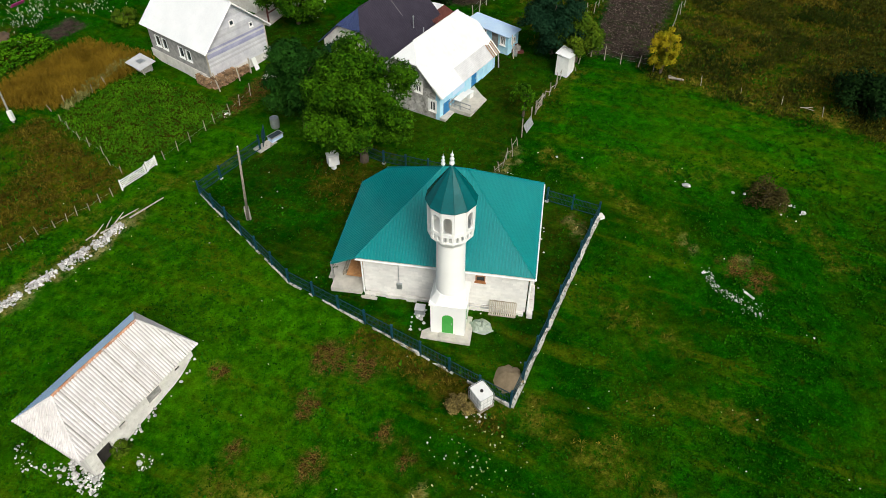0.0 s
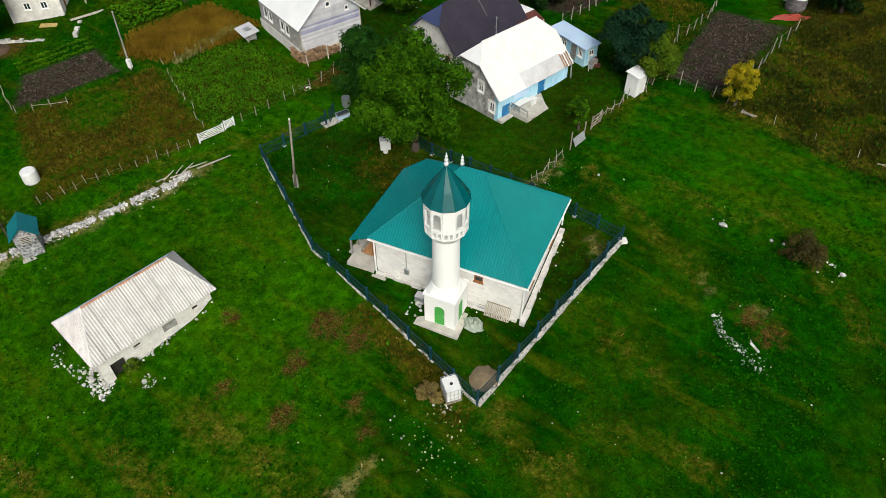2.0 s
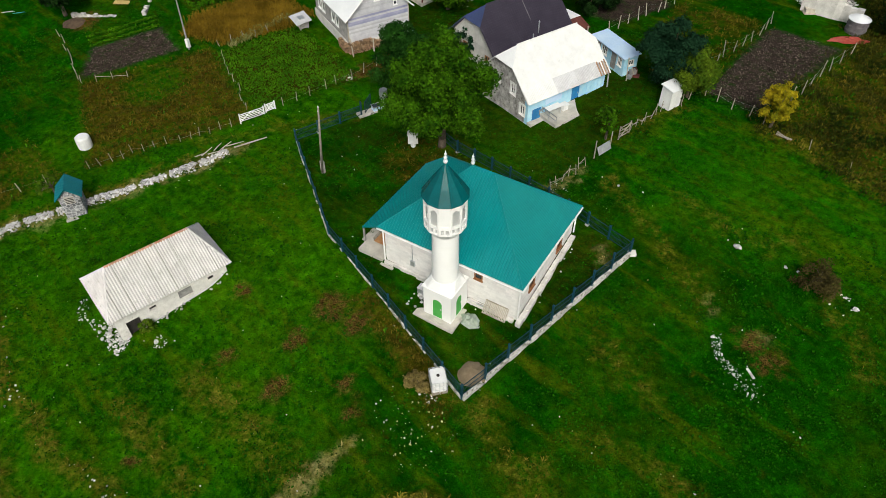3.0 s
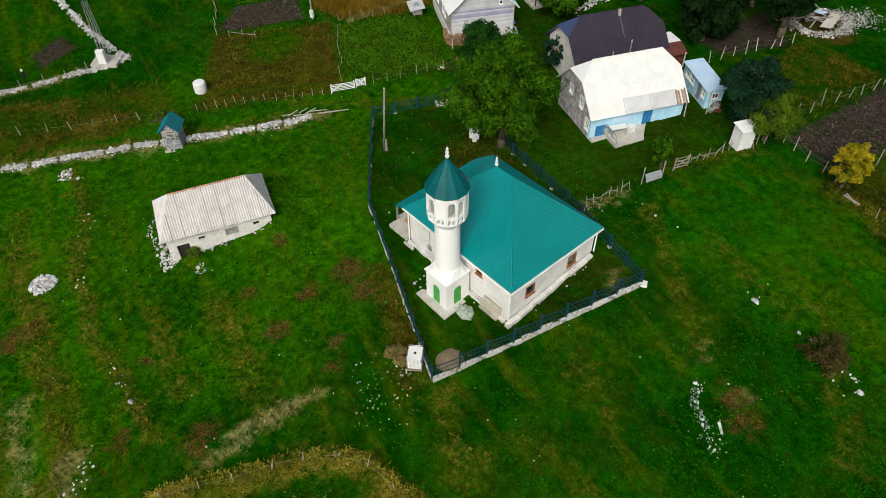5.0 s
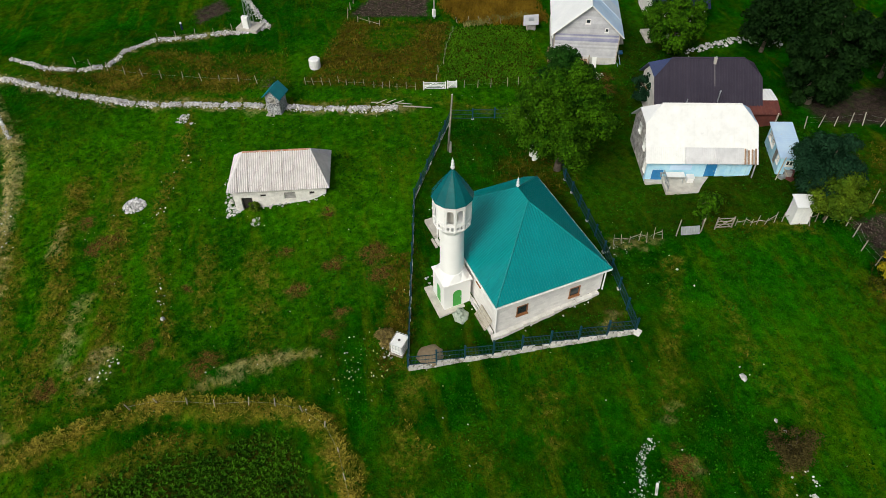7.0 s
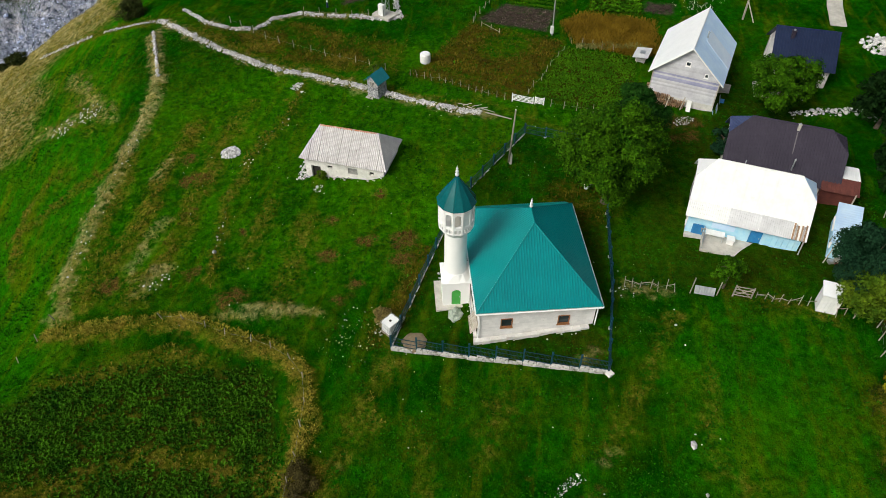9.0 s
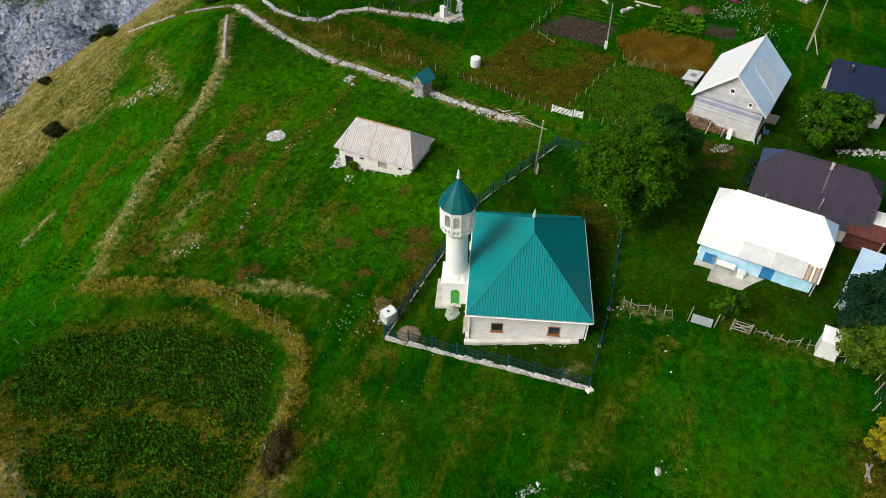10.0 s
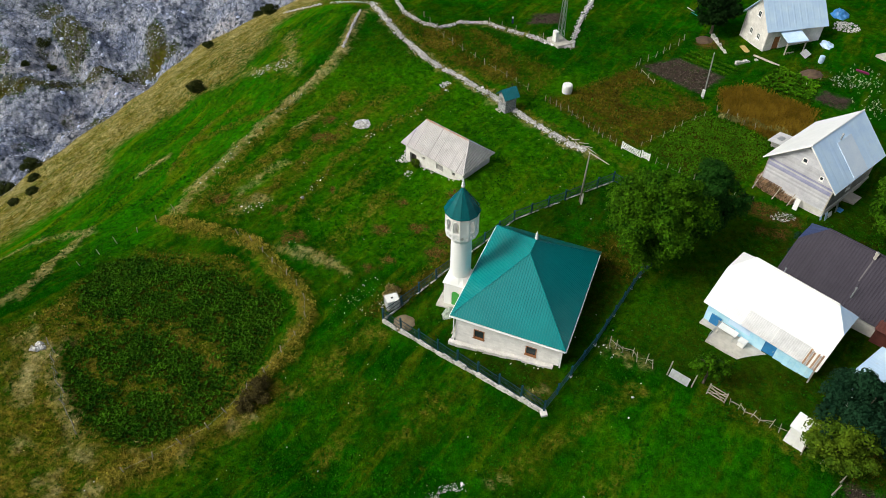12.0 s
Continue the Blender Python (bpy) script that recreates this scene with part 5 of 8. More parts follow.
# ---- houses ----
def gable_house(name, label, at, yaw, base, long, wide, eave, ridge, hip, kink, over, walls, roofs, rib, openings, thick=0.4, hips=None):
    """A house with its ridge along local x. hip: how far the half-hips reach in; kink: their height. openings per side: lists of (from, sill, w, h)."""
    h = thing(name, label, "house", pose(at[0], at[1], base, 0, 0, yaw))
    L, W = long / 2, wide / 2
    xs, ys = Vector((1, 0, 0)), Vector((0, 1, 0))
    front, right, back, left = walls
    for o, u, n, w, key, m in (((-L, -W, -0.8), xs, -ys, long, "front", front), ((L, -W + thick, -0.8), ys, xs, wide - 2 * thick, "right", right), ((L, W, -0.8), -xs, ys, long, "back", back), ((-L, W - thick, -0.8), -ys, -xs, wide - 2 * thick, "left", left)):
        holes = [(a, b + 0.8, c, d) for a, b, c, d in openings.get(key, [])]
        part("wall", Geo().wall(o, u, n, w, eave + 0.8, thick, holes), m, h)
    slope = (ridge - eave) / W
    for s, m in ((-1, left), (1, right)):
        x = s * L
        top_y = (ridge - kink) / slope if hip else 0.0
        tri = [(x, -W, eave), (x, W, eave), (x, top_y, kink if hip else ridge - 0.02), (x, -top_y, kink if hip else ridge - 0.02)] if hip else [(x, -W, eave), (x, W, eave), (x, 0, ridge)]
        part("gable", Geo().prism(tri, (-s * thick, 0, 0)), m, h)
    e = over
    ez = eave - e * slope * 0.9
    Wl, Ll = W + e, L + e
    rl = Ll - hip
    roof_front, roof_back = roofs
    hip_left, hip_right = hips or (roof_back, roof_front)
    ky = (ridge - kink) / slope if hip else 0
    for s, m in ((-1, roof_front), (1, roof_back)):
        poly = [(-Ll, s * Wl, ez + 0.12), (Ll, s * Wl, ez + 0.12)]
        if hip:
            poly += [(Ll, s * ky, kink + 0.12), (rl, 0, ridge + 0.12), (-rl, 0, ridge + 0.12), (-Ll, s * ky, kink + 0.12)]
        else:
            poly += [(Ll, 0, ridge + 0.12), (-Ll, 0, ridge + 0.12)]
        part("roof_slope", Geo().ribs(poly, rib, rib * 0.35, 0.03 if rib < 0.33 else 0.012), m, h)
    if hip:
        for s in (-1, 1):
            poly = [(s * Ll, -ky, kink + 0.12), (s * Ll, ky, kink + 0.12), (s * rl, 0, ridge + 0.12)]
            part("half_hip", Geo().ribs(poly, rib, rib * 0.35, 0.03 if rib < 0.33 else 0.012), hip_right if s > 0 else hip_left, h)
    part("ridge_cap", Geo().tube((-rl, 0, ridge + 0.13), (rl, 0, ridge + 0.13), 0.08, n=6), roof_front, h)
    return h


def fit_windows(h, long, wide, openings, frame_mat=WHITE, bars=1, sides=("front", "right", "back", "left"), thick=0.4, door_mat=BLUE_DOOR):
    L, W = long / 2, wide / 2
    xs, ys = Vector((1, 0, 0)), Vector((0, 1, 0))
    for o, u, n, key in ((Vector((-L, -W, 0)), xs, -ys, "front"), (Vector((L, -W + thick, 0)), ys, xs, "right"), (Vector((L, W, 0)), -xs, ys, "back"), (Vector((-L, W - thick, 0)), -ys, -xs, "left")):
        for a, z, w, t in openings.get(key, []):
            mid = o + u * (a + w / 2) + Vector((0, 0, z + t / 2))
            if t > 1.6:
                m = Matrix((u, n, Vector((0, 0, 1)))).transposed().to_4x4()
                m.translation = mid
                d = part("door", Geo().box(-w / 2, w / 2, -0.16, -0.1, -t / 2, t / 2, m), door_mat, h)
                part("handle", Geo().box(w * 0.32, w * 0.38, -0.1, -0.05, -0.08, 0.06, m), METAL, d)
            else:
                window(h, mid, u, n, w, t, frame_mat, bars=bars)


def white_house():
    op = {"front": [(0.5, 0.15, 0.9, 1.2), (4.9, 0.25, 0.95, 1.85)], "left": [(1.5, 2.2, 0.55, 0.75), (3.6, 2.0, 0.6, 1.0), (5.0, 0.7, 0.6, 0.95)], "right": [(2.5, 1.0, 0.7, 0.9)]}
    h = gable_house("white_roofed_house", "stone house with pale blue front and a patched white sheet roof", (-0.35, 54.1), 56.5, 0.75, 8.6, 6.4, 2.55, 5.65, 1.35, 4.45, 0.35, (BLUE_WALL, RUBBLE, RUBBLE, RUBBLE), (TIN_CREAM, TIN_CREAM), 1.1, op, hips=(TIN_WHITE, TIN_BLUE))
    fit_windows(h, 8.6, 6.4, op, WHITE)
    for a, z, w, t in op["left"]:
        y0, y1 = 3.2 - 0.4 - a - w, 3.2 - 0.4 - a
        k = 0.13
        g = Geo().box(-4.325, -4.303, y0 - k, y0, z - k, z + t + k).box(-4.325, -4.303, y1, y1 + k, z - k, z + t + k)
        g.box(-4.325, -4.303, y0, y1, z - k, z).box(-4.325, -4.303, y0, y1, z + t, z + t + k)
        part("window_surround", g, WHITE, h, "white painted band round the window")
    # patched strips along the eave
    z, y = 2.36, -3.62
    for x0, x1, m, lab in ((-4.65, -1.4, TIN_CREAM, "newer white patch sheet"), (-1.4, 1.0, TIN_GREY, "dull grey patch sheet"), (1.0, 3.45, TIN_GREY, "dull grey patch sheet")):
        s = 0.969
        poly = [(x0 + 0.02, y - 0.06, z - 0.06 + 0.02), (x1 - 0.02, y - 0.06, z - 0.06 + 0.02), (x1 - 0.02, y + 0.95, z + 0.93 * s), (x0 + 0.02, y + 0.95, z + 0.93 * s)]
        poly = [(a, b, c + 0.03) for a, b, c in poly]
        part("roof_patch", Geo().ribs(poly, 0.16, 0.06, 0.025), m, h, lab)
    for i in range(8):
        x0 = 3.48 + i * 0.146
        poly = [(x0, y - 0.05, z - 0.02), (x0 + 0.13, y - 0.05, z - 0.02), (x0 + 0.13, y + 0.9 - 0.05 * (i % 3), z + 0.9 - 0.05 * (i % 3)), (x0, y + 0.9 - 0.05 * (i % 3), z + 0.9 - 0.05 * (i % 3))]
        part("roof_board", Geo().slab(poly, 0.03), (TIN_RUST, GREY_BOARD, TIN_RUST, TIN_CREAM)[i % 4], h, "weathered board laid along the eave")
    for i in range(5):
        x = 2.3 + i * 0.42
        part("board_panel", Geo().box(x, x + 0.39, -3.3, -3.23, 0.15, 1.95), BLUE_WALL, h, "pale blue board panel")
    part("blue_shutter", Geo().box(-3.8, -2.9, -3.26, -3.21, 0.15, 1.35), BLUE_DOOR, h, "blue board shutter over the cellar opening")
    part("eave_prop", Geo().tube((4.5, -3.75, -0.3), (4.45, -3.55, 2.4), 0.06, n=6), GREY_BOARD, h)
    part("white_panel", Geo().box(-2.4, -0.6, -3.25, -3.21, 1.35, 1.9), TIN_BLUE, h)
    # terrace
    part("terrace", Geo().box(-2.9, 1.1, -5.3, -3.2, -0.9, 0.62).box(1.1, 2.3, -4.4, -3.2, -0.9, 0.6).box(-4.3, -2.9, -3.75, -3.2, -0.9, 0.3), CONCRETE, h, "raised concrete terrace before the front")
    r = part("terrace_rail", Geo().box(-2.85, -2.8, -5.25, -3.3, 1.35, 1.4).box(-2.85, -2.8, -5.25, -3.3, 0.98, 1.02), METAL, h, "thin metal rail")
    for y in (-5.22, -4.3, -3.4):
        part("upright", Geo().tube((-2.83, y, 0.6), (-2.83, y, 1.4), 0.02, n=5), METAL, r)
    for x in (-1.4, 0.2):
        part("vent_pipe", Geo().tube((x * 0.1 - 1.0, 0.5, 5.0), (x * 0.1 - 1.0, 0.5, 5.9), 0.05, n=6), METAL, h) if x < 0 else None
    return h


wh = white_house()


def garden_table():
    t = thing("garden_table", "white-topped garden table on the concrete terrace", "table", pose(1.75, 50.3, 1.37, 0, 0, 56.5))
    part("tabletop", Geo().box(-0.75, 0.75, -0.32, 0.32, 0.7, 0.75), PLASTIC_WHITE, t)
    for x in (-0.65, 0.65):
        for y in (-0.25, 0.25):
            part("leg", Geo().tube((x, y, 0), (x * 0.95, y * 0.95, 0.7), 0.025, n=6), METAL, t)
    b = thing("garden_bench", "grey wooden bench against the blue house front", "bench", pose(0.95, 50.35, 1.37, 0, 0, 56.5))
    part("seat", Geo().box(-0.7, 0.7, -0.2, 0.2, 0.42, 0.47), GREY_BOARD, b)
    part("backrest", Geo().box(-0.7, 0.7, 0.16, 0.2, 0.5, 0.85), GREY_BOARD, b)
    for x in (-0.6, 0.6):
        part("leg", Geo().box(x - 0.04, x + 0.04, -0.18, 0.18, 0, 0.42), GREY_BOARD, b)
    c = thing("small_table", "small white box table beside the garden table", "table", pose(2.45, 51.4, 1.37, 0, 0, 56.5))
    part("tabletop", Geo().box(-0.32, 0.32, -0.3, 0.3, 0.5, 0.55), PLASTIC_WHITE, c)
    part("cabinet", Geo().box(-0.26, 0.26, -0.24, 0.24, 0, 0.5), PLASTIC_WHITE, c)


garden_table()


def dark_house():
    op = {"left": [(1.2, 1.0, 0.7, 0.9), (4.6, 1.0, 0.7, 0.9)], "front": [(1.5, 1.0, 0.8, 1.0)], "right": [(3.0, 1.0, 0.8, 1.0)]}
    h = gable_house("dark_roofed_house", "white house with a dark brown ribbed sheet roof", (-5.35, 60.3), 57.0, 0.6, 9.0, 6.6, 2.5, 5.65, 1.6, 4.4, 0.4, (WHITEWASH, WHITEWASH, WHITEWASH, WHITEWASH), (BROWN_SHEET, NAVY_SKY_SHEET), 0.24, op)
    fit_windows(h, 9.0, 6.6, op, BROWN_WOOD)
    c = part("chimney", Geo().box(0.46, 0.68, -0.43, -0.21, 4.8, 5.92).box(0.43, 0.71, -0.46, -0.18, 5.92, 5.97), CONCRETE, h, "small rendered chimney on the ridge")
    part("pot", Geo().lathe([(0.06, 5.97), (0.06, 6.12)], 8, (0.57, -0.32, 0)), METAL, c)
    g = Geo()
    for y0, y1 in ((-1.9, -1.2), (-1.2, -0.5)):
        za, zb = 5.81 + y0 * 0.9545, 5.81 + y1 * 0.9545
        g.slab([(0.50, y0, za), (0.62, y0, za), (0.62, y1, zb), (0.50, y1, zb)], 0.02)
    part("flue_strip", g, DULL_STRIP, h, "paler sheet strip below the chimney")
    part("stove_pipe", Geo().tube((0.8, -2.9, 2.8), (0.8, -2.9, 4.1), 0.06, n=8).tube((0.8, -2.9, 4.1), (0.8, -2.9, 4.25), 0.1, 0.02, n=8), METAL, h)
    a = thing("annex", "low maroon board annex with a white sheet roof", "shed", pose(-0.75, 63.0, 1.2, 0, 0, 57))
    part("wall", Geo().box(-1.3, 1.5, -1.4, 1.6, -0.5, 1.75), MAROON, a, "maroon boarded walls")
    poly = [(-1.4, -0.2, 2.4), (1.65, -0.2, 2.4), (1.65, 1.8, 2.3), (-1.4, 1.8, 2.3)]
    part("roof_slope", Geo().ribs(poly, 0.3, 0.1, 0.03), TIN_WHITE, a, "white sheet roof half")
    poly = [(-1.4, -1.7, 1.85), (1.65, -1.7, 1.85), (1.65, -0.2, 2.38), (-1.4, -0.2, 2.38)]
    part("roof_slope", Geo().ribs(poly, 0.3, 0.1, 0.03), MAROON, a, "brown sheet roof half")
    part("plank", Geo().box(1.3, 1.4, -1.75, -1.66, 0.3, 2.0), PALE_WOOD, a)


dark_house()


def grey_house():
    # ridge from south-east gable to north-west
    long, wide, base, eave, ridge = 8.6, 6.6, -0.25, 4.0, 7.0
    op = {"front": [(0.9, 1.9, 0.75, 1.1), (1.95, 1.9, 0.75, 1.1), (4.4, 1.9, 0.75, 1.1), (5.45, 1.9, 0.75, 1.1)], "right": [], "left": [], "back": [(3.5, 1.9, 0.8, 1.1)]}
    # local x runs along the ridge towards the south-east gable
    # both slopes are white sheet; the back one is coloured blue for reflected sky
    h = gable_house("grey_house", "two-storey house with pale boarded gable and white sheet roof", (-21.8, 60.4), -38.0, base, long, wide, eave, ridge, 0, 0, 0.45, (GREY_BOARD, SIDING, GREY_BOARD, GREY_BOARD), (TIN_WHITE, TIN_BLUE), 1.6, op)
    fit_windows(h, long, wide, op, WHITE, bars=0)
    L, W = long / 2, wide / 2
    # boards on the gable
    z = 1.15
    i = 0
    while z < ridge - 0.25:
        half = W if z < eave else W * (ridge - z - 0.12) / (ridge - eave)
        part("board", Geo().box(L + 0.004, L + 0.05 - 0.012 * (i % 2), -half, half, z, z + 0.19), SIDING_BLUE if i in (9, 10, 12) else SIDING, h)
        z += 0.2
        i += 1
    window(h, (L + 0.06, -0.1, 5.2), (0, 1, 0), (1, 0, 0), 0.5, 0.5, WHITE, bars=0, depth=0.05)
    window(h, (L + 0.06, 1.9, 4.3), (0, 1, 0), (1, 0, 0), 0.4, 0.45, WHITE, bars=0, depth=0.05)
    part("stone_base", Geo().box(-L - 0.1, L + 0.06, -W - 0.1, W + 0.1, -1.2, 1.15).box(-L - 0.08, L - 0.5, -W - 0.16, -W - 0.1, -1.2, 1.4), WHITEWASH, h, "rough whitewashed stone basement")
    for y in (-W - 0.02, W + 0.02):
        part("corner_board", Geo().box(L - 0.06, L + 0.07, y - 0.05, y + 0.05, 0.9, eave), PALE_WOOD, h)
    for s in (-1, 1):
        a, b = Vector((L + 0.5, s * (W + 0.45), eave - 0.3)), Vector((L + 0.5, 0, ridge + 0.08))
        part("verge_board", Geo().tube(a, b, 0.07, n=4), WHITE, h, "white verge board")
    # raised dormer strip and flue on the north-east slope
    part("roof_patch", Geo().slab([(-1.2, 0.9, 6.40), (1.3, 0.9, 6.40), (1.3, 3.7, 3.86), (-1.2, 3.7, 3.86)], 0.05), TIN_PALE, h, "raised paler roof strip")
    part("flue", Geo().tube((0.6, 0.8, 6.2), (0.6, 0.8, 7.0), 0.08, n=8).lathe([(0.14, 7.0), (0.02, 7.14)], 8, (0.6, 0.8, 0)), METAL, h)
    part("outdoor_steps", Geo().box(-1.0, 0.6, W + 0.1, W + 1.2, -0.6, 0.9).box(0.6, 1.0, W + 0.1, W + 1.2, -0.6, 0.55).box(1.0, 1.4, W + 0.1, W + 1.2, -0.6, 0.25), CONCRETE, h)
    # firewood against the gable and the front corner
    r = random.Random(8)
    pile = thing("firewood_stack", "stacked split firewood against the house gable", "firewood", pose(-21.8, 60.4, base + 0.42, 0, 0, -38))
    k = 0
    for row in range(6):
        for c in range(21):
            if k > 118 or (row > 3 and c > 12 + (5 - row) * 2):
                continue
            y = -W - 0.2 + c * 0.2 + r.uniform(-0.03, 0.03)
            zz = -0.1 + row * 0.2 + r.uniform(-0.02, 0.02)
            part("log", Geo().tube((L + 0.12, y, zz), (L + 0.6 + r.uniform(-0.12, 0.1), y + r.uniform(-0.03, 0.03), zz), r.uniform(0.06, 0.1), n=6), LOG_END, pile)
            k += 1
    for c in range(9):
        for row in range(5):
            x = L - 0.1 - c * 0.2
            part("log", Geo().tube((x, -W - 0.12, -0.1 + row * 0.2), (x + r.uniform(-0.02, 0.02), -W - 0.5, -0.1 + row * 0.2), r.uniform(0.06, 0.1), n=6), LOG_END, pile)
    scrap = thing("scrap_boards", "white boards and sheets leaning on the house corner", "boards", pose(-21.8, 60.4, base, 0, 0, -38))
    for x, y, w, tall, lean in ((L - 0.2, W + 0.75, 0.5, 1.3, 0.35), (L + 0.3, W + 0.5, 0.35, 0.9, 0.3), (L - 1.0, W + 0.85, 0.7, 1.0, 0.4), (L - 1.9, W + 0.75, 0.4, 1.5, 0.3)):
        part("board", Geo().slab([(x, y, -0.2), (x + w, y + 0.05, -0.2), (x + w, y - lean, tall), (x, y - lean, tall)], 0.04), (WHITE, TIN_BLUE, PLASTIC_WHITE, METAL)[int(tall * 10) % 4], scrap)
    part("crate", Geo().box(1.9, 2.5, W + 0.5, W + 1.0, -0.3, 0.75), PLASTIC_BLUE, scrap, "blue plastic crate")
    part("crate", Geo().box(2.7, 3.3, W + 0.4, W + 1.1, -0.3, 0.45), WHITE, scrap)
    part("crate", Geo().box(L + 0.35, L + 0.75, W + 0.35, W + 0.8, -0.2, 0.2), WHITE, scrap)
    for x, y, x2, y2, z2 in ((L + 0.9, 0.3, L + 0.55, 0.5, 1.3), (L + 1.1, -1.2, L + 0.6, -1.0, 1.1), (L + 1.0, -3.4, L + 0.3, -3.3, 1.4)):
        part("leaning_board", Geo().tube((x, y, -0.3), (x2, y2, z2), 0.06, n=4), PALE_WOOD, pile)
    part("leaning_panel", Geo().slab([(L + 0.95, 0.9, -0.2), (L + 0.95, 1.35, -0.2), (L + 0.62, 1.25, 1.1), (L + 0.62, 0.8, 1.1)], 0.05), WHITE, pile)


grey_house()


def hutch():
    t = thing("hutch", "low wooden animal hutch with a pale sheet lid", "hutch", pose(-27.6, 57.8, 0.0, 0, 0, -38))
    part("cage", Geo().box(-0.9, 0.9, -0.5, 0.5, 0.35, 0.95), GREY_BOARD, t)
    for x in (-0.8, 0.8):
        for y in (-0.4, 0.4):
            part("leg", Geo().box(x - 0.05, x + 0.05, y - 0.05, y + 0.05, -0.2, 0.35), GREY_BOARD, t)
    for i in range(7):
        part("slat", Geo().box(-0.85 + i * 0.28, -0.79 + i * 0.28, -0.54, -0.5, 0.35, 0.95), PALE_WOOD, t)
    part("lid", Geo().slab([(-1.2, -0.9, 0.98), (1.2, -0.9, 0.98), (1.2, 0.8, 1.2), (-1.2, 0.8, 1.2)], 0.05), TIN_GREY, t, "pale sheet-metal lid")
    part("hatch", Geo().box(-0.3, 0.4, -0.3, 0.3, 1.12, 1.2), METAL, t)


hutch()


# ---- barn ----
def grooved(name, axis, start, gap):
    """The corrugated sheet, coloured darker in the grooves between its ribs."""
    m = FIBRE.copy()
    m.name = name
    n, k = m.node_tree.nodes, m.node_tree.links.new
    bs = n["Principled BSDF"]
    sp, co = n.new("ShaderNodeSeparateXYZ"), n.new("ShaderNodeTexCoord")
    k(co.outputs["Object"], sp.inputs[0])
    steps = []
    for op, value in (("SUBTRACT", start), ("MULTIPLY", 2 * math.pi / gap), ("COSINE", 0.0)):
        t = n.new("ShaderNodeMath")
        t.operation = op
        t.inputs[1].default_value = value
        k(steps[-1] if steps else sp.outputs[axis], t.inputs[0])
        steps.append(t.outputs[0])
    rg = n.new("ShaderNodeMapRange")
    for key, v in (("From Min", -1.0), ("From Max", -0.1), ("To Min", 0.55), ("To Max", 0.0)):
        rg.inputs[key].default_value = v
    k(steps[-1], rg.inputs["Value"])
    mx = n.new("ShaderNodeMix")
    mx.data_type = "RGBA"
    k(rg.outputs["Result"], mx.inputs["Factor"])
    k(bs.inputs["Base Color"].links[0].from_socket, mx.inputs["A"])
    mx.inputs["B"].default_value = (0.25, 0.235, 0.225, 1)
    k(mx.outputs["Result"], bs.inputs["Base Color"])
    return m


FIBRE_LONG, FIBRE_END = grooved("corrugated_sheet_front", 0, -4.35 + 0.0925, 0.185), grooved("corrugated_sheet_hip", 1, -2.6 + 0.0925, 0.185)


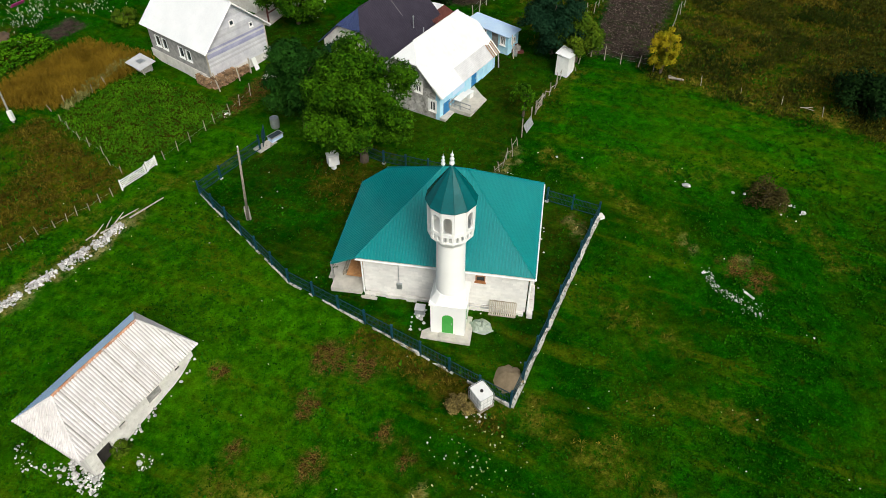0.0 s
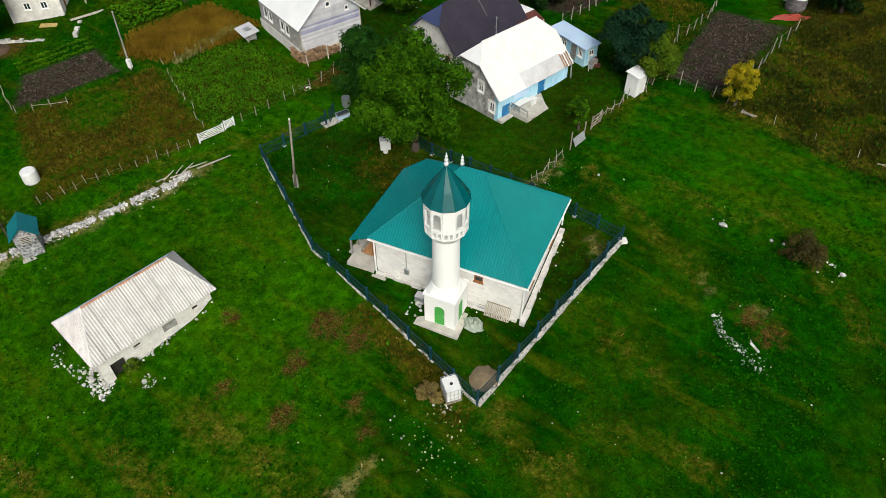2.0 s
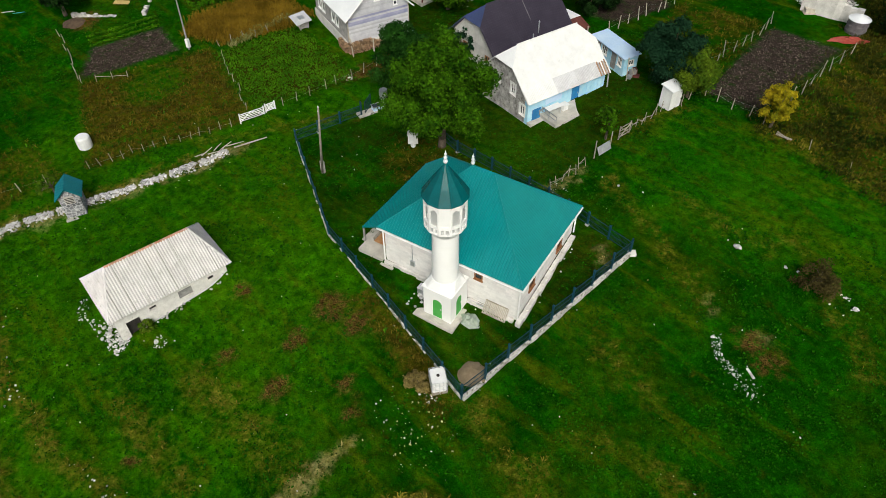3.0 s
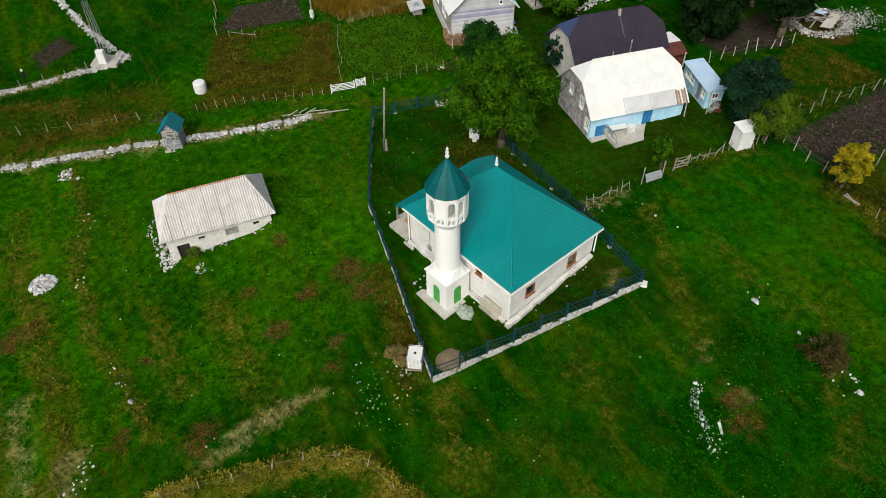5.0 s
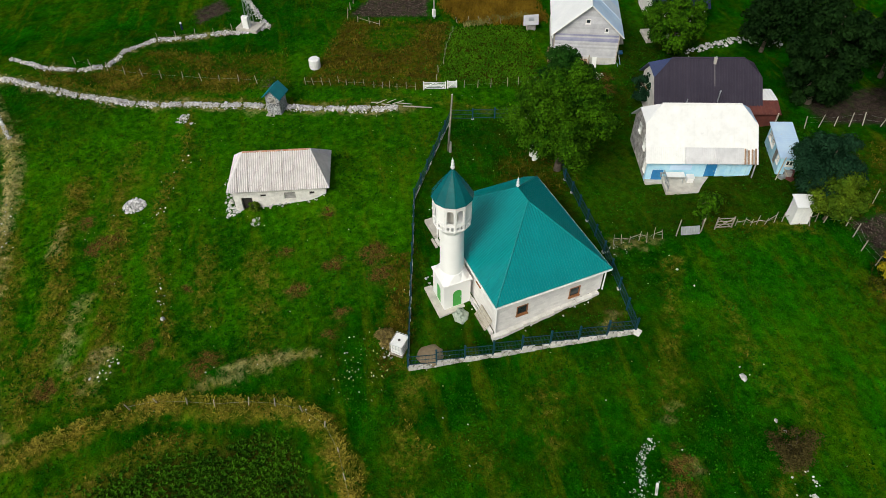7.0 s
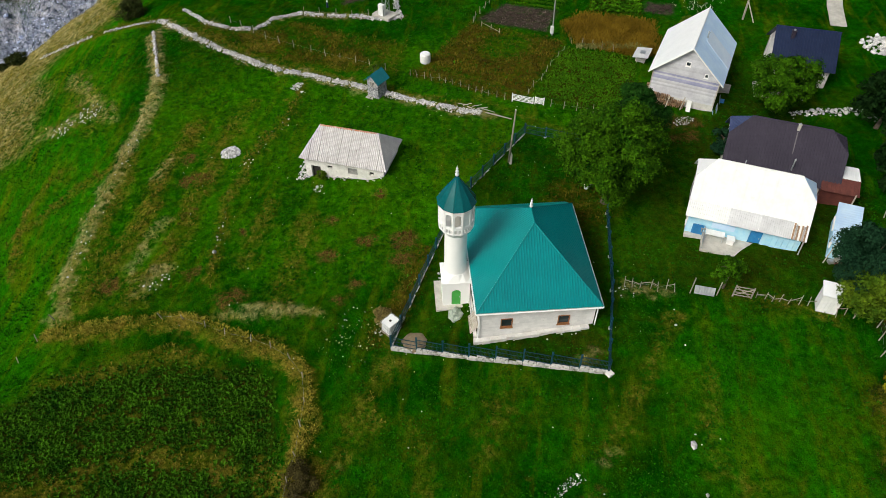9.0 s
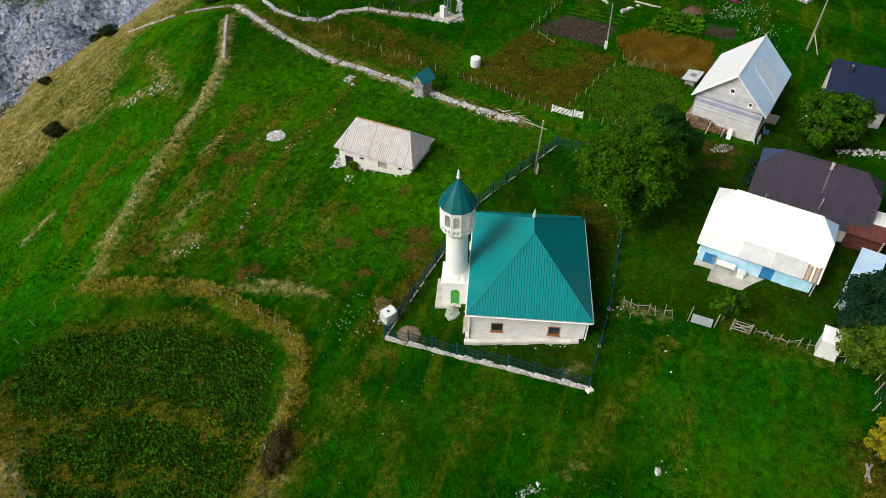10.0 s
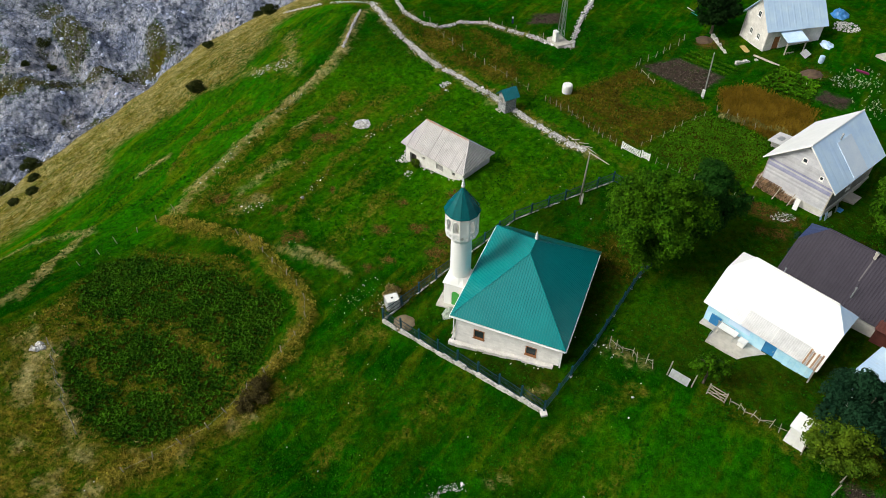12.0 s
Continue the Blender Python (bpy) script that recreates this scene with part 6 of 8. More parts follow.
def barn():
    yaw, base = 62.0, -2.0
    b = thing("barn", "low whitewashed stone barn with pale corrugated hip roof", "barn", pose(-18.7, 23.15, base, 0, 0, yaw))
    L, W, eave = 4.0, 2.25, 2.4
    xs, ys = Vector((1, 0, 0)), Vector((0, 1, 0))
    part("wall", Geo().wall((-L, -W, -0.7), xs, -ys, 2 * L, eave + 0.7, 0.45, [(0.6, 0.6, 0.95, 1.5), (2.3, 2.05, 0.5, 0.35), (4.35, 1.75, 1.0, 0.75), (6.55, 2.05, 0.45, 0.4)]), WHITEWASH, b, "patchy whitewashed front wall")
    part("wall", Geo().wall((L, -W + 0.45, -0.7), ys, xs, 2 * W - 0.9, eave + 0.7, 0.45), WHITEWASH, b)
    part("wall", Geo().wall((L, W, -0.7), -xs, ys, 2 * L, eave + 0.7, 0.45), WHITEWASH, b)
    part("wall", Geo().wall((-L, W - 0.45, -0.7), -ys, -xs, 2 * W - 0.9, eave + 0.7, 0.45), WHITEWASH, b)
    # near-black panels set into the openings stand for the shade inside
    part("door", Geo().box(-L + 0.62, -L + 1.53, -W + 0.25, -W + 0.31, -0.1, 1.4), DARK, b, "dark panel for the shade inside a low doorway")
    hatch = part("hatch_door", Geo().box(-L + 4.36, -L + 5.34, -W + 0.1, -W + 0.16, 1.06, 1.79), GREY_BOARD, b, "grey board loft hatch")
    for x in (0.55, 5.0):
        part("batten", Geo().box(-L + 4.4, -L + 5.3, -W + 0.06, -W + 0.1, 1.15 + x * 0.09, 1.22 + x * 0.09), GREY_BOARD, hatch)
    for a in (2.3, 6.55):
        part("window", Geo().box(-L + a, -L + a + 0.48, -W + 0.2, -W + 0.25, 1.3, 1.75), DARK, b, "dark panel for the shade in a small unglazed opening")
    ex, ey, ez, rx, rz = 4.35, 2.6, 2.34, 2.9, 4.62
    C, D, F, K, A, B = (-ex, -ey, ez), (ex, -ey, ez), (ex, ey, ez), (-ex, ey, ez), (-rx, 0, rz), (rx, 0, rz)
    for poly, m, lab in (([C, D, B, A], FIBRE_LONG, "front slope of pale corrugated sheet"), ([D, F, B], FIBRE_END, "hip end"), ([F, K, A, B], TIN_BLUE, "back slope of blue-grey sheet"), ([K, C, A], FIBRE_END, "hip end")):
        part("roof_slope", Geo().ribs(poly, 0.185, 0.105, 0.075), m, b, lab)
    slope = (rz - ez) / ey
    for i in range(8):
        x = -ex + 0.9 + i * 0.97
        reach = min(1.0, (ex - abs(x)) / (ex - rx))
        for y0, y1 in ((-ey - 0.03, -ey + 0.52 * ey * reach), (-ey + 0.54 * ey * reach, -ey + 0.99 * ey * reach)):
            shift = 0.03 * math.sin(7.0 * i + y0)
            za, zb = (ez + slope * (v + ey) + 0.085 for v in (y0, y1))
            poly = [(x + shift, y0, za), (x + shift + 0.05, y0, za), (x + shift + 0.05, y1, zb), (x + shift, y1, zb)]
            part("sheet_lap", Geo().slab(poly, 0.02), LAP, b, "dark lap strip between two sheets")
    for p, q in ((A, C), (A, K), (B, D), (B, F)):
        part("hip_cap", Geo().tube(Vector(p) + Vector((0, 0, 0.02)), Vector(q) + Vector((0, 0, 0.02)), 0.07, n=5), FIBRE, b)
    n = 17
    for i in range(n):
        x0 = -rx + 2 * rx * i / n
        part("ridge_tile", Geo().tube((x0, 0, rz + 0.01), (x0 + 2 * rx / n + 0.03, 0, rz + 0.02), 0.095, 0.08, n=7), TILE, b, "orange clay ridge tile")
    r = random.Random(12)
    for i in range(46):
        if i < 26:
            x, y = -L - r.uniform(0.0, 1.1), -W + r.uniform(-0.9, 1.9)
        else:
            x, y = r.uniform(-L + 1.6, L), -W - r.uniform(0.05, 0.5)
        wx = -18.6 + x * math.cos(radians(yaw)) - y * math.sin(radians(yaw))
        wy = 23.25 + x * math.sin(radians(yaw)) + y * math.cos(radians(yaw))
        z = T(wx, wy) - base + (0.25 if i < 14 else 0.08)
        part("fallen_stone", ROCK_MESHES[i % 8], ROCK_ONE, b, m=stone_at(x, y, z, r.uniform(0.15, 0.36) if i < 26 else r.uniform(0.08, 0.22), r))


barn()


# ---- hut on the stone wall ----
def hut():
    x, y = -31.0, 27.7
    t = thing("stone_kiosk", "narrow stone kiosk with a steep teal gable roof", "hut", pose(x, y, -2.15, 0, 0, 42))
    part("body", Geo().box(-0.75, 0.75, -0.75, 0.75, -0.5, 2.3), KIOSK_STONE, t, "grey rubble stone body")
    part("front_gable", Geo().prism([(-0.75, -0.75, 2.3), (0.75, -0.75, 2.3), (0, -0.75, 2.92)], (0, 0.15, 0)), KIOSK_STONE, t)
    part("back_gable", Geo().prism([(-0.75, 0.6, 2.3), (0.75, 0.6, 2.3), (0, 0.6, 2.92)], (0, 0.15, 0)), KIOSK_STONE, t)
    w = part("grille", Geo().box(-0.35, 0.35, -0.8, -0.75, 1.5, 2.2), CONCRETE, t, "pale grilled opening")
    for i in range(4):
        part("slat", Geo().box(-0.3, 0.3, -0.83, -0.8, 1.58 + i * 0.15, 1.63 + i * 0.15), DARK, w)
    for s in (-1, 1):
        poly = [(s * 1.02, -1.0, 2.14), (s * 1.02, 1.08, 2.14), (0, 1.08, 3.12), (0, -1.0, 3.12)]
        part("roof_slope", Geo().ribs(poly, 0.22, 0.08, 0.025), KIOSK_SHEET, t)
    part("step", Geo().box(-0.85, 0.85, -1.1, -0.75, -0.5, 0.12), CONCRETE, t)


hut()


# ---- outhouse, blue shed ----
def outhouse():
    t = thing("outhouse", "white boarded outhouse with a flat sheet lid", "outhouse", pose(10.75, 54.2, 1.95, 0, 0, 57))
    part("body", Geo().box(-0.65, 0.65, -0.55, 0.55, -0.3, 1.95), PLASTIC_WHITE, t, "white painted plank walls")
    for i in range(6):
        part("plank", Geo().box(-0.66 + i * 0.225, -0.46 + i * 0.225, -0.575, -0.55, -0.1, 1.9), PLASTIC_WHITE, t)
    part("roof", Geo().slab([(-0.78, -0.72, 2.02), (0.78, -0.72, 2.02), (0.78, 0.68, 2.2), (-0.78, 0.68, 2.2)], 0.06), TIN_WHITE, t, "white sheet roof")
    part("prop", Geo().tube((0.75, -0.9, -0.1), (0.6, -0.57, 1.0), 0.035, n=5), OLD_WOOD, t)


outhouse()


def blue_shed():
    t = thing("blue_shed", "pale blue shed with a row of windows and pale sheet roof", "shed", pose(4.75, 59.75, 1.75, 0, 0, -41.5))
    L, W = 2.4, 0.75
    xs, ys = Vector((1, 0, 0)), Vector((0, 1, 0))
    op = [(0.5, 1.05, 0.8, 0.85), (1.5, 1.05, 0.8, 0.85), (2.9, 0.3, 0.75, 1.6), (3.9, 1.05, 0.6, 0.85)]
    part("wall", Geo().wall((-L, -W, -0.4), xs, -ys, 2 * L, 2.35, 0.12, [(a, b + 0.3, c, d) for a, b, c, d in op]), BLUE_WALL, t, "pale blue board wall")
    part("wall", Geo().wall((L, -W + 0.12, -0.4), ys, xs, 2 * W - 0.24, 2.35, 0.12, [(0.35, 1.5, 0.6, 0.55)]), BLUE_WALL, t)
    part("wall", Geo().wall((L, W, -0.4), -xs, ys, 2 * L, 2.35, 0.12), BLUE_WALL, t)
    part("wall", Geo().wall((-L, W - 0.12, -0.4), -ys, -xs, 2 * W - 0.24, 2.35, 0.12), GREY_BOARD, t, "grey board end wall")
    for a, b, c, d in op:
        if d < 1.2:
            window(t, (-L + a + c / 2, -W, b - 0.1 + d / 2), xs, -ys, c, d, WHITE, depth=0.08, bars=2)
        else:
            part("door", Geo().box(-L + a, -L + a + c, -W + 0.04, -W + 0.08, b - 0.1, b + d - 0.1), GREY_BOARD, t)
    window(t, (L, -W + 0.12 + 0.65, 1.375), ys, xs, 0.6, 0.55, WHITE, depth=0.08)
    poly = [(-L - 0.15, -W - 0.2, 1.98), (L + 0.2, -W - 0.2, 1.98), (L + 0.2, W + 0.15, 2.15), (-L - 0.15, W + 0.15, 2.15)]
    part("roof", Geo().ribs(poly, 0.3, 0.1, 0.012), TIN_BLUE, t, "pale blue-grey sheet roof")
    part("prop", Geo().tube((L + 0.9, -0.9, -0.3), (L + 0.2, -0.5, 2.1), 0.045, n=6).tube((L + 0.3, 0.6, -0.3), (L + 0.95, -0.6, 1.5), 0.04, n=6), PALE_WOOD, t)
    c = thing("clutter_heap", "heap of maroon crates and scrap at the shed end", "clutter", pose(6.9, 57.95, 1.8, 0, 0, -41))
    for i, (x, y, z, m) in enumerate(((-0.3, 0, 0.25, MAROON), (0.3, 0.2, 0.2, MAROON), (0.0, 0.0, 0.6, GREY_BOARD), (0.1, -0.35, 0.18, METAL), (-0.2, 0.35, 0.55, MAROON))):
        part("crate", Geo().box(-0.28, 0.28, -0.2, 0.2, -0.2, 0.2, Matrix.Translation((x, y, z)) @ Matrix.Rotation(i * 0.7, 4, "Z")), m, c)


blue_shed()


# ---- farther houses ----
def far_houses():
    # stone house with a pale blue roof and lean-to porch; ridge runs towards the north-west
    op = {"right": [(1.3, 1.1, 0.7, 0.8), (3.0, 1.1, 0.7, 0.8)], "back": [(1.2, 0.2, 0.9, 1.9), (3.6, 1.0, 0.8, 0.9)]}
    h = gable_house("far_stone_house", "pale rendered stone house with a pale blue sheet roof", (-53.8, 60.6), -64.0, -0.5, 8.0, 5.4, 3.3, 6.2, 0, 0, 0.4, (WHITEWASH, WHITEWASH, WHITEWASH, WHITEWASH), (TIN_BLUE, TIN_BLUE), 0.9, op)
    fit_windows(h, 8.0, 5.4, op, WHITE, door_mat=BROWN_WOOD)
    window(h, (4.0, 0.0, 4.1), (0, 1, 0), (1, 0, 0), 0.7, 0.8, WHITE, depth=0.04)
    poly = [(-0.6, 2.6, 2.9), (2.4, 2.6, 2.9), (2.4, 4.9, 2.35), (-0.6, 4.9, 2.35)]
    part("porch_roof", Geo().ribs(poly, 0.3, 0.1, 0.03), TIN_BLUE, h, "pale blue porch roof")
    for x in (-0.4, 2.2):
        part("porch_post", Geo().box(x - 0.06, x + 0.06, 4.65, 4.77, -0.3, 2.35), PALE_WOOD, h)
    rail = part("porch_rail", Geo().box(0.9, 2.2, 4.68, 4.74, 0.8, 0.88).box(0.9, 2.2, 4.68, 4.74, 0.4, 0.46), PALE_WOOD, h)
    for i in range(6):
        part("baluster", Geo().box(0.95 + i * 0.23, 1.0 + i * 0.23, 4.69, 4.73, 0, 0.8), PALE_WOOD, rail)
    part("terrace", Geo().box(-3.6, 3.2, 2.7, 5.3, -0.8, 0.0), CONCRETE, h, "grey slab terrace")
    # white house with a wooden balcony
    op = {"left": [(1.2, 1.0, 0.8, 1.0), (2.6, 1.0, 0.8, 1.0)], "front": [(1.0, 1.0, 0.8, 1.0)]}
    h = gable_house("balcony_house", "white rendered house with brown shutters and balcony", (-47.3, 78.3), 33.0, 1.2, 7.0, 6.4, 3.6, 6.6, 0, 0, 0.5, (WHITE, WHITE, WHITE, WHITE), (TIN_BLUE, TIN_BLUE), 0.9, {})
    for x in (-1.4, 0.3):
        part("shutter", Geo().box(-3.54, -3.5, x, x + 0.75, 1.0, 2.1), BROWN_WOOD, h, "brown wooden shutter")
    for x in (-1.4, 0.3):
        part("shutter", Geo().box(-3.54, -3.5, x, x + 0.75, 3.6, 4.7), BROWN_WOOD, h, "brown wooden shutter")
    bal = part("balcony", Geo().box(-4.5, -3.5, -1.9, 1.6, 2.75, 2.9), BROWN_WOOD, h, "brown wooden balcony")
    for i in range(15):
        part("baluster", Geo().box(-4.5, -4.46, -1.88 + i * 0.24, -1.78 + i * 0.24, 2.9, 3.6), BROWN_WOOD, bal)
    part("rail", Geo().box(-4.52, -4.44, -1.9, 1.6, 3.6, 3.68), BROWN_WOOD, bal)
    part("terrace", Geo().box(-5.2, 3.9, -5.0, -3.2, -0.8, 0.1).box(-5.2, -3.5, -3.2, 3.4, -0.8, 0.1), CONCRETE, h, "pale concrete terrace round the house")
    part("stone_base", Geo().box(-3.62, 3.62, -3.32, 3.32, -0.8, 0.6), RUBBLE, h)
    # navy-roofed house behind the grey house
    h = gable_house("navy_roofed_house", "low house with a dark navy ribbed sheet roof", (-20.2, 72.0), 62.0, 0.9, 5.6, 6.0, 2.5, 5.0, 0, 0, 0.4, (WHITEWASH, GREY_BOARD, GREY_BOARD, WHITEWASH), (NAVY_SHEET, NAVY_SHEET), 0.28, {"front": [(2.0, 0.1, 0.9, 1.9)]})
    fit_windows(h, 5.6, 6.0, {"front": [(2.0, 0.1, 0.9, 1.9)]}, door_mat=BROWN_WOOD)
    part("terrace", Geo().box(-4.2, 1.0, -5.6, -3.0, -0.8, 0.05), CONCRETE, h, "pale concrete terrace")
    for x in (-3.9, -1.6, 0.7):
        part("terrace_post", Geo().box(x - 0.06, x + 0.06, -5.4, -5.28, 0.05, 2.1), MAROON, h, "maroon terrace post")
    part("terrace_rail", Geo().box(-3.9, -1.6, -5.38, -5.3, 0.85, 0.95), MAROON, h)
    c = part("chimney", Geo().box(-1.65, -1.3, -0.95, -0.6, 3.8, 5.1).box(-1.7, -1.25, -1.0, -0.55, 5.1, 5.18), BROWN_SHEET, h, "dark square chimney")
    part("pot", Geo().lathe([(0.12, 5.18), (0.1, 5.32)], 8, (-1.47, -0.78, 0)), METAL, c)


far_houses()


# ---- poles ----
def poles():
    g = ground_pose(-13.91, 37.71)
    p = thing("telegraph_pole", "weathered wooden telegraph pole on a concrete stub", "pole", g)
    part("mast", Geo().tube((0, 0, 0.2), (0.5, 0.07, 6.5), 0.11, 0.065, n=10), OLD_WOOD, p, smooth=True)
    part("stub", Geo().box(-0.16, 0.16, 0.06, 0.26, -0.4, 1.2), CONCRETE, p, "concrete stub strapped to the foot")
    for x, z in ((0.43, 6.1), (0.5, 6.5)):
        part("insulator", Geo().lathe([(0.03, 0), (0.05, 0.04), (0.04, 0.1), (0.02, 0.13)], 8, (x, 0.06, z)), WHITE, p)
    g = ground_pose(-36.7, 50.4)
    p = thing("telegraph_pole", "grey telegraph pole beside a ploughed plot", "pole", g)
    part("mast", Geo().tube((0, 0, -0.2), (0.55, -0.4, 6.2), 0.09, 0.065, n=8), GREY_BOARD, p)
    part("meter_cabinet", Geo().box(0.05, 0.4, -0.35, -0.05, 0.4, 1.3), PLASTIC_WHITE, p, "white meter cabinet")
    part("insulator", Geo().lathe([(0.03, 0), (0.05, 0.05), (0.02, 0.13)], 8, (0.55, -0.4, 6.15)), WHITE, p)
    p = thing("telegraph_pole", "pale stripped timber pole near the far gardens", "pole", ground_pose(-31.6, 72.6))
    part("mast", Geo().tube((0, 0, -0.2), (-0.4, 0.3, 6.0), 0.13, 0.09, n=8), OLD_WOOD, p)
    part("stay", Geo().tube((1.2, 0.8, -0.1), (-0.1, 0.1, 2.2), 0.06, n=6), PALE_WOOD, p)
    # mast on its walled platform
    x, y = -49.8, 31.9
    p = thing("lattice_mast", "steel lattice mast with a white cabinet on a concrete platform", "mast", ground_pose(x, y, 40))
    part("platform", Geo().box(-1.3, 1.5, -1.1, 1.0, -0.5, 0.45), CONCRETE, p)
    part("cabinet", Geo().box(-0.4, 0.4, -0.85, -0.35, 0.45, 1.9), PLASTIC_WHITE, p, "white metal cabinet")
    for sx in (-1, 1):
        for sy in (-1, 1):
            part("leg", Geo().tube((sx * 0.35, 0.25 + sy * 0.35, 0.45), (sx * 0.2, 0.25 + sy * 0.2, 7.0), 0.035, n=5), METAL, p)
    for k in range(8):
        z, z2 = 0.5 + k * 0.8, 1.3 + k * 0.8
        s, s2 = 0.35 - 0.15 * (z / 7), 0.35 - 0.15 * (z2 / 7)
        for a in range(4):
            c1 = [(-1, -1), (1, -1), (1, 1), (-1, 1)][a]
            c2 = [(1, -1), (1, 1), (-1, 1), (-1, -1)][a]
            part("brace", Geo().tube((c1[0] * s, 0.25 + c1[1] * s, z), (c2[0] * s2, 0.25 + c2[1] * s2, z2), 0.018, n=4), METAL, p)


poles()


# ---- post fences, gates ----
def post_fence(name, label, pts, gap, tall, seed, wires=2, rail=False, lean=0.12, mat_post=OLD_WOOD, thick=0.05):
    f = thing(name, label, "fence", pose(0, 0, 0), group="wooden post fences")
    r = random.Random(seed)
    tops = []
    for x, y, dx, dy in along(pts, gap):
        x, y = x + r.uniform(-0.15, 0.15), y + r.uniform(-0.15, 0.15)
        z, h = T(x, y), tall * r.uniform(0.75, 1.15)
        q = Vector((x + r.uniform(-lean, lean) * h, y + r.uniform(-lean, lean) * h, z + h))
        part("post", Geo().tube((x, y, z - 0.3), q, thick, thick * 0.75, n=6), mat_post, f)
        tops.append((Vector((x, y, z)), q))
    for (a, b), (c, d) in zip(tops, tops[1:]):
        for k in range(wires):
            u = 0.45 + 0.4 * k
            part("wire", Geo().tube(a.lerp(b, u), c.lerp(d, u), 0.005, n=3), METAL, f)
        if rail and r.random() < 0.75:
            u, v = r.uniform(0.3, 0.85), r.uniform(0.3, 0.85)
            part("rail", Geo().tube(a.lerp(b, u), c.lerp(d, v), 0.028, n=5), OLD_WOOD, f)
    return f


post_fence("garden_fence", "grey wooden posts with wire along the garden lane", [(-33.4, 31.9), (-31.2, 35.0), (-27.5, 38.0), (-24.6, 41.0)], 0.95, 0.85, 1, 1, False, 0.2, thick=0.038)
post_fence("garden_fence", "pale wooden posts with wire beside the potato plot", [(-22.2, 44.8), (-20.2, 48.0), (-18.4, 50.9), (-16.8, 54.0)], 1.5, 1.1, 2, 1, thick=0.045)
post_fence("garden_fence", "short grey posts between weedy plot and potato plot", [(-25.0, 43.4), (-26.8, 45.2), (-29.8, 47.7), (-33.5, 51.0)], 1.7, 0.8, 3, 1, thick=0.04)
post_fence("garden_fence", "crooked grey posts round the ploughed plot", [(-52.6, 48.8), (-49.5, 46.4), (-44.9, 43.0)], 1.6, 1.0, 4, 1)
post_fence("garden_fence", "grey posts with a rail along the weedy plot", [(-44.2, 42.4), (-41.3, 44.3), (-38.8, 45.4)], 1.6, 0.8, 5, 0, True)
post_fence("garden_fence", "broken grey pickets by the hay plot", [(-34.0, 51.8), (-31.8, 54.0), (-29.8, 56.4)], 1.3, 0.8, 6, 0, False, 0.3)
post_fence("paddock_fence", "leaning grey stakes with rails along the house yard", [(4.3, 41.6), (5.2, 43.3), (6.1, 44.9)], 0.62, 1.0, 7, 1, True, 0.25, thick=0.035)
post_fence("paddock_fence", "uneven wooden stakes between yard and meadow", [(8.5, 50.0), (9.2, 51.2), (9.8, 52.3), (11.0, 54.4), (12.0, 55.3)], 0.6, 1.0, 8, 1, True, 0.25, thick=0.035)
post_fence("field_fence", "grey wooden posts along the ploughed field", [(12.2, 55.6), (13.6, 56.5), (16.2, 54.8), (17.9, 54.2), (19.4, 53.0)], 1.45, 1.3, 9, 2, False, 0.15)
post_fence("field_fence", "tall grey posts on the field's western side", [(13.0, 60.4), (14.4, 63.6), (16.0, 66.9), (18.0, 71.8)], 1.5, 1.4, 10, 2, False, 0.15)
post_fence("field_fence", "tall grey posts on the field's eastern side", [(20.2, 57.6), (21.3, 60.0), (23.0, 63.6), (25.2, 68.2)], 1.8, 1.4, 11, 2, False, 0.15)
post_fence("field_fence", "pale posts before the far ploughed bed", [(3.2, 65.2), (4.4, 67.2), (6.0, 69.5), (8.4, 72.8)], 1.3, 1.3, 12, 2, False, 0.15, PALE_WOOD)
post_fence("field_fence", "thin grey stakes round the potato field", FIELD_EDGE[2:], 2.1, 0.9, 13, 1, False, 0.25)
post_fence("field_fence", "thin stakes on the bank above the slope", [(-8.0, -4.6), (-3.6, -7.8), (2.5, -9.5)], 2.2, 0.9, 14, 0, False, 0.25)
post_fence("field_fence", "old stakes across the dry grass", [(11.9, -4.9), (15.0, -2.0), (20.2, 3.7)], 1.2, 0.9, 15, 2, False, 0.2)
post_fence("lane_fence", "thin stakes above the stone wall", [(-52.5, 12.0), (-46.5, 17.0), (-41.0, 24.0), (-36.0, 29.6)], 2.2, 1.0, 16, 1, False, 0.15)
post_fence("east_fence", "old posts along the rough meadow's edge", [(22.0, 51.6), (24.6, 50.6), (28.5, 48.8), (33.0, 46.0)], 3.2, 0.8, 17, 0, False, 0.3, thick=0.03)
post_fence("far_fence", "stakes on the wall beside the mast", [(-53.0, 21.5), (-51.7, 25.2), (-50.4, 28.6), (-47.6, 34.6)], 2.2, 1.1, 18, 1, False, 0.1)


def gate(name, label, ax, ay, bx, by, tall, bars, braces, material):
    long = math.hypot(bx - ax, by - ay)
    t = thing(name, label, "gate", pose(ax, ay, T((ax + bx) / 2, (ay + by) / 2), 0, 0, math.degrees(math.atan2(by - ay, bx - ax))))
    for x in (0.03, long - 0.03):
        part("stile", Geo().box(x - 0.05, x + 0.05, -0.03, 0.03, -0.1, tall + 0.1), material, t)
    for i in range(bars):
        z = 0.15 + (tall - 0.2) * i / (bars - 1)
        part("bar", Geo().box(0, long, -0.02, 0.02, z - 0.032, z + 0.032), material, t)
    for a, b in braces:
        part("brace", Geo().tube((long * a, -0.04, 0.1), (long * b, -0.04, tall), 0.045, n=4), material, t)
    return t


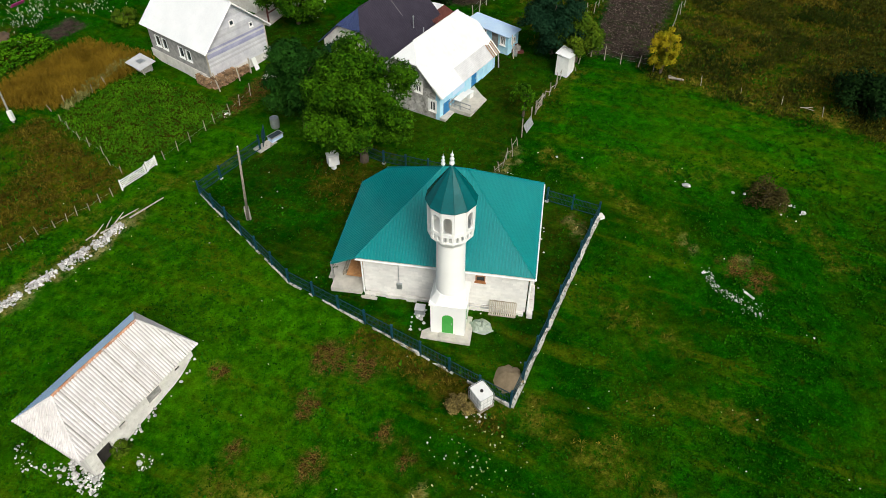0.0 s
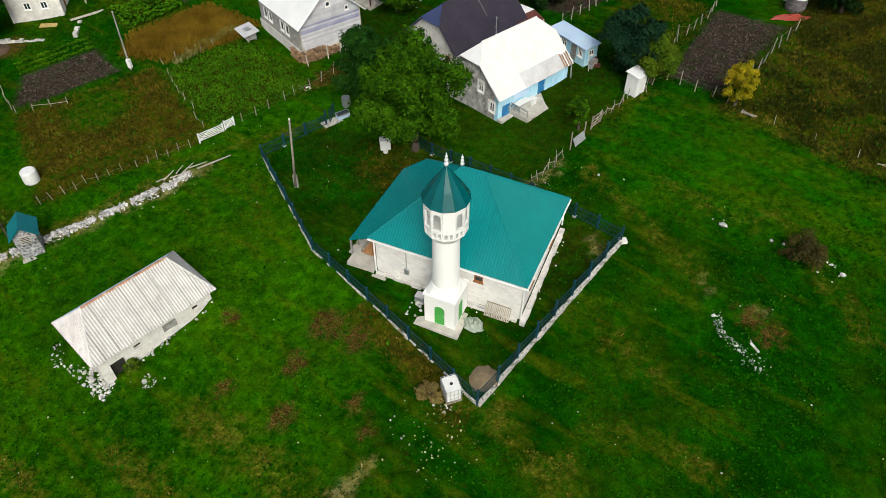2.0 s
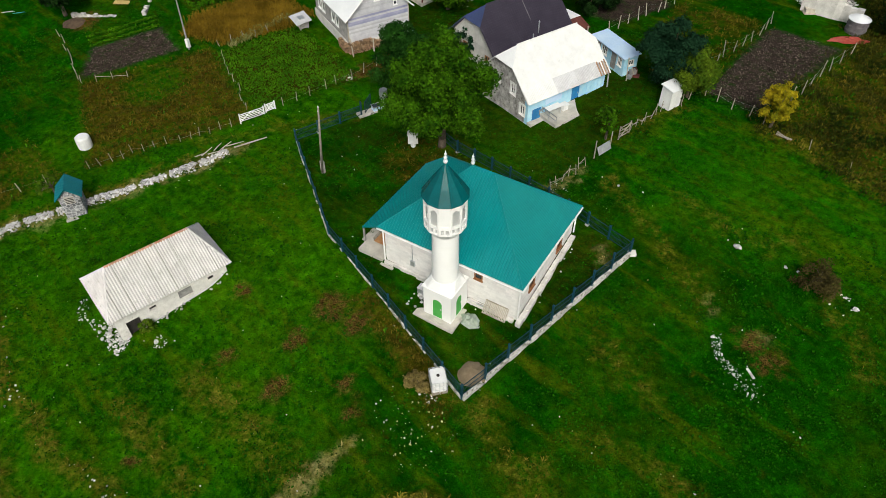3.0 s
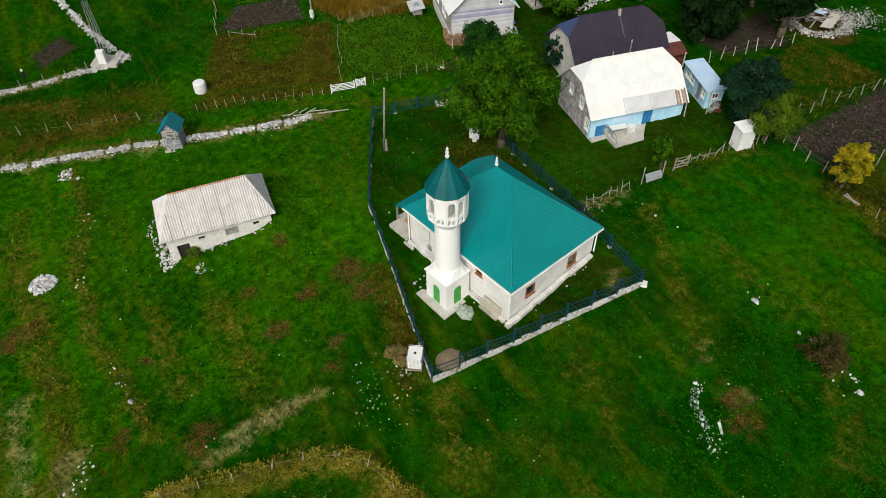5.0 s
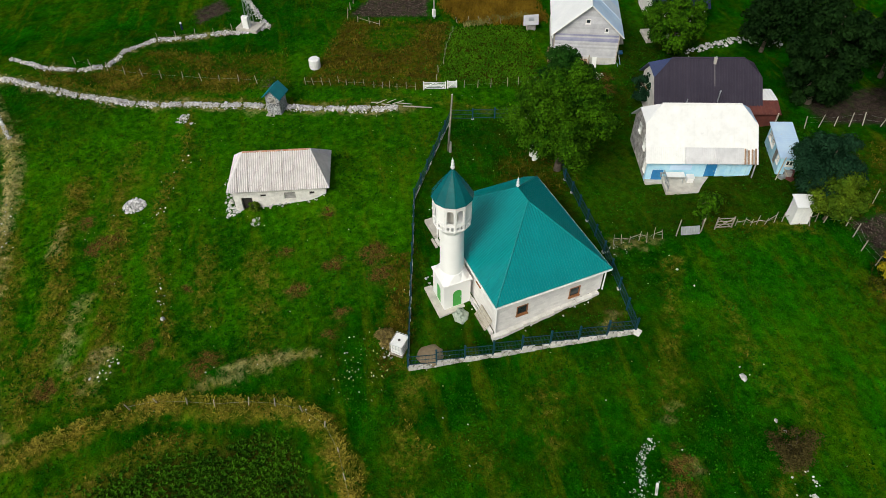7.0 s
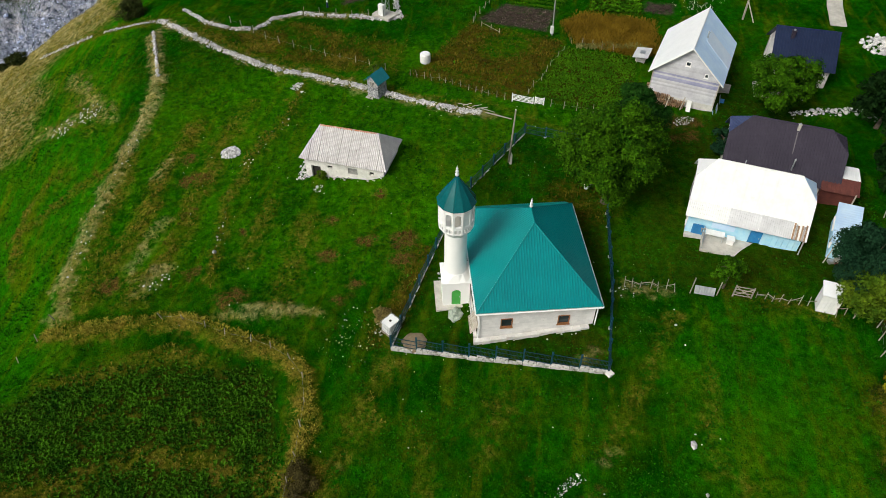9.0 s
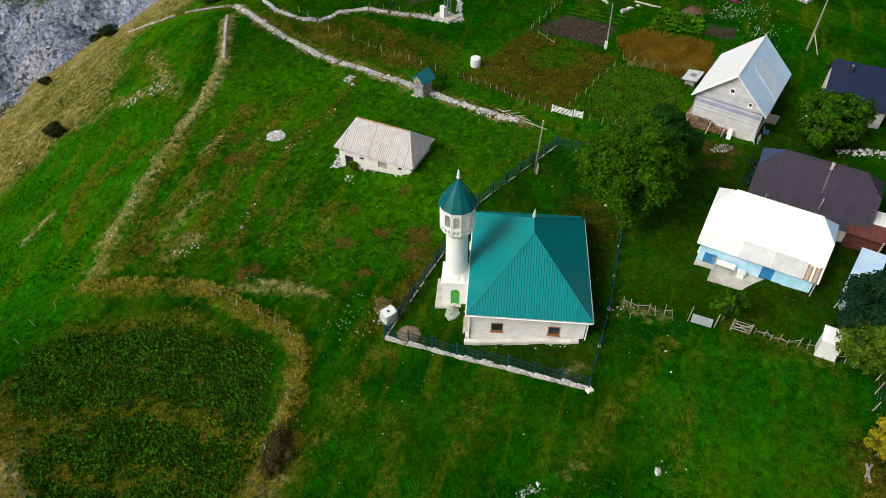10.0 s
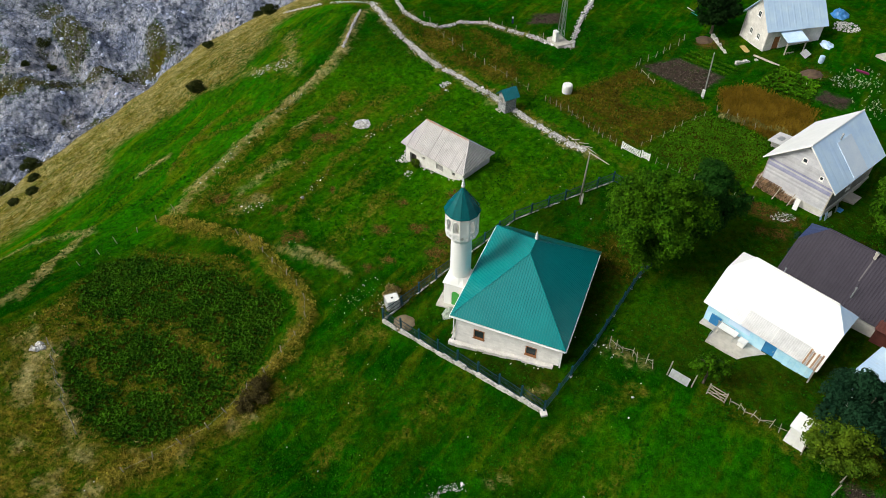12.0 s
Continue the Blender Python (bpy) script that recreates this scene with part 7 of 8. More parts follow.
gate("field_gate", "whitish five-bar wooden gate on the lane", -24.35, 41.35, -23.05, 43.3, 0.85, 5, ((0.0, 0.5), (1.0, 0.5)), PLASTIC_WHITE)
gate("gate_panel", "white slatted wooden panel beside the gate", -23.0, 43.45, -22.5, 44.3, 0.85, 6, ((0.0, 0.9),), PLASTIC_WHITE)
gate("wicket_gate", "grey wooden wicket gate with crossed braces", 7.75, 48.55, 8.4, 49.75, 1.1, 4, ((0.0, 1.0), (1.0, 0.0)), OLD_WOOD)
t = thing("sheet_panel", "galvanised sheet panel closing a gap in the stakes", "panel", pose(6.5, 45.9, T(6.9, 46.6), 0, 0, 63))
part("sheet", Geo().ribs([(0.1, -0.32, 0.3), (1.6, -0.32, 0.3), (1.6, 0.0, 0.9), (0.1, 0.0, 0.9)], 0.2, 0.08, 0.02, 0.02), METAL, t)
for x in (-0.08, 1.83):
    part("post", Geo().tube((x, 0, -0.3), (x + 0.05, 0.05, 1.6), 0.05, n=6), OLD_WOOD, t)


# ---- dry stone walls ----
WALL_LONG = [(-56.0, 2.9), (-49.2, 7.8), (-46.3, 10.2), (-43.1, 13.4), (-40.4, 16.6), (-37.4, 21.3), (-33.6, 25.9), (-30.0, 29.4), (-26.9, 32.7), (-24.6, 35.4), (-23.2, 37.6)]
WALL_UPPER = [(-58.0, 6.0), (-53.3, 8.7), (-50.7, 12.1), (-49.9, 14.9), (-52.4, 17.4), (-53.2, 20.9), (-51.9, 24.4), (-50.6, 28.0), (-48.8, 31.4), (-48.8, 34.2)]
WALL_CROSS = [(-48.9, 33.9), (-51.1, 33.8), (-58.0, 34.5), (-63.5, 35.5), (-72.0, 37.0)]
WALL_BANK = [(-52.6, 2.2), (-49.0, 2.6), (-45.9, 2.9), (-41.5, 3.2)]
WALL_NORTH = [(-13.2, 67.4), (-12.4, 70.5), (-11.6, 73.5), (-8.0, 76.0)]


def dry_wall(name, label, pts, wide, tall, gap, size, seed, singles=0, first=0.0):
    w = thing(name, label, "stone wall", pose(0, 0, 0))
    r = random.Random(seed)
    loose, k = [], 0
    spots = along(pts, gap)
    for j, (x, y, dx, dy) in enumerate(spots):
        u = j / len(spots)
        h = tall * (0.7 + 0.4 * math.sin(j * 0.07 + seed) * math.sin(j * 0.023))
        if math.sin(j * 0.19 + seed) * math.sin(j * 0.053) > 0.72:
            continue
        for c in range(5):
            s = size * (r.uniform(0.45, 1.1) if r.random() < 0.88 else r.uniform(1.3, 2.1))
            off = r.uniform(-0.5, 0.5) * wide * (2.2 if c == 4 else 1.0)
            px, py = x - dy * off + dx * r.uniform(-gap, gap), y + dx * off + dy * r.uniform(-gap, gap)
            lvl = 0.05 if c == 4 else h * (1 - abs(off) / wide * 0.9) * (c + 0.6) / 4
            spot = (px, py, T(px, py) + lvl, s)
            if singles and u > first and k < singles and c in (2, 3):
                part("stone", ROCK_MESHES[k % 8], ROCK_ONE, w, m=stone_at(*spot, r))
                k += 1
            else:
                loose.append(spot)
    tagged(part("rubble", stones_in(Geo(), loose, r), ROCK, w, "loose pale limestone rubble"), kind="stuff")
    return w


dry_wall("dry_stone_wall", "tumbled dry wall of pale limestone along the lane", WALL_LONG, 0.58, 0.48, 0.05, 0.14, 21, 290, 0.55)
dry_wall("dry_stone_wall", "low curving dry stone wall round the upper strip", WALL_UPPER, 0.42, 0.5, 0.06, 0.14, 22)
dry_wall("dry_stone_wall", "straight dry stone wall beyond the mast", WALL_CROSS, 0.5, 0.55, 0.1, 0.18, 23)
dry_wall("dry_stone_wall", "short stone wall on the grassy bank", WALL_BANK, 0.25, 0.35, 0.12, 0.13, 24)
dry_wall("dry_stone_wall", "scattered remains of a stone wall above the slope", [(-65.5, -16.3), (-62.7, -9.9), (-58.0, -1.4), (-56.2, 2.6)], 0.4, 0.2, 0.3, 0.16, 26)
dry_wall("dry_stone_wall", "mossy stone wall behind the dark-roofed house", WALL_NORTH, 0.7, 0.6, 0.22, 0.22, 25)
single("log", Geo().tube((-22.6, 37.9, T(-22.6, 37.9) + 0.4), (-20.8, 40.2, T(-20.8, 40.2) + 0.2), 0.07, 0.045, n=8), PALE_WOOD, "bare pale log at the end of the stone wall", "log")


r = random.Random(29)
for i in range(6):
    ax, ay, a, lg = -24.9 + 0.35 * i, 35.5 + 0.42 * i, r.uniform(0.4, 1.5), r.uniform(0.7, 1.7)
    bx, by = ax + lg * math.cos(a), ay + lg * math.sin(a)
    single("branch", Geo().tube((ax, ay, T(ax, ay) + r.uniform(0.4, 0.75)), (bx, by, T(bx, by) + r.uniform(0.45, 0.95)), 0.05, 0.025, n=6), PALE_WOOD, "bare pale branch laid on the end of the wall", "branch", group="branches on the wall")


def heap(name, label, x, y, rad, tall, count, size, seed, sx=1.0, material=ROCK):
    r = random.Random(seed)
    spots = []
    for i in range(count):
        a, d = r.uniform(0, 6.28), rad * math.sqrt(r.random())
        px, py = x + d * math.cos(a) * sx, y + d * math.sin(a)
        spots.append((px, py, T(px, py) + tall * (1 - d / rad) * r.uniform(0.3, 1), size * r.uniform(0.5, 1.4)))
    single(name, stones_in(Geo(), spots, r), material, label, "stones", kind="stuff")


heap("stone_heap", "heap of pale field stones in the meadow", -25.6, 11.1, 1.0, 0.4, 150, 0.25, 31)
heap("stone_heap", "small heap of stones in the grass", -35.6, 19.0, 0.75, 0.2, 44, 0.2, 32)
heap("stone_heap", "scattered stones at the end of an old row", -34.1, 19.6, 0.35, 0.08, 6, 0.2, 33)
heap("rock_outcrop", "grey stones breaking through the grassy slope", -39.6, -8.7, 1.5, 0.02, 45, 0.16, 48)
heap("rock_outcrop", "pale stones breaking through the grassy slope", -39.9, -5.4, 1.7, 0.02, 55, 0.15, 49)
heap("rock_outcrop", "pale outcrop in the dry grass", 12.6, -5.6, 0.6, 0.3, 24, 0.36, 34)
heap("stone_heap", "stones round the white tank", 2.2, 22.5, 0.75, 0.06, 26, 0.13, 35)
heap("stone_heap", "stones at the foot of the brown shrub", 25.0, 37.5, 0.9, 0.05, 12, 0.13, 36)
heap("stone_heap", "white stones before the yard stakes", 4.6, 41.6, 1.1, 0.04, 16, 0.11, 37)
def ruin():
    r = random.Random(38)
    spots = []
    for i in range(1900):
        a = r.uniform(0, 6.283)
        if 2.0 < a < 3.0 and r.random() < 0.8:
            continue
        d = r.gauss(2.75, 0.32)
        x, y = 8.5 + d * math.cos(a) * 1.1, 78.0 + d * math.sin(a) * 0.9
        tall = 0.75 + 0.45 * math.sin(2 * a + 0.6)
        spots.append((x, y, T(x, y) + tall * max(0.0, 1 - abs(d - 2.75) / 0.7) * r.random(), r.uniform(0.05, 0.15) if r.random() < 0.93 else r.uniform(0.2, 0.3)))
    for i in range(600):
        x, y = 11.6 + r.gauss(0, 1.0), 80.6 + r.gauss(0, 1.0)
        spots.append((x, y, T(x, y) + r.uniform(0, 0.3), r.uniform(0.05, 0.15)))
    single("ruin_rubble", stones_in(Geo(), spots, r), RUBBLE, "collapsed stone walls of a ruined house", "stones", kind="stuff")


ruin()
heap("ruin_rubble", "pale rubble and plaster of a fallen building", 22.6, 77.9, 3.0, 0.7, 700, 0.19, 39, material=RUBBLE)
heap("stone_heap", "fallen stones at the barn corner", -18.9, 18.4, 0.75, 0.3, 130, 0.15, 44)
heap("stone_heap", "few stones before the barn", -16.3, 19.4, 0.5, 0.04, 26, 0.09, 45)
heap("stone_heap", "white rubble beside the path end", -21.5, 84.0, 2.2, 0.5, 140, 0.4, 46)
heap("stone_heap", "rubble beside the far houses", -57.5, 69.5, 1.8, 0.3, 150, 0.22, 40)
heap("stone_heap", "pale rubble in the far garden", -42.0, 66.6, 1.7, 0.04, 34, 0.11, 41)
heap("stone_heap", "stones by the garden path", -15.7, 56.9, 1.2, 0.04, 110, 0.09, 42, 0.6)
heap("stone_heap", "white rubble at the foot of the garden path", -18.7, 51.2, 0.6, 0.05, 26, 0.14, 47)


def rubble_arc():
    r = random.Random(51)
    spots = []
    for x, y, dx, dy in along([(18.1, 32.6), (18.0, 31.9), (18.4, 31.2), (19.1, 30.6), (19.8, 30.2)], 0.02):
        px, py = x + r.gauss(0, 0.17), y + r.gauss(0, 0.17)
        spots.append((px, py, T(px, py) + r.uniform(-0.02, 0.05), r.uniform(0.03, 0.10) if r.random() < 0.93 else r.uniform(0.13, 0.22)))
    for i in range(60):
        px, py = 20.4 + r.gauss(0, 0.5), 29.5 + r.gauss(0, 0.35)
        spots.append((px, py, T(px, py), r.uniform(0.03, 0.09) if r.random() < 0.9 else 0.18))
    single("rubble_arc", stones_in(Geo(), spots, r), ROCK, "curved line of pale rubble in the meadow", "stones", kind="stuff")
    single("flat_stone", Geo().slab([(20.0, 30.9, T(20.0, 30.9) + 0.04), (20.5, 30.3, T(20.5, 30.3) + 0.04), (20.5 + 0.12, 30.3 + 0.1, T(20.5, 30.3) + 0.05), (20.0 + 0.12, 30.9 + 0.12, T(20.0, 30.9) + 0.05)], 0.08), ROCK_ONE, "long flat pale stone beside the rubble", "stone")
    spots = []
    for x, y, dx, dy in along([(-19.2, 18.4), (-20.2, 18.6), (-22.2, 19.0), (-23.2, 19.4), (-23.7, 20.2)], 0.06):
        px, py = x + r.gauss(0, 0.2), y + r.gauss(0, 0.2)
        spots.append((px, py, T(px, py) + 0.01, r.uniform(0.04, 0.16)))
    single("rubble_line", stones_in(Geo(), spots, r), ROCK, "line of tumbled stones from the barn corner", "stones", kind="stuff")
    spots = []
    for pts, n in (([(-29.5, 17.2), (-27.3, 16.2), (-24.5, 13.8), (-23.1, 12.7), (-22.0, 11.8)], 14), ([(-16.9, 10.4), (-15.3, 10.6), (-12.6, 10.0), (-10.7, 9.4)], 14), ([(-10.4, 6.0), (-9.3, 4.5), (-7.8, 3.6)], 22), ([(-33.0, 1.6), (-24.0, -1.5), (-12.0, -4.3)], 40)):
        for i in range(n):
            k = r.randrange(len(pts) - 1)
            u = r.random()
            px, py = pts[k][0] * (1 - u) + pts[k + 1][0] * u + r.gauss(0, 0.4), pts[k][1] * (1 - u) + pts[k + 1][1] * u + r.gauss(0, 0.4)
            spots.append((px, py, T(px, py) - 0.02, r.uniform(0.07, 0.2)))
    for i in range(130):
        px, py = r.uniform(-30, 28), r.uniform(6, 45)
        spots.append((px, py, T(px, py), r.uniform(0.04, 0.13)))
    for i in range(30):
        px, py = r.gauss(1.8, 1.6), r.gauss(20.0, 1.1)
        spots.append((px, py, T(px, py), r.uniform(0.04, 0.12)))
    single("field_stones", stones_in(Geo(), spots, r), ROCK, "single pale stones scattered over the meadow", "stones", kind="stuff")
    # boulders and scree on the gorge side
    spots = []
    for i in range(24000):
        px, py = r.uniform(-150, -10), r.uniform(-150, -12)
        e = float(gorge(px, py))
        if e > 1.5:
            s = r.uniform(0.12, 0.42) if r.random() < 0.975 else r.uniform(0.5, 1.3)
            spots.append((px, py, 0, s))
    zs = height(np.array([s[0] for s in spots]), np.array([s[1] for s in spots]))
    single("gorge_boulders", stones_in(Geo(), [(a, b, float(z) + d * 0.1, d) for (a, b, _, d), z in zip(spots, zs)], r), SCREE, "grey boulders and scree on the gorge side", "rocks", kind="stuff")


rubble_arc()
for i, (x, y, s, lab) in enumerate(((18.15, 40.1, 0.5, "single white block of stone in the meadow"), (21.4, 39.3, 0.3, "pale stone beside the brown shrub"), (25.9, 37.3, 0.35, "small pale stone in the grass"), (22.2, 39.2, 0.22, "pale stone beside the brown shrub"), (-16.5, 19.3, 0.4, "pale stone near the barn"), (9.0, 43.4, 0.2, "flat pale stone in the grass"), (-10.7, 9.4, 0.4, "pale stone on the meadow"))):
    single("boulder", ROCK_MESHES[i], ROCK_ONE, lab, "stone", stone_at(x, y, T(x, y) + s * 0.22, s, random.Random(i)))


# ---- loose things ----
def clutter():
    # wrapped bale
    b = Geo().lathe([(0.1, -0.6), (0.52, -0.6), (0.62, -0.5), (0.64, 0.0), (0.62, 0.5), (0.52, 0.6), (0.1, 0.6)], 18)
    single("hay_bale", b, PLASTIC_WHITE, "round hay bale wrapped in white film", "bale", pose(-36.1, 34.35, T(-36.1, 34.35) + 0.6, 0, 0, 30), smooth=False)
    # caged tank
    t = thing("caged_tank", "white plastic tank in a metal cage on a pallet", "tank", ground_pose(2.45, 23.05, 33))
    part("pallet", Geo().box(-0.5, 0.5, -0.6, 0.6, -0.15, 0.12), OLD_WOOD, t)
    g = Geo()
    g.prism([(x * 0.47, y * 0.56, 0.13) for x, y in ((-1, -0.85), (-0.85, -1), (0.85, -1), (1, -0.85), (1, 0.85), (0.85, 1), (-0.85, 1), (-1, 0.85))], (0, 0, 0.98))
    tank = part("tank", g, PLASTIC_WHITE, t)
    part("cap", Geo().lathe([(0.1, 1.11), (0.1, 1.15), (0.03, 1.16)], 12), DARK, tank, "black screw cap")
    for x in (-0.49, -0.25, 0.0, 0.25, 0.49):
        for y in (-0.59, 0.59):
            part("cage_bar", Geo().tube((x, y, 0.1), (x, y, 1.15), 0.014, n=4), METAL, t)
    for y in (-0.59, -0.3, 0.0, 0.3, 0.59):
        for x in (-0.49, 0.49):
            part("cage_bar", Geo().tube((x, y, 0.1), (x, y, 1.15), 0.014, n=4), METAL, t)
    for z in (0.4, 0.75, 1.15):
        part("cage_ring", Geo().tube((-0.5, -0.6, z), (0.5, -0.6, z), 0.014, n=4).tube((0.5, -0.6, z), (0.5, 0.6, z), 0.014, n=4).tube((0.5, 0.6, z), (-0.5, 0.6, z), 0.014, n=4).tube((-0.5, 0.6, z), (-0.5, -0.6, z), 0.014, n=4), METAL, t)
    # white cabinet under the tree
    t = thing("water_cistern", "white cistern on a stump beneath the walnut tree", "cistern", ground_pose(-8.3, 43.4, 25))
    part("stand", Geo().tube((0, 0, -0.1), (0, 0, 0.45), 0.22, n=10), PLASTIC_WHITE, t)
    part("body", Geo().box(-0.42, 0.42, -0.3, 0.3, 0.42, 1.3).box(-0.46, 0.46, -0.34, 0.34, 1.3, 1.38), PLASTIC_WHITE, t)
    # tanks by the gate
    t = thing("water_trough", "blue metal trough with a pale rim by the gate", "trough", ground_pose(-13.6, 47.5, 50) @ Matrix.Scale(0.72, 4))
    part("tub", Geo().box(-0.8, 0.8, -0.4, 0.4, 0.1, 0.65), TIN_BLUE, t)
    part("rim", Geo().box(-0.86, 0.86, -0.46, -0.4, 0.6, 0.7).box(-0.86, 0.86, 0.4, 0.46, 0.6, 0.7).box(-0.86, -0.8, -0.4, 0.4, 0.6, 0.7).box(0.8, 0.86, -0.4, 0.4, 0.6, 0.7), METAL, t)
    part("water", Geo().box(-0.79, 0.79, -0.39, 0.39, 0.6, 0.66), GLASS, t)
    single("barrel", Geo().lathe([(0.36, 0), (0.4, 0.3), (0.4, 0.65), (0.36, 0.95), (0.3, 0.96), (0.3, 0.9)], 16), METAL, "open grey metal drum near the gate", "barrel", ground_pose(-13.9, 49.2))
    # heap of sand in the yard
    r = random.Random(61)
    vs, n = [], 22
    rings = [(0.0, 0.40), (0.3, 0.37), (0.55, 0.24), (0.85, 0.08), (1.1, -0.12)]
    for rr, z in rings:
        vs += [(rr * math.cos(6.283 * i / n) * (1 + r.uniform(-0.08, 0.08)), rr * math.sin(6.283 * i / n) * (1 + r.uniform(-0.14, 0.14)), z + r.uniform(-0.05, 0.05)) for i in range(n)]
    fs = [(j * n + i, j * n + (i + 1) % n, (j + 1) * n + (i + 1) % n, (j + 1) * n + i) for j in range(4) for i in range(n)]
    single("sand_mound", Geo().put(vs, fs), mat("brown_sand", (0.20, 0.15, 0.09), (0.30, 0.23, 0.15), 2, 0.98, bump=0.6, fine=20), "heap of brown sand in the yard corner", "heap", ground_pose(4.1, 24.7), smooth=True)
    single("earth_mound", Geo().put([(x * 1.3, y * 1.3, z * 1.3) for x, y, z in vs], fs), EARTH, "heap of brown earth in the far garden", "heap", ground_pose(-43.5, 63.4), smooth=True)
    single("earth_mound", Geo().put([(x * 1.4, y * 1.2, z) for x, y, z in vs], fs), EARTH, "dark earth heap by the far wall", "heap", ground_pose(-53.0, 51.5), smooth=True)
    # things beside the minaret
    t = thing("planks", "stack of grey planks and pipes against the mosque", "planks", pose(3.0, 29.55, T(3.0, 29.4), 0, 0, -9.2))
    for i in range(7):
        part("plank", Geo().box(-1.1 + i * 0.05, 1.0 + i * 0.04, -0.18 + i * 0.06, -0.13 + i * 0.06, 0.0, 0.32 - 0.02 * i), (METAL, OLD_WOOD, PLASTIC_WHITE)[i % 3], t)
    t = thing("bed_frame", "old slatted bed frame leaning on the mosque wall", "bed frame", pose(3.95, 28.95, T(3.9, 29.0), 0, 0, -9.2))
    m = Matrix.Rotation(radians(55), 4, "X")
    part("side_rail", Geo().box(-0.85, 0.85, 0, 0.06, -0.03, 0.03, m).box(-0.85, 0.85, 0.95, 1.01, -0.03, 0.03, m), OLD_WOOD, t)
    for i in range(15):
        part("slat", Geo().box(-0.83 + i * 0.118, -0.755 + i * 0.118, 0.03, 0.98, -0.02, 0.01, m), PALE_WOOD, t)
    r = random.Random(62)
    vs, n = [], 14
    for rr, z in ((0.05, 0.46), (0.25, 0.44), (0.45, 0.30), (0.62, 0.12), (0.85, -0.05)):
        vs += [((rr + r.uniform(-0.12, 0.14)) * 1.25 * math.cos(6.283 * i / n), (rr + r.uniform(-0.12, 0.14)) * 0.85 * math.sin(6.283 * i / n), z + r.uniform(-0.13, 0.13)) for i in range(n)]
    fs2 = [(j * n + i, j * n + (i + 1) % n, (j + 1) * n + (i + 1) % n, (j + 1) * n + i) for j in range(4) for i in range(n)]
    single("crumpled_tarp", Geo().put([(x * 0.78, y * 0.85, z * 0.9) for x, y, z in vs], fs2), TARP, "heap covered by a crumpled grey-green tarp", "tarp", pose(2.6, 28.25, T(2.6, 28.2), 0, 0, -30))
    t = thing("water_butt", "grey metal cistern beside the minaret", "cistern", pose(-1.25, 29.2, T(-1.2, 29.1), 0, 0, -9))
    part("body", Geo().box(-0.3, 0.3, -0.22, 0.28, 0.0, 0.5), METAL, t)
    part("lid", Geo().box(-0.33, 0.33, -0.25, 0.31, 0.5, 0.55), TIN_GREY, t)
    r = random.Random(64)
    for i in range(16):
        part("stone", ROCK_MESHES[i % 8], ROCK_ONE, t, m=stone_at(r.uniform(-0.5, 0.4), r.uniform(-1.4, 0.3), r.uniform(-0.05, 0.05), r.uniform(0.15, 0.32), r))
    # far gardens
    t = thing("marker_post", "short dark blue post with a white cap", "post", ground_pose(-54.1, 24.8))
    part("shaft", Geo().tube((0, 0, -0.2), (0.05, 0, 0.8), 0.14, 0.12, n=8), NAVY_SHEET, t)
    part("cap", Geo().tube((0.05, 0, 0.8), (0.06, 0, 1.0), 0.13, 0.08, n=8), PLASTIC_WHITE, t)
    single("washing", Geo().slab([(-0.6, 0, 0.9), (0.6, 0, 0.9), (0.6, 0.5, 0.6), (-0.6, 0.5, 0.6)], 0.04), TEAL_CLOTH, "white and turquoise washing on a line", "cloth", ground_pose(-59.3, 49.9, 40))
    single("washing", Geo().slab([(-0.7, 0, 1.1), (0.5, 0, 1.1), (0.5, 0.5, 0.8), (-0.7, 0.5, 0.8)], 0.04), PLASTIC_WHITE, "white sheet hanging on a line", "cloth", ground_pose(-60.2, 49.4, 40))
    single("pink_blanket", Geo().slab([(-0.8, 0, 0.8), (0.7, 0, 0.8), (0.7, 0.45, 0.35), (-0.8, 0.45, 0.35)], 0.05), PINK_CLOTH, "pink blanket on a garden line", "cloth", ground_pose(-43.2, 68.5, 60))
    single("ochre_board", Geo().slab([(-0.9, -0.35, 0.12), (0.9, -0.35, 0.12), (0.9, 0.35, 0.16), (-0.9, 0.35, 0.16)], 0.08), YELLOW_CLOTH, "ochre board lying by the far house", "board", ground_pose(-50.3, 56.2, 20))
    single("long_plank", Geo().box(-2.0, 2.0, -0.14, 0.14, 0.08, 0.2), PALE_WOOD, "long pale plank lying in the grass", "plank", ground_pose(-46.8, 58.6, 55))
    single("crumpled_tarp", Geo().put([(x * 1.2, y * 1.2, z * 0.8) for x, y, z in vs], fs2), TIN_BLUE, "crumpled pale blue tarp on the grass", "tarp", ground_pose(-51.6, 66.2))
    single("blue_tarp", Geo().put([(x * 1.5, y * 1.7, z * 1.6) for x, y, z in vs], fs2), PLASTIC_BLUE, "bright blue tarp over a heap by the far houses", "tarp", ground_pose(-61.5, 69.5))
    single("barrel", Geo().lathe([(0.3, 0), (0.33, 0.3), (0.33, 0.6), (0.3, 0.9), (0.1, 0.92)], 12), TIN_BLUE, "small pale blue drum in the garden", "barrel", ground_pose(-46.6, 64.6))
    single("scrap_sheet", Geo().slab([(-0.7, -0.3, 0.1), (0.7, -0.3, 0.1), (0.7, 0.3, 0.7), (-0.7, 0.3, 0.7)], 0.03), METAL, "bent grey metal sheet leaning in the garden", "sheet", ground_pose(-48.2, 63.0, 20))
    t = thing("garden_wall", "low whitewashed wall round the far yard", "wall", pose(0, 0, 0))
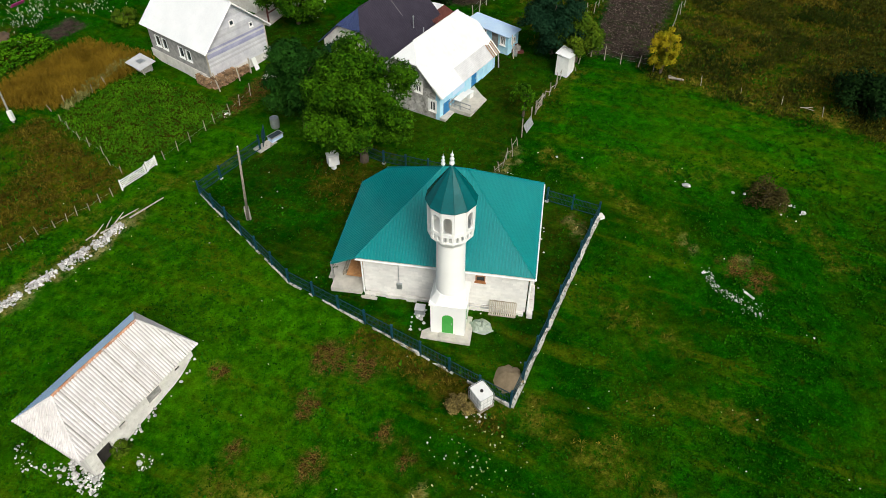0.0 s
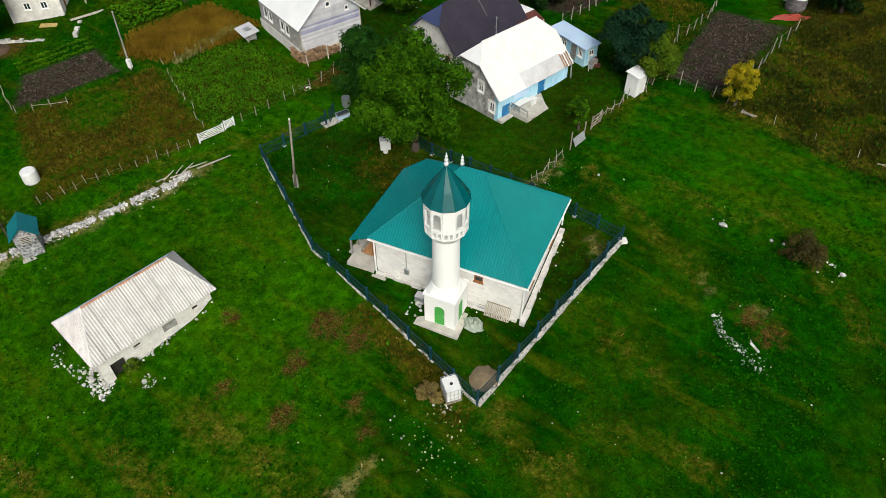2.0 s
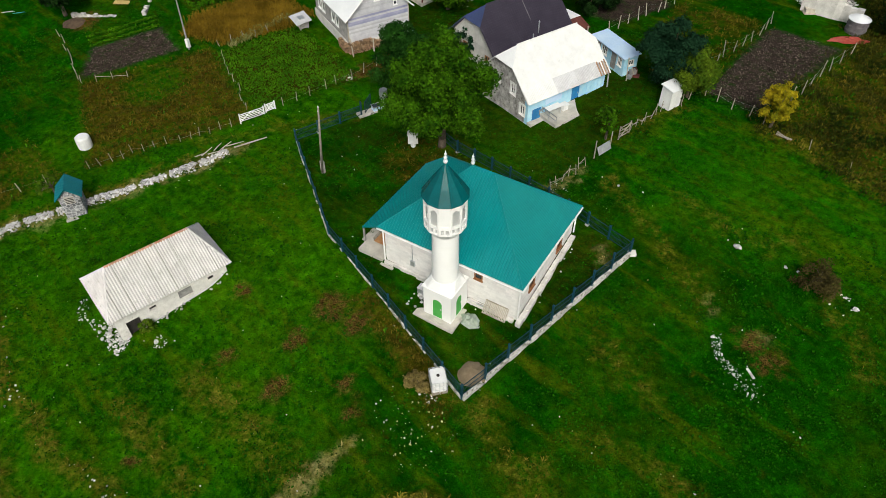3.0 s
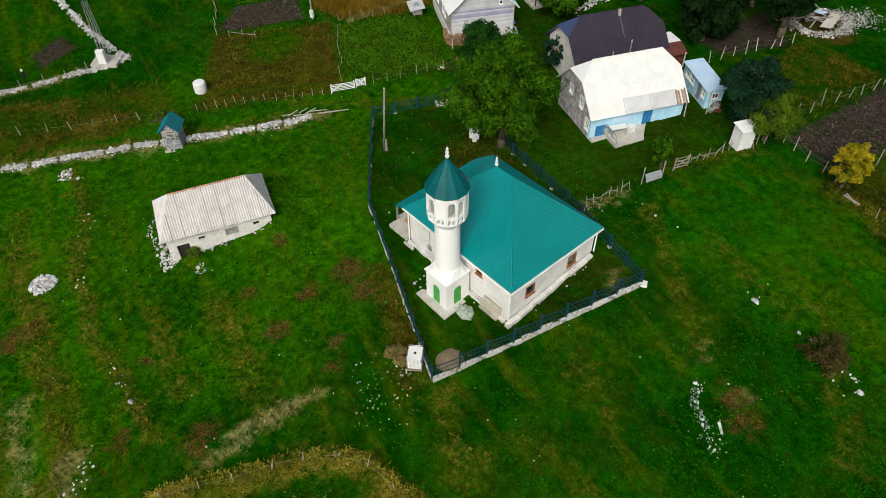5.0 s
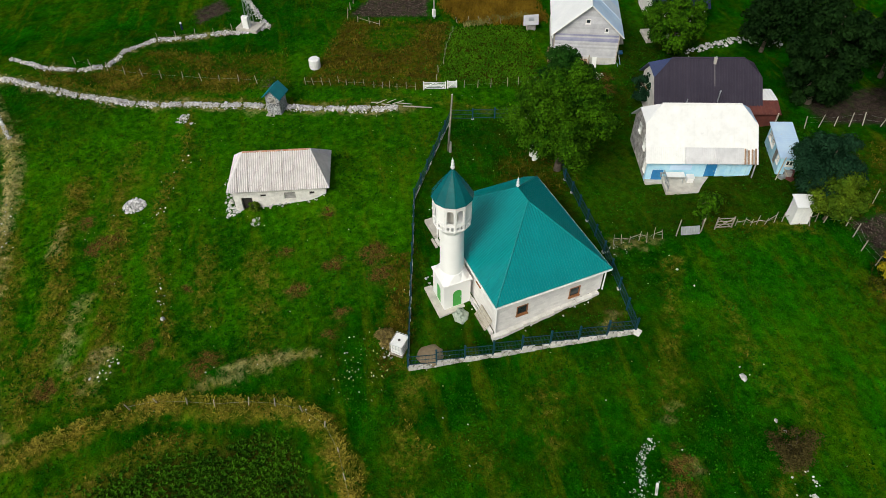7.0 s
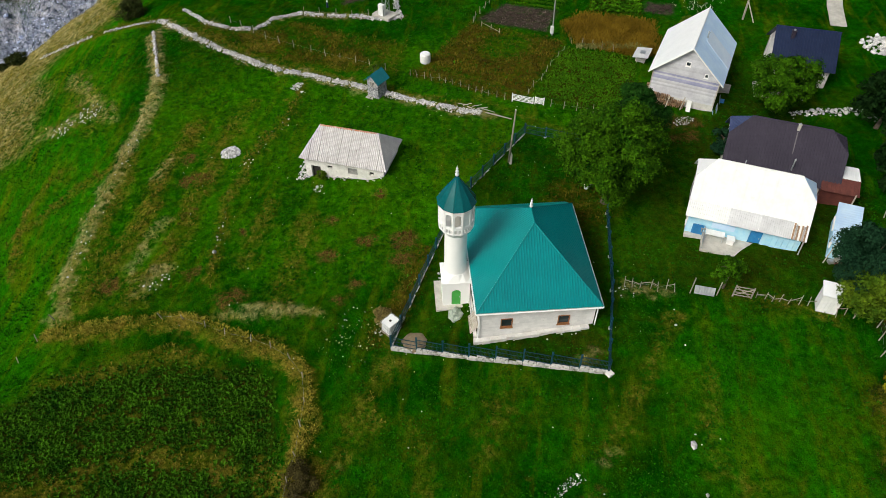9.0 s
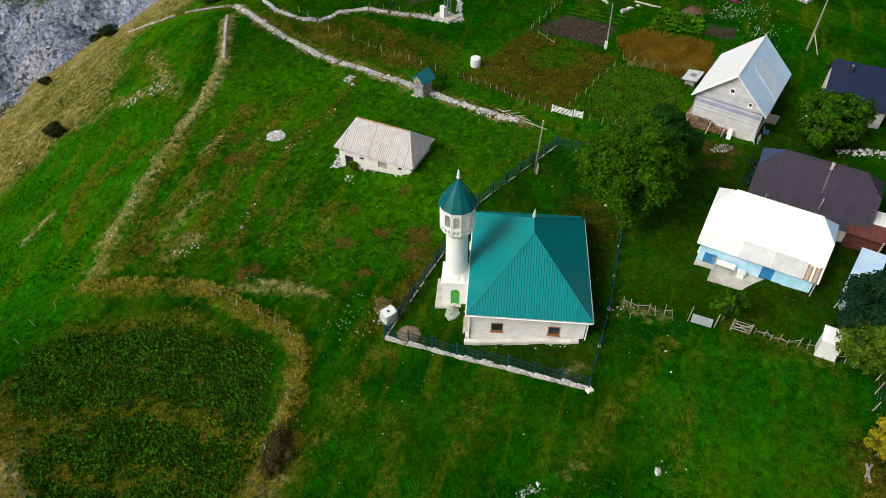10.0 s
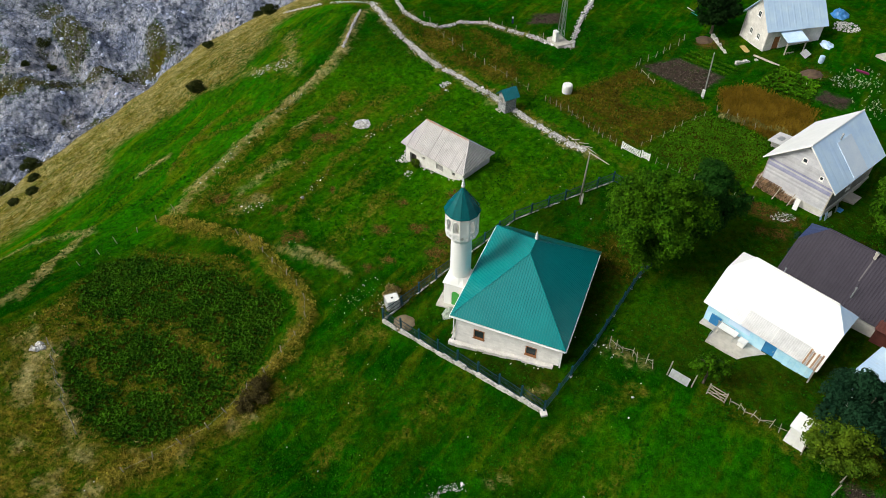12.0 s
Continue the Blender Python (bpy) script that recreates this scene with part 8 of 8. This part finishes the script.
    for (ax, ay), (bx, by) in (((-54.2, 52.4), (-46.2, 54.6)), ((-46.0, 54.7), (-47.2, 57.4))):
        lg = math.hypot(bx - ax, by - ay)
        k, r = 0.0, random.Random(65)
        while k < lg:
            k2 = k + r.uniform(0.35, 0.8)
            o = r.uniform(-0.06, 0.06)
            part("wall_stone", Geo().box(k, k2 - 0.01, -0.22 + o, 0.2 + o, -0.5, r.uniform(0.2, 0.5)), FENCE_BASE, t, m=pose(ax, ay, T(ax, ay), 0, 0, math.degrees(math.atan2(by - ay, bx - ax))))
            k = k2
    # ruin beams, tank and tarp beyond the ploughed field
    t = thing("fallen_beams", "grey roof beams and boards fallen into the ruin", "beams", ground_pose(8.4, 78.0))
    r = random.Random(63)
    for i in range(44):
        a, lg = r.uniform(0, 3.1), r.uniform(0.5, 1.3)
        x, y = r.gauss(0, 1.1), r.gauss(0, 0.9)
        part("beam", Geo().tube((x - math.cos(a) * lg, y - math.sin(a) * lg, r.uniform(0.15, 0.7)), (x + math.cos(a) * lg, y + math.sin(a) * lg, r.uniform(0.3, 1.1)), r.uniform(0.045, 0.09), n=4), (OLD_WOOD, DULL_STRIP, PALE_WOOD)[i % 3], t)
    part("sheet", Geo().slab([(-0.5, 0.2, 0.9), (0.6, 0.0, 1.0), (0.8, 0.8, 1.0), (-0.4, 0.9, 0.9)], 0.03), TIN_BLUE, t, "pale blue fallen sheet")
    part("plaster_slab", Geo().slab([(1.0, -1.6, 0.5), (2.0, -1.3, 0.5), (2.1, 0.6, 1.1), (1.2, 0.5, 1.2)], 0.09), CONCRETE, t, "tilted pale slab")
    t = thing("ruined_wall", "broken pale wall of a fallen house", "wall", pose(20.2, 75.4, T(22.0, 75.0), 0, 0, -14))
    for i in range(9):
        part("masonry", Geo().box(i * 0.62, i * 0.62 + 0.615, -0.25 - 0.03 * (i % 3), 0.22, -0.6, 2.3 - 0.5 * abs(i - 4) * 0.5 + r.uniform(-0.25, 0.25)), WHITEWASH, t)
    t = thing("slurry_tank", "dark ribbed tank with a pale conical lid", "tank", ground_pose(25.2, 72.4))
    part("body", Geo().lathe([(0.95, -0.2), (0.95, 0.25), (0.99, 0.3), (0.95, 0.35), (0.95, 0.75), (0.99, 0.8), (0.95, 0.85), (0.95, 1.3)], 18), DULL_STRIP, t)
    part("lid", Geo().lathe([(1.02, 1.3), (1.02, 1.36), (0.05, 1.75)], 18), TIN_WHITE, t)
    single("red_tarp", Geo().put([(x * 1.9, y * 0.9, z * 0.7) for x, y, z in vs], fs2), RED_TARP, "red tarp bundled beside the dark tank", "tarp", ground_pose(24.6, 70.4, 15))
    single("pallet", Geo().box(-0.6, 0.6, -0.5, 0.5, 0.0, 0.14).box(-0.5, 0.6, -0.4, 0.5, 0.14, 0.5), PALE_WOOD, "pale crate by the ruined walls", "crate", ground_pose(21.0, 75.0, 20))
    single("branch", Geo().tube((29.1, 48.3, T(29.1, 48.3) + 0.3), (30.0, 48.1, T(30.0, 48.1) + 0.45), 0.035, 0.02, n=6).tube((29.4, 48.2, T(29.4, 48.2) + 0.35), (29.9, 47.6, T(29.9, 47.6) + 0.5), 0.04, 0.02, n=5), PALE_WOOD, "bare grey branch on the meadow's edge", "branch")
    single("timber", Geo().tube((19.4, 52.6, T(19.4, 52.6) + 0.15), (20.6, 52.2, T(20.6, 52.2) + 0.2), 0.09, n=6).tube((19.5, 52.9, T(19.5, 52.9) + 0.15), (20.3, 52.0, T(20.3, 52.0) + 0.3), 0.07, n=6), OLD_WOOD, "two grey timbers lying by the fence corner", "timber")


clutter()
pa, pb, pv = [(-42.0, 95.0), (-36.0, 88.0), (-31.0, 84.6), (-28.6, 83.2), (-26.8, 82.2)], 0.9, []
for i, (x, y) in enumerate(pa):
    x0, y0 = pa[max(i - 1, 0)]
    x1, y1 = pa[min(i + 1, len(pa) - 1)]
    d = math.hypot(x1 - x0, y1 - y0)
    for s in (-pb, pb):
        px, py = x - (y1 - y0) / d * s, y + (x1 - x0) / d * s
        pv.append((px, py, T(px, py) + 0.08))
g = Geo()
for i in range(len(pa) - 1):
    g.slab([pv[2 * i], pv[2 * i + 1], pv[2 * i + 3], pv[2 * i + 2]], 0.4)
single("path", g, CONCRETE, "pale concrete path beyond the houses", "path", kind="structure")


# ---- trees ----
def leaf_cloud(spots, leaf, seed):
    """Many small bent leaves on the shells of the given (centre, radius, count) clumps, most of them facing outwards and up."""
    g = np.random.default_rng(seed)
    count = np.array([n for _, _, n in spots])
    cen = np.repeat(np.array([c for c, _, _ in spots], float), count, axis=0)
    rad = np.repeat(np.array([rr for _, rr, _ in spots], float), count)
    n = len(cen)
    d = g.normal(size=(n, 3))
    d[:, 2] += 0.35
    d /= np.linalg.norm(d, axis=1, keepdims=True)
    lump = 1 + 0.22 * np.sin(5 * d[:, 0] + cen[:, 1]) * np.sin(5 * d[:, 1] + cen[:, 2]) + 0.15 * np.sin(9 * d[:, 2] + 7 * d[:, 0] + cen[:, 0])
    p = cen + d * (rad * lump * np.where(g.random(n) < 0.8, g.uniform(0.78, 1.06, n), g.uniform(0.2, 0.8, n)))[:, None] * np.array([1, 1, 0.78])
    nrm = d * 1.1 + g.normal(size=(n, 3)) * 0.5 + np.array([0, 0, 0.55])
    nrm /= np.linalg.norm(nrm, axis=1, keepdims=True)
    a = np.cross(nrm, g.normal(size=(n, 3)))
    a /= np.linalg.norm(a, axis=1, keepdims=True)
    b = np.cross(nrm, a)
    s = (leaf * g.uniform(0.6, 1.35, n))[:, None]
    v = np.stack([p - a * s, p - b * s * 0.55 + nrm * s * 0.15, p + a * s, p + b * s * 0.55 + nrm * s * 0.15], 1).reshape(-1, 3)
    return quad_mesh("crown", v)


def quad_mesh(name, v):
    n = len(v) // 4
    me = bpy.data.meshes.new(name)
    me.vertices.add(len(v))
    me.vertices.foreach_set("co", v.ravel())
    me.loops.add(len(v))
    me.loops.foreach_set("vertex_index", np.arange(len(v)))
    me.polygons.add(n)
    me.polygons.foreach_set("loop_start", np.arange(0, len(v), 4))
    me.update(calc_edges=True)
    return me


def tree(name, label, x, y, tall, wide, leaf_material, seed, clear=0.22, leaf=0.17, clumps=120, per=80, squat=1.0, lean=(0, 0), stems=1, category="tree"):
    r = random.Random(seed)
    t = thing(name, label, category, ground_pose(x, y))
    R, zc = wide * 0.44, tall * (0.93 + clear) / 2
    hz = tall * (0.9 - clear) / 2
    spots, tips = [], []
    for i in range(clumps):
        z = r.uniform(-1, 1)
        a = r.uniform(0, 6.283)
        k = math.sqrt(1 - z * z)
        f = (r.uniform(0.80, 1.0) if i % 4 else r.uniform(0.2, 0.75)) * (1 + 0.16 * math.sin(3 * a + seed) + 0.10 * math.sin(5 * a + 4 * z))
        narrow = 1.0 if z < 0 else 1 - 0.25 * z * squat
        c = Vector((R * k * f * narrow * math.cos(a) + lean[0] * z, R * k * f * narrow * math.sin(a) + lean[1] * z, zc + hz * z * 0.93 * f))
        size = r.uniform(0.17, 0.34) * (60.0 / max(clumps, 40)) ** 0.18
        spots.append((tuple(c), R * size, int(per * (size / 0.24) ** 2 * r.uniform(0.8, 1.2))))
        tips.append(c)
    bw = 0.028 * tall
    for s in range(stems):
        o = Vector((r.uniform(-0.3, 0.3), r.uniform(-0.3, 0.3), 0)) if stems > 1 else Vector()
        mid = o * 2 + Vector((r.uniform(-0.2, 0.2), r.uniform(-0.2, 0.2), tall * max(clear, 0.12) + 0.5))
        g = Geo().tube(o + Vector((0, 0, -0.3)), o.lerp(mid, 0.35), bw * 1.35, bw, n=9).tube(o.lerp(mid, 0.35), mid, bw, bw * 0.8, n=9)
        top = Vector((mid.x * 0.4, mid.y * 0.4, tall * 0.8))
        g.tube(mid, top, bw * 0.75, bw * 0.2, n=7)
        trunk = part("trunk", g, BARK, t, smooth=True)
        for i in range(9):
            c = r.choice(tips)
            st = mid.lerp(top, r.uniform(0.0, 0.6))
            part("limb", Geo().tube(st, st.lerp(c, 0.55) + Vector((0, 0, 0.2)), bw * 0.45, bw * 0.25, n=6).tube(st.lerp(c, 0.55) + Vector((0, 0, 0.2)), c, bw * 0.25, bw * 0.08, n=5), BARK, trunk)
    part("crown", leaf_cloud(spots, leaf, seed), leaf_material, t, "crown of many small leaves")
    return t


tree("walnut_tree", "large broad walnut tree in full dark green leaf", -6.0, 44.2, 10.6, 8.6, LEAF_WALNUT, 71, 0.2, 0.115, 150, 520)
tree("ash_tree", "dark green tree behind the walnut", -11.2, 48.9, 8.6, 5.8, LEAF_ASH, 72, 0.12, 0.11, 90, 320)
tree("plum_tree", "dense dark blue-green round fruit tree", 10.0, 57.4, 6.3, 5.8, LEAF_PINE, 73, 0.12, 0.11, 80, 300, 0.4)
tree("maple_tree", "low yellow-green tree beside the outhouse", 12.0, 55.9, 4.6, 4.6, LEAF_YELLOW, 74, 0.2, 0.11, 60, 190)
tree("golden_bush", "tall narrow bush with golden yellow leaves", 18.9, 53.6, 4.4, 2.6, LEAF_GOLD, 75, 0.1, 0.08, 60, 120)
tree("spruce_tree", "big dark leafy tree behind the dark-roofed house", 0.6, 69.0, 11.0, 7.0, LEAF_DARK, 76, 0.02, 0.17, 150, 260)
tree("ash_tree", "dark tree on pale twin stems by the far bed", 6.6, 73.4, 8.0, 5.6, LEAF_DARK, 77, 0.3, 0.16, 90, 190, stems=2)
tree("elder_bush", "small dark bush at the white gable wall", -9.0, 57.6, 3.8, 3.2, LEAF_PINE, 78, 0.1, 0.14, 60, 80)
tree("plum_tree", "leafy fruit tree behind the grey house", -14.4, 66.2, 6.8, 6.4, LEAF_WALNUT, 79, 0.1, 0.14, 90, 220)
tree("walnut_tree", "dark tree beside the far stone house", -55.2, 52.3, 7.5, 6.2, LEAF_DARK, 80, 0.15, 0.18, 110, 80)
tree("sapling", "thin young fruit tree in the house yard", 6.75, 48.4, 3.3, 2.8, LEAF_WALNUT, 81, 0.35, 0.13, 26, 34)
tree("ash_tree", "dark tree at the back of the houses", -8.5, 73.5, 7.5, 6.0, LEAF_DARK, 82, 0.15, 0.18, 100, 80)
tree("ash_tree", "dark tree behind the ruin", 2.0, 78.0, 8.0, 6.5, LEAF_DARK, 83, 0.15, 0.18, 100, 80)
tree("hazel_bush", "dark bush at the edge of the rough meadow", 34.4, 48.6, 2.6, 7.0, LEAF_DARK, 84, 0.05, 0.14, 70, 80, category="bush")
tree("hazel_bush", "dark tree beyond the rough meadow", 29.5, 72.5, 6.5, 6.0, LEAF_DARK, 85, 0.1, 0.17, 90, 80, category="bush")
tree("thorn_bush", "brown half-bare thorn bush in the meadow", 23.3, 38.2, 2.0, 3.2, LEAF_BROWN, 86, 0.05, 0.07, 60, 60, category="bush")
tree("thorn_bush", "big dark bush at the end of the stone wall", -61.0, -1.4, 2.6, 4.4, LEAF_BUSH, 123, 0.03, 0.1, 70, 90, category="bush")
tree("thorn_bush", "dark thorn bush on the grassy slope", -40.0, -20.2, 2.0, 2.8, LEAF_BUSH, 87, 0.05, 0.07, 90, 70, category="bush")
tree("elder_bush", "sparse yellow-green shrub behind the kiosk", -33.6, 28.2, 3.0, 2.2, LEAF_YELLOW, 88, 0.3, 0.10, 16, 30, category="bush")
tree("bramble_bush", "low dark brown bramble patch on the field bank", 12.8, 14.9, 0.7, 2.6, LEAF_BROWN, 124, 0.02, 0.06, 50, 90, category="bush")
tree("bramble_bush", "low dark brown brambles below the field bank", 14.2, 14.4, 0.5, 1.8, LEAF_BROWN, 125, 0.02, 0.06, 40, 70, category="bush")
tree("dead_shrub", "low straw-brown dead shrub beside the tank", 1.2, 22.7, 0.8, 1.7, LEAF_STRAW, 122, 0.03, 0.06, 40, 60, category="bush")
tree("elder_bush", "yellow-green shrub beside the barn doorway", -17.5, 19.9, 0.9, 1.1, LEAF_YELLOW, 120, 0.05, 0.07, 24, 40, category="bush")
tree("ash_tree", "big dark tree beside the navy-roofed house", -9.5, 78.5, 9.0, 8.0, LEAF_DARK, 121, 0.1, 0.17, 160, 90)
tree("flower_bush", "pale flowering bush behind the grey house", -31.5, 65.6, 1.8, 2.6, LEAF_YELLOW, 89, 0.05, 0.13, 40, 50, category="bush")
for i, (x, y, w) in enumerate(((-25.1, -41.4, 1.5), (-20.5, -37.4, 1.4), (-18.3, -39.2, 1.3), (-61.3, -30.2, 1.7), (-69.0, -21.1, 2.6), (-70.5, -24.0, 2.2), (-29.5, -46.0, 3.0), (-24.0, -47.0, 3.4), (-33.5, -46.5, 2.6), (-57.0, -40.0, 2.4), (-62.0, -38.5, 2.6), (-122.0, -126.3, 4.6), (-115.0, -120.6, 3.0), (-110.4, -124.3, 2.4))):
    tree("thorn_bush", "low dark thorn bush at the brow of the gorge", x, y, w * 0.6, w * 1.15, LEAF_BUSH, 90 + i, 0.02, 0.09, 60, 90, category="bush")


# ---- grass, weeds and crops ----
def tufts(name, label, area, count, keep, tall, wide, blades, spread, material, seed, category="grass", pitch=0.0):
    """Leaning blades in tufts over an area (x0, x1, y0, y1); keep gives the share that stands at a place; pitch sets them in uneven rows."""
    g = np.random.default_rng(seed)
    x, y = g.uniform(area[0], area[1], count), g.uniform(area[2], area[3], count)
    if pitch:
        gx, gy = np.meshgrid(np.arange(area[0], area[1], pitch), np.arange(area[2], area[3], pitch))
        x, y = gx.ravel() + g.normal(0, 0.22 * pitch, gx.size), gy.ravel() + g.normal(0, 0.22 * pitch, gx.size)
        count = len(x)
    ok = g.random(count) < keep(x, y)
    x, y = x[ok], y[ok]
    n = len(x)
    z = height(x, y)
    size = g.uniform(0.6, 1.4, n)
    x, y, z, size = (np.repeat(a, blades) for a in (x, y, z, size))
    m = len(x)
    a = g.uniform(0, 6.283, m)
    out = g.uniform(0.3, 1.0, m) * spread * size
    h = tall * size * g.uniform(0.6, 1.2, m)
    w = wide * size * g.uniform(0.7, 1.3, m) / 2
    dx, dy = np.cos(a), np.sin(a)
    b = np.stack([x + dx * out * 0.15, y + dy * out * 0.15, z - 0.02], -1)
    side = np.stack([-dy * w, dx * w, np.zeros(m)], -1)
    midp = np.stack([x + dx * out * 0.6, y + dy * out * 0.6, z + h * 0.75], -1)
    tip = np.stack([x + dx * out * 1.25, y + dy * out * 1.25, z + h * g.uniform(0.75, 1.0, m)], -1)
    v = np.stack([b, midp - side, tip, midp + side], 1).reshape(-1, 3)
    me = quad_mesh(name, v)
    me.materials.append(material)
    return tagged(new(name, me), label, category, kind="stuff")


def open_meadow(x, y):
    m = masks(x, y)
    free = 1 - np.maximum.reduce([m["soil"], m["rock"], m["hay"], m["lush"], m["bare"]])
    for cx, cy, rad in ((1.0, 34.4, 6.6), (0.66, 28.6, 2.2), (-18.6, 23.2, 4.6), (-0.4, 54.1, 5.4), (-5.3, 60.3, 5.6), (-21.8, 60.4, 5.6)):
        free = free * (np.hypot(x - cx, y - cy) > rad)
    return np.clip(free, 0, 1)


AREA = (-56, 36, -24, 66)
tufts("meadow_grass", "short green meadow grass", AREA, 95000, lambda x, y: open_meadow(x, y) * (1 - 0.7 * masks(x, y)["dry"]) * (0.35 + 0.65 * patchy(x, y, 0.5, 1.5)), 0.09, 0.06, 3, 0.14, BLADE, 101)
tufts("meadow_herbs", "broad-leaved green herbs in the meadow", AREA, 60000, lambda x, y: open_meadow(x, y) * (1 - masks(x, y)["dry"]) * (1 - masks(x, y)["weeds"]) * (1 - masks(x, y)["worn_shade"]) * (0.05 + 0.95 * step(0.45, 0.68, patchy(x, y, 0.32, 8.3))), 0.10, 0.10, 4, 0.12, CLOVER, 102, "plants")
tufts("dry_grass", "pale dry grass on banks and slope", (-95, 36, -60, 40), 80000, lambda x, y: np.clip(masks(x, y)["dry"] * 1.1 - masks(x, y)["rock"], 0, 1) ** 1.7 * (0.4 + 0.6 * patchy(x, y, 0.9, 2.5)), 0.22, 0.032, 6, 0.22, BLADE_DRY, 103)
tufts("brown_weeds", "brown dying weeds on the fallow plots", (-56, 45, -10, 85), 150000, lambda x, y: masks(x, y)["weeds"] * (0.4 + 0.6 * patchy(x, y, 0.9, 3.5)) * (gorge(x, y) < 0), 0.28, 0.026, 7, 0.24, BLADE_WEED, 104, "weeds")
tufts("green_weeds", "green weeds among the fallow plots", (-56, 45, 5, 85), 16000, lambda x, y: np.minimum(masks(x, y)["weeds"] * 0.8, 0.6) * step(0.4, 0.7, patchy(x, y, 0.7, 6.5)), 0.32, 0.08, 4, 0.26, CROP_DARK, 105, "weeds")
tufts("rank_growth", "rank olive weeds and grass beyond the fence", (17, 62, 40, 90), 90000, lambda x, y: inside(x, y, ROUGH_EAST, 2.5) * step(0.25, 0.7, patchy(x, y, 0.55, 7.7)), 0.3, 0.05, 5, 0.24, BLADE_ROUGH, 113, "weeds")
tufts("uncut_hay", "tall orange-brown uncut grass", (-41, -27, 51, 63), 15000, lambda x, y: inside(x, y, HAY_PLOT, 0.9), 0.42, 0.022, 8, 0.22, BLADE_HAY, 106)
tufts("potato_plants", "dark green potato plants with brown gaps", (-4, 21, -10, 16), 16000, lambda x, y: inside(x, y, FIELD, 0.9) * (0.5 + 0.5 * step(0.2, 0.45, patchy(x, y, 0.8, 4.4))) * (1 - masks(x, y)["gold"]), 0.24, 0.075, 18, 0.23, CROP_DARK, 107, "crop", 0.25)
tufts("bank_grass", "golden grass hanging over the field bank", (-10, 26, -10, 20), 60000, lambda x, y: step(1.1, 0.1, line_gap(x, y, FIELD_EDGE)) * (0.15 + 0.85 * step(0.3, 0.7, patchy(x, y, 1.0, 3.9))), 0.14, 0.035, 7, 0.26, BLADE_BANK, 117)
tufts("rough_grass", "golden green rough grass on the field margins", (-90, 36, -55, 56), 150000, lambda x, y: np.clip(masks(x, y)["gold"] * (1 - masks(x, y)["dry"]) - 0.3, 0, 1) * 1.4 * (0.45 + 0.55 * patchy(x, y, 1.1, 2.5)) * (gorge(x, y) < 0), 0.26, 0.035, 6, 0.22, BLADE_GOLD, 115)
tufts("crop_plants", "bright green garden crop", (-35, -16, 43, 58), 20000, lambda x, y: inside(x, y, POTATO_PLOT, 0.8) * (0.45 + 0.55 * patchy(x, y, 1.6, 2.8)), 0.14, 0.05, 6, 0.15, CROP, 108, "crop")
tufts("cabbage_plants", "broad bright green cabbage leaves", (-46, -36, 56, 64), 1300, lambda x, y: inside(x, y, CABBAGE_PLOT, 0.3), 0.24, 0.18, 9, 0.26, CROP, 109, "crop")
tufts("ploughed_clods", "pale straw and clods on the ploughed soil", (-48, 26, 42, 72), 30000, lambda x, y: np.maximum(inside(x, y, PLOUGHED, 0.2), inside(x, y, PLOUGHED_WEST, 0.2)) * 0.9, 0.06, 0.07, 3, 0.1, mat("clods", (0.065, 0.047, 0.038), (0.17, 0.13, 0.108), 1, 0.98, bump=0, vary=0.5, island=True), 110, "soil")
tufts("seedling_rows", "green seedling rows beside the ploughed plot", (-52, -42, 46, 56), 6000, lambda x, y: inside(x, y, [(-47.5, 47.9), (-42.5, 53.1), (-44.6, 55.0), (-50.2, 50.0)], 0.3) * (np.sin(6.0 * (0.72 * x - 0.69 * y)) > 0.1), 0.16, 0.09, 5, 0.14, CROP, 114, "crop")
tufts("white_flowers", "tall white flowering weeds in the far garden", (-47, -28, 62, 74), 1300, lambda x, y: np.maximum(np.exp(-((x + 41.5) ** 2 + (y - 69.0) ** 2) / 7.0), 0.9 * np.exp(-((x + 36.4) ** 2 + (y - 69.4) ** 2) / 4.0)), 0.24, 0.032, 4, 0.16, FLOWER_WHITE, 116, "flowers")
tufts("hedge_weeds", "pale flowering weeds along the edge of the hay", (-34, -28, 51, 60), 4200, lambda x, y: step(0.8, 0.2, line_gap(x, y, [(-32.6, 52.4), (-31.9, 53.7), (-31.1, 55.8), (-30.1, 57.8), (-29.0, 58.6)])) * (0.2 + 0.8 * patchy(x, y, 1.7, 2.0)), 0.4, 0.06, 5, 0.22, BLADE_PALE, 118, "weeds")
tufts("white_flowers", "small white flower heads in the grass", (-6, 10, 15, 24), 520, lambda x, y: np.exp(-((x - 2.0) ** 2 + (y - 19.8) ** 2) / 5.0), 0.14, 0.08, 2, 0.08, FLOWER, 111, "flowers")
tufts("white_flowers", "small pale flower heads across the meadow", (-30, 28, 6, 45), 700, lambda x, y: 0.25 * open_meadow(x, y), 0.10, 0.06, 1, 0.05, FLOWER, 112, "flowers")
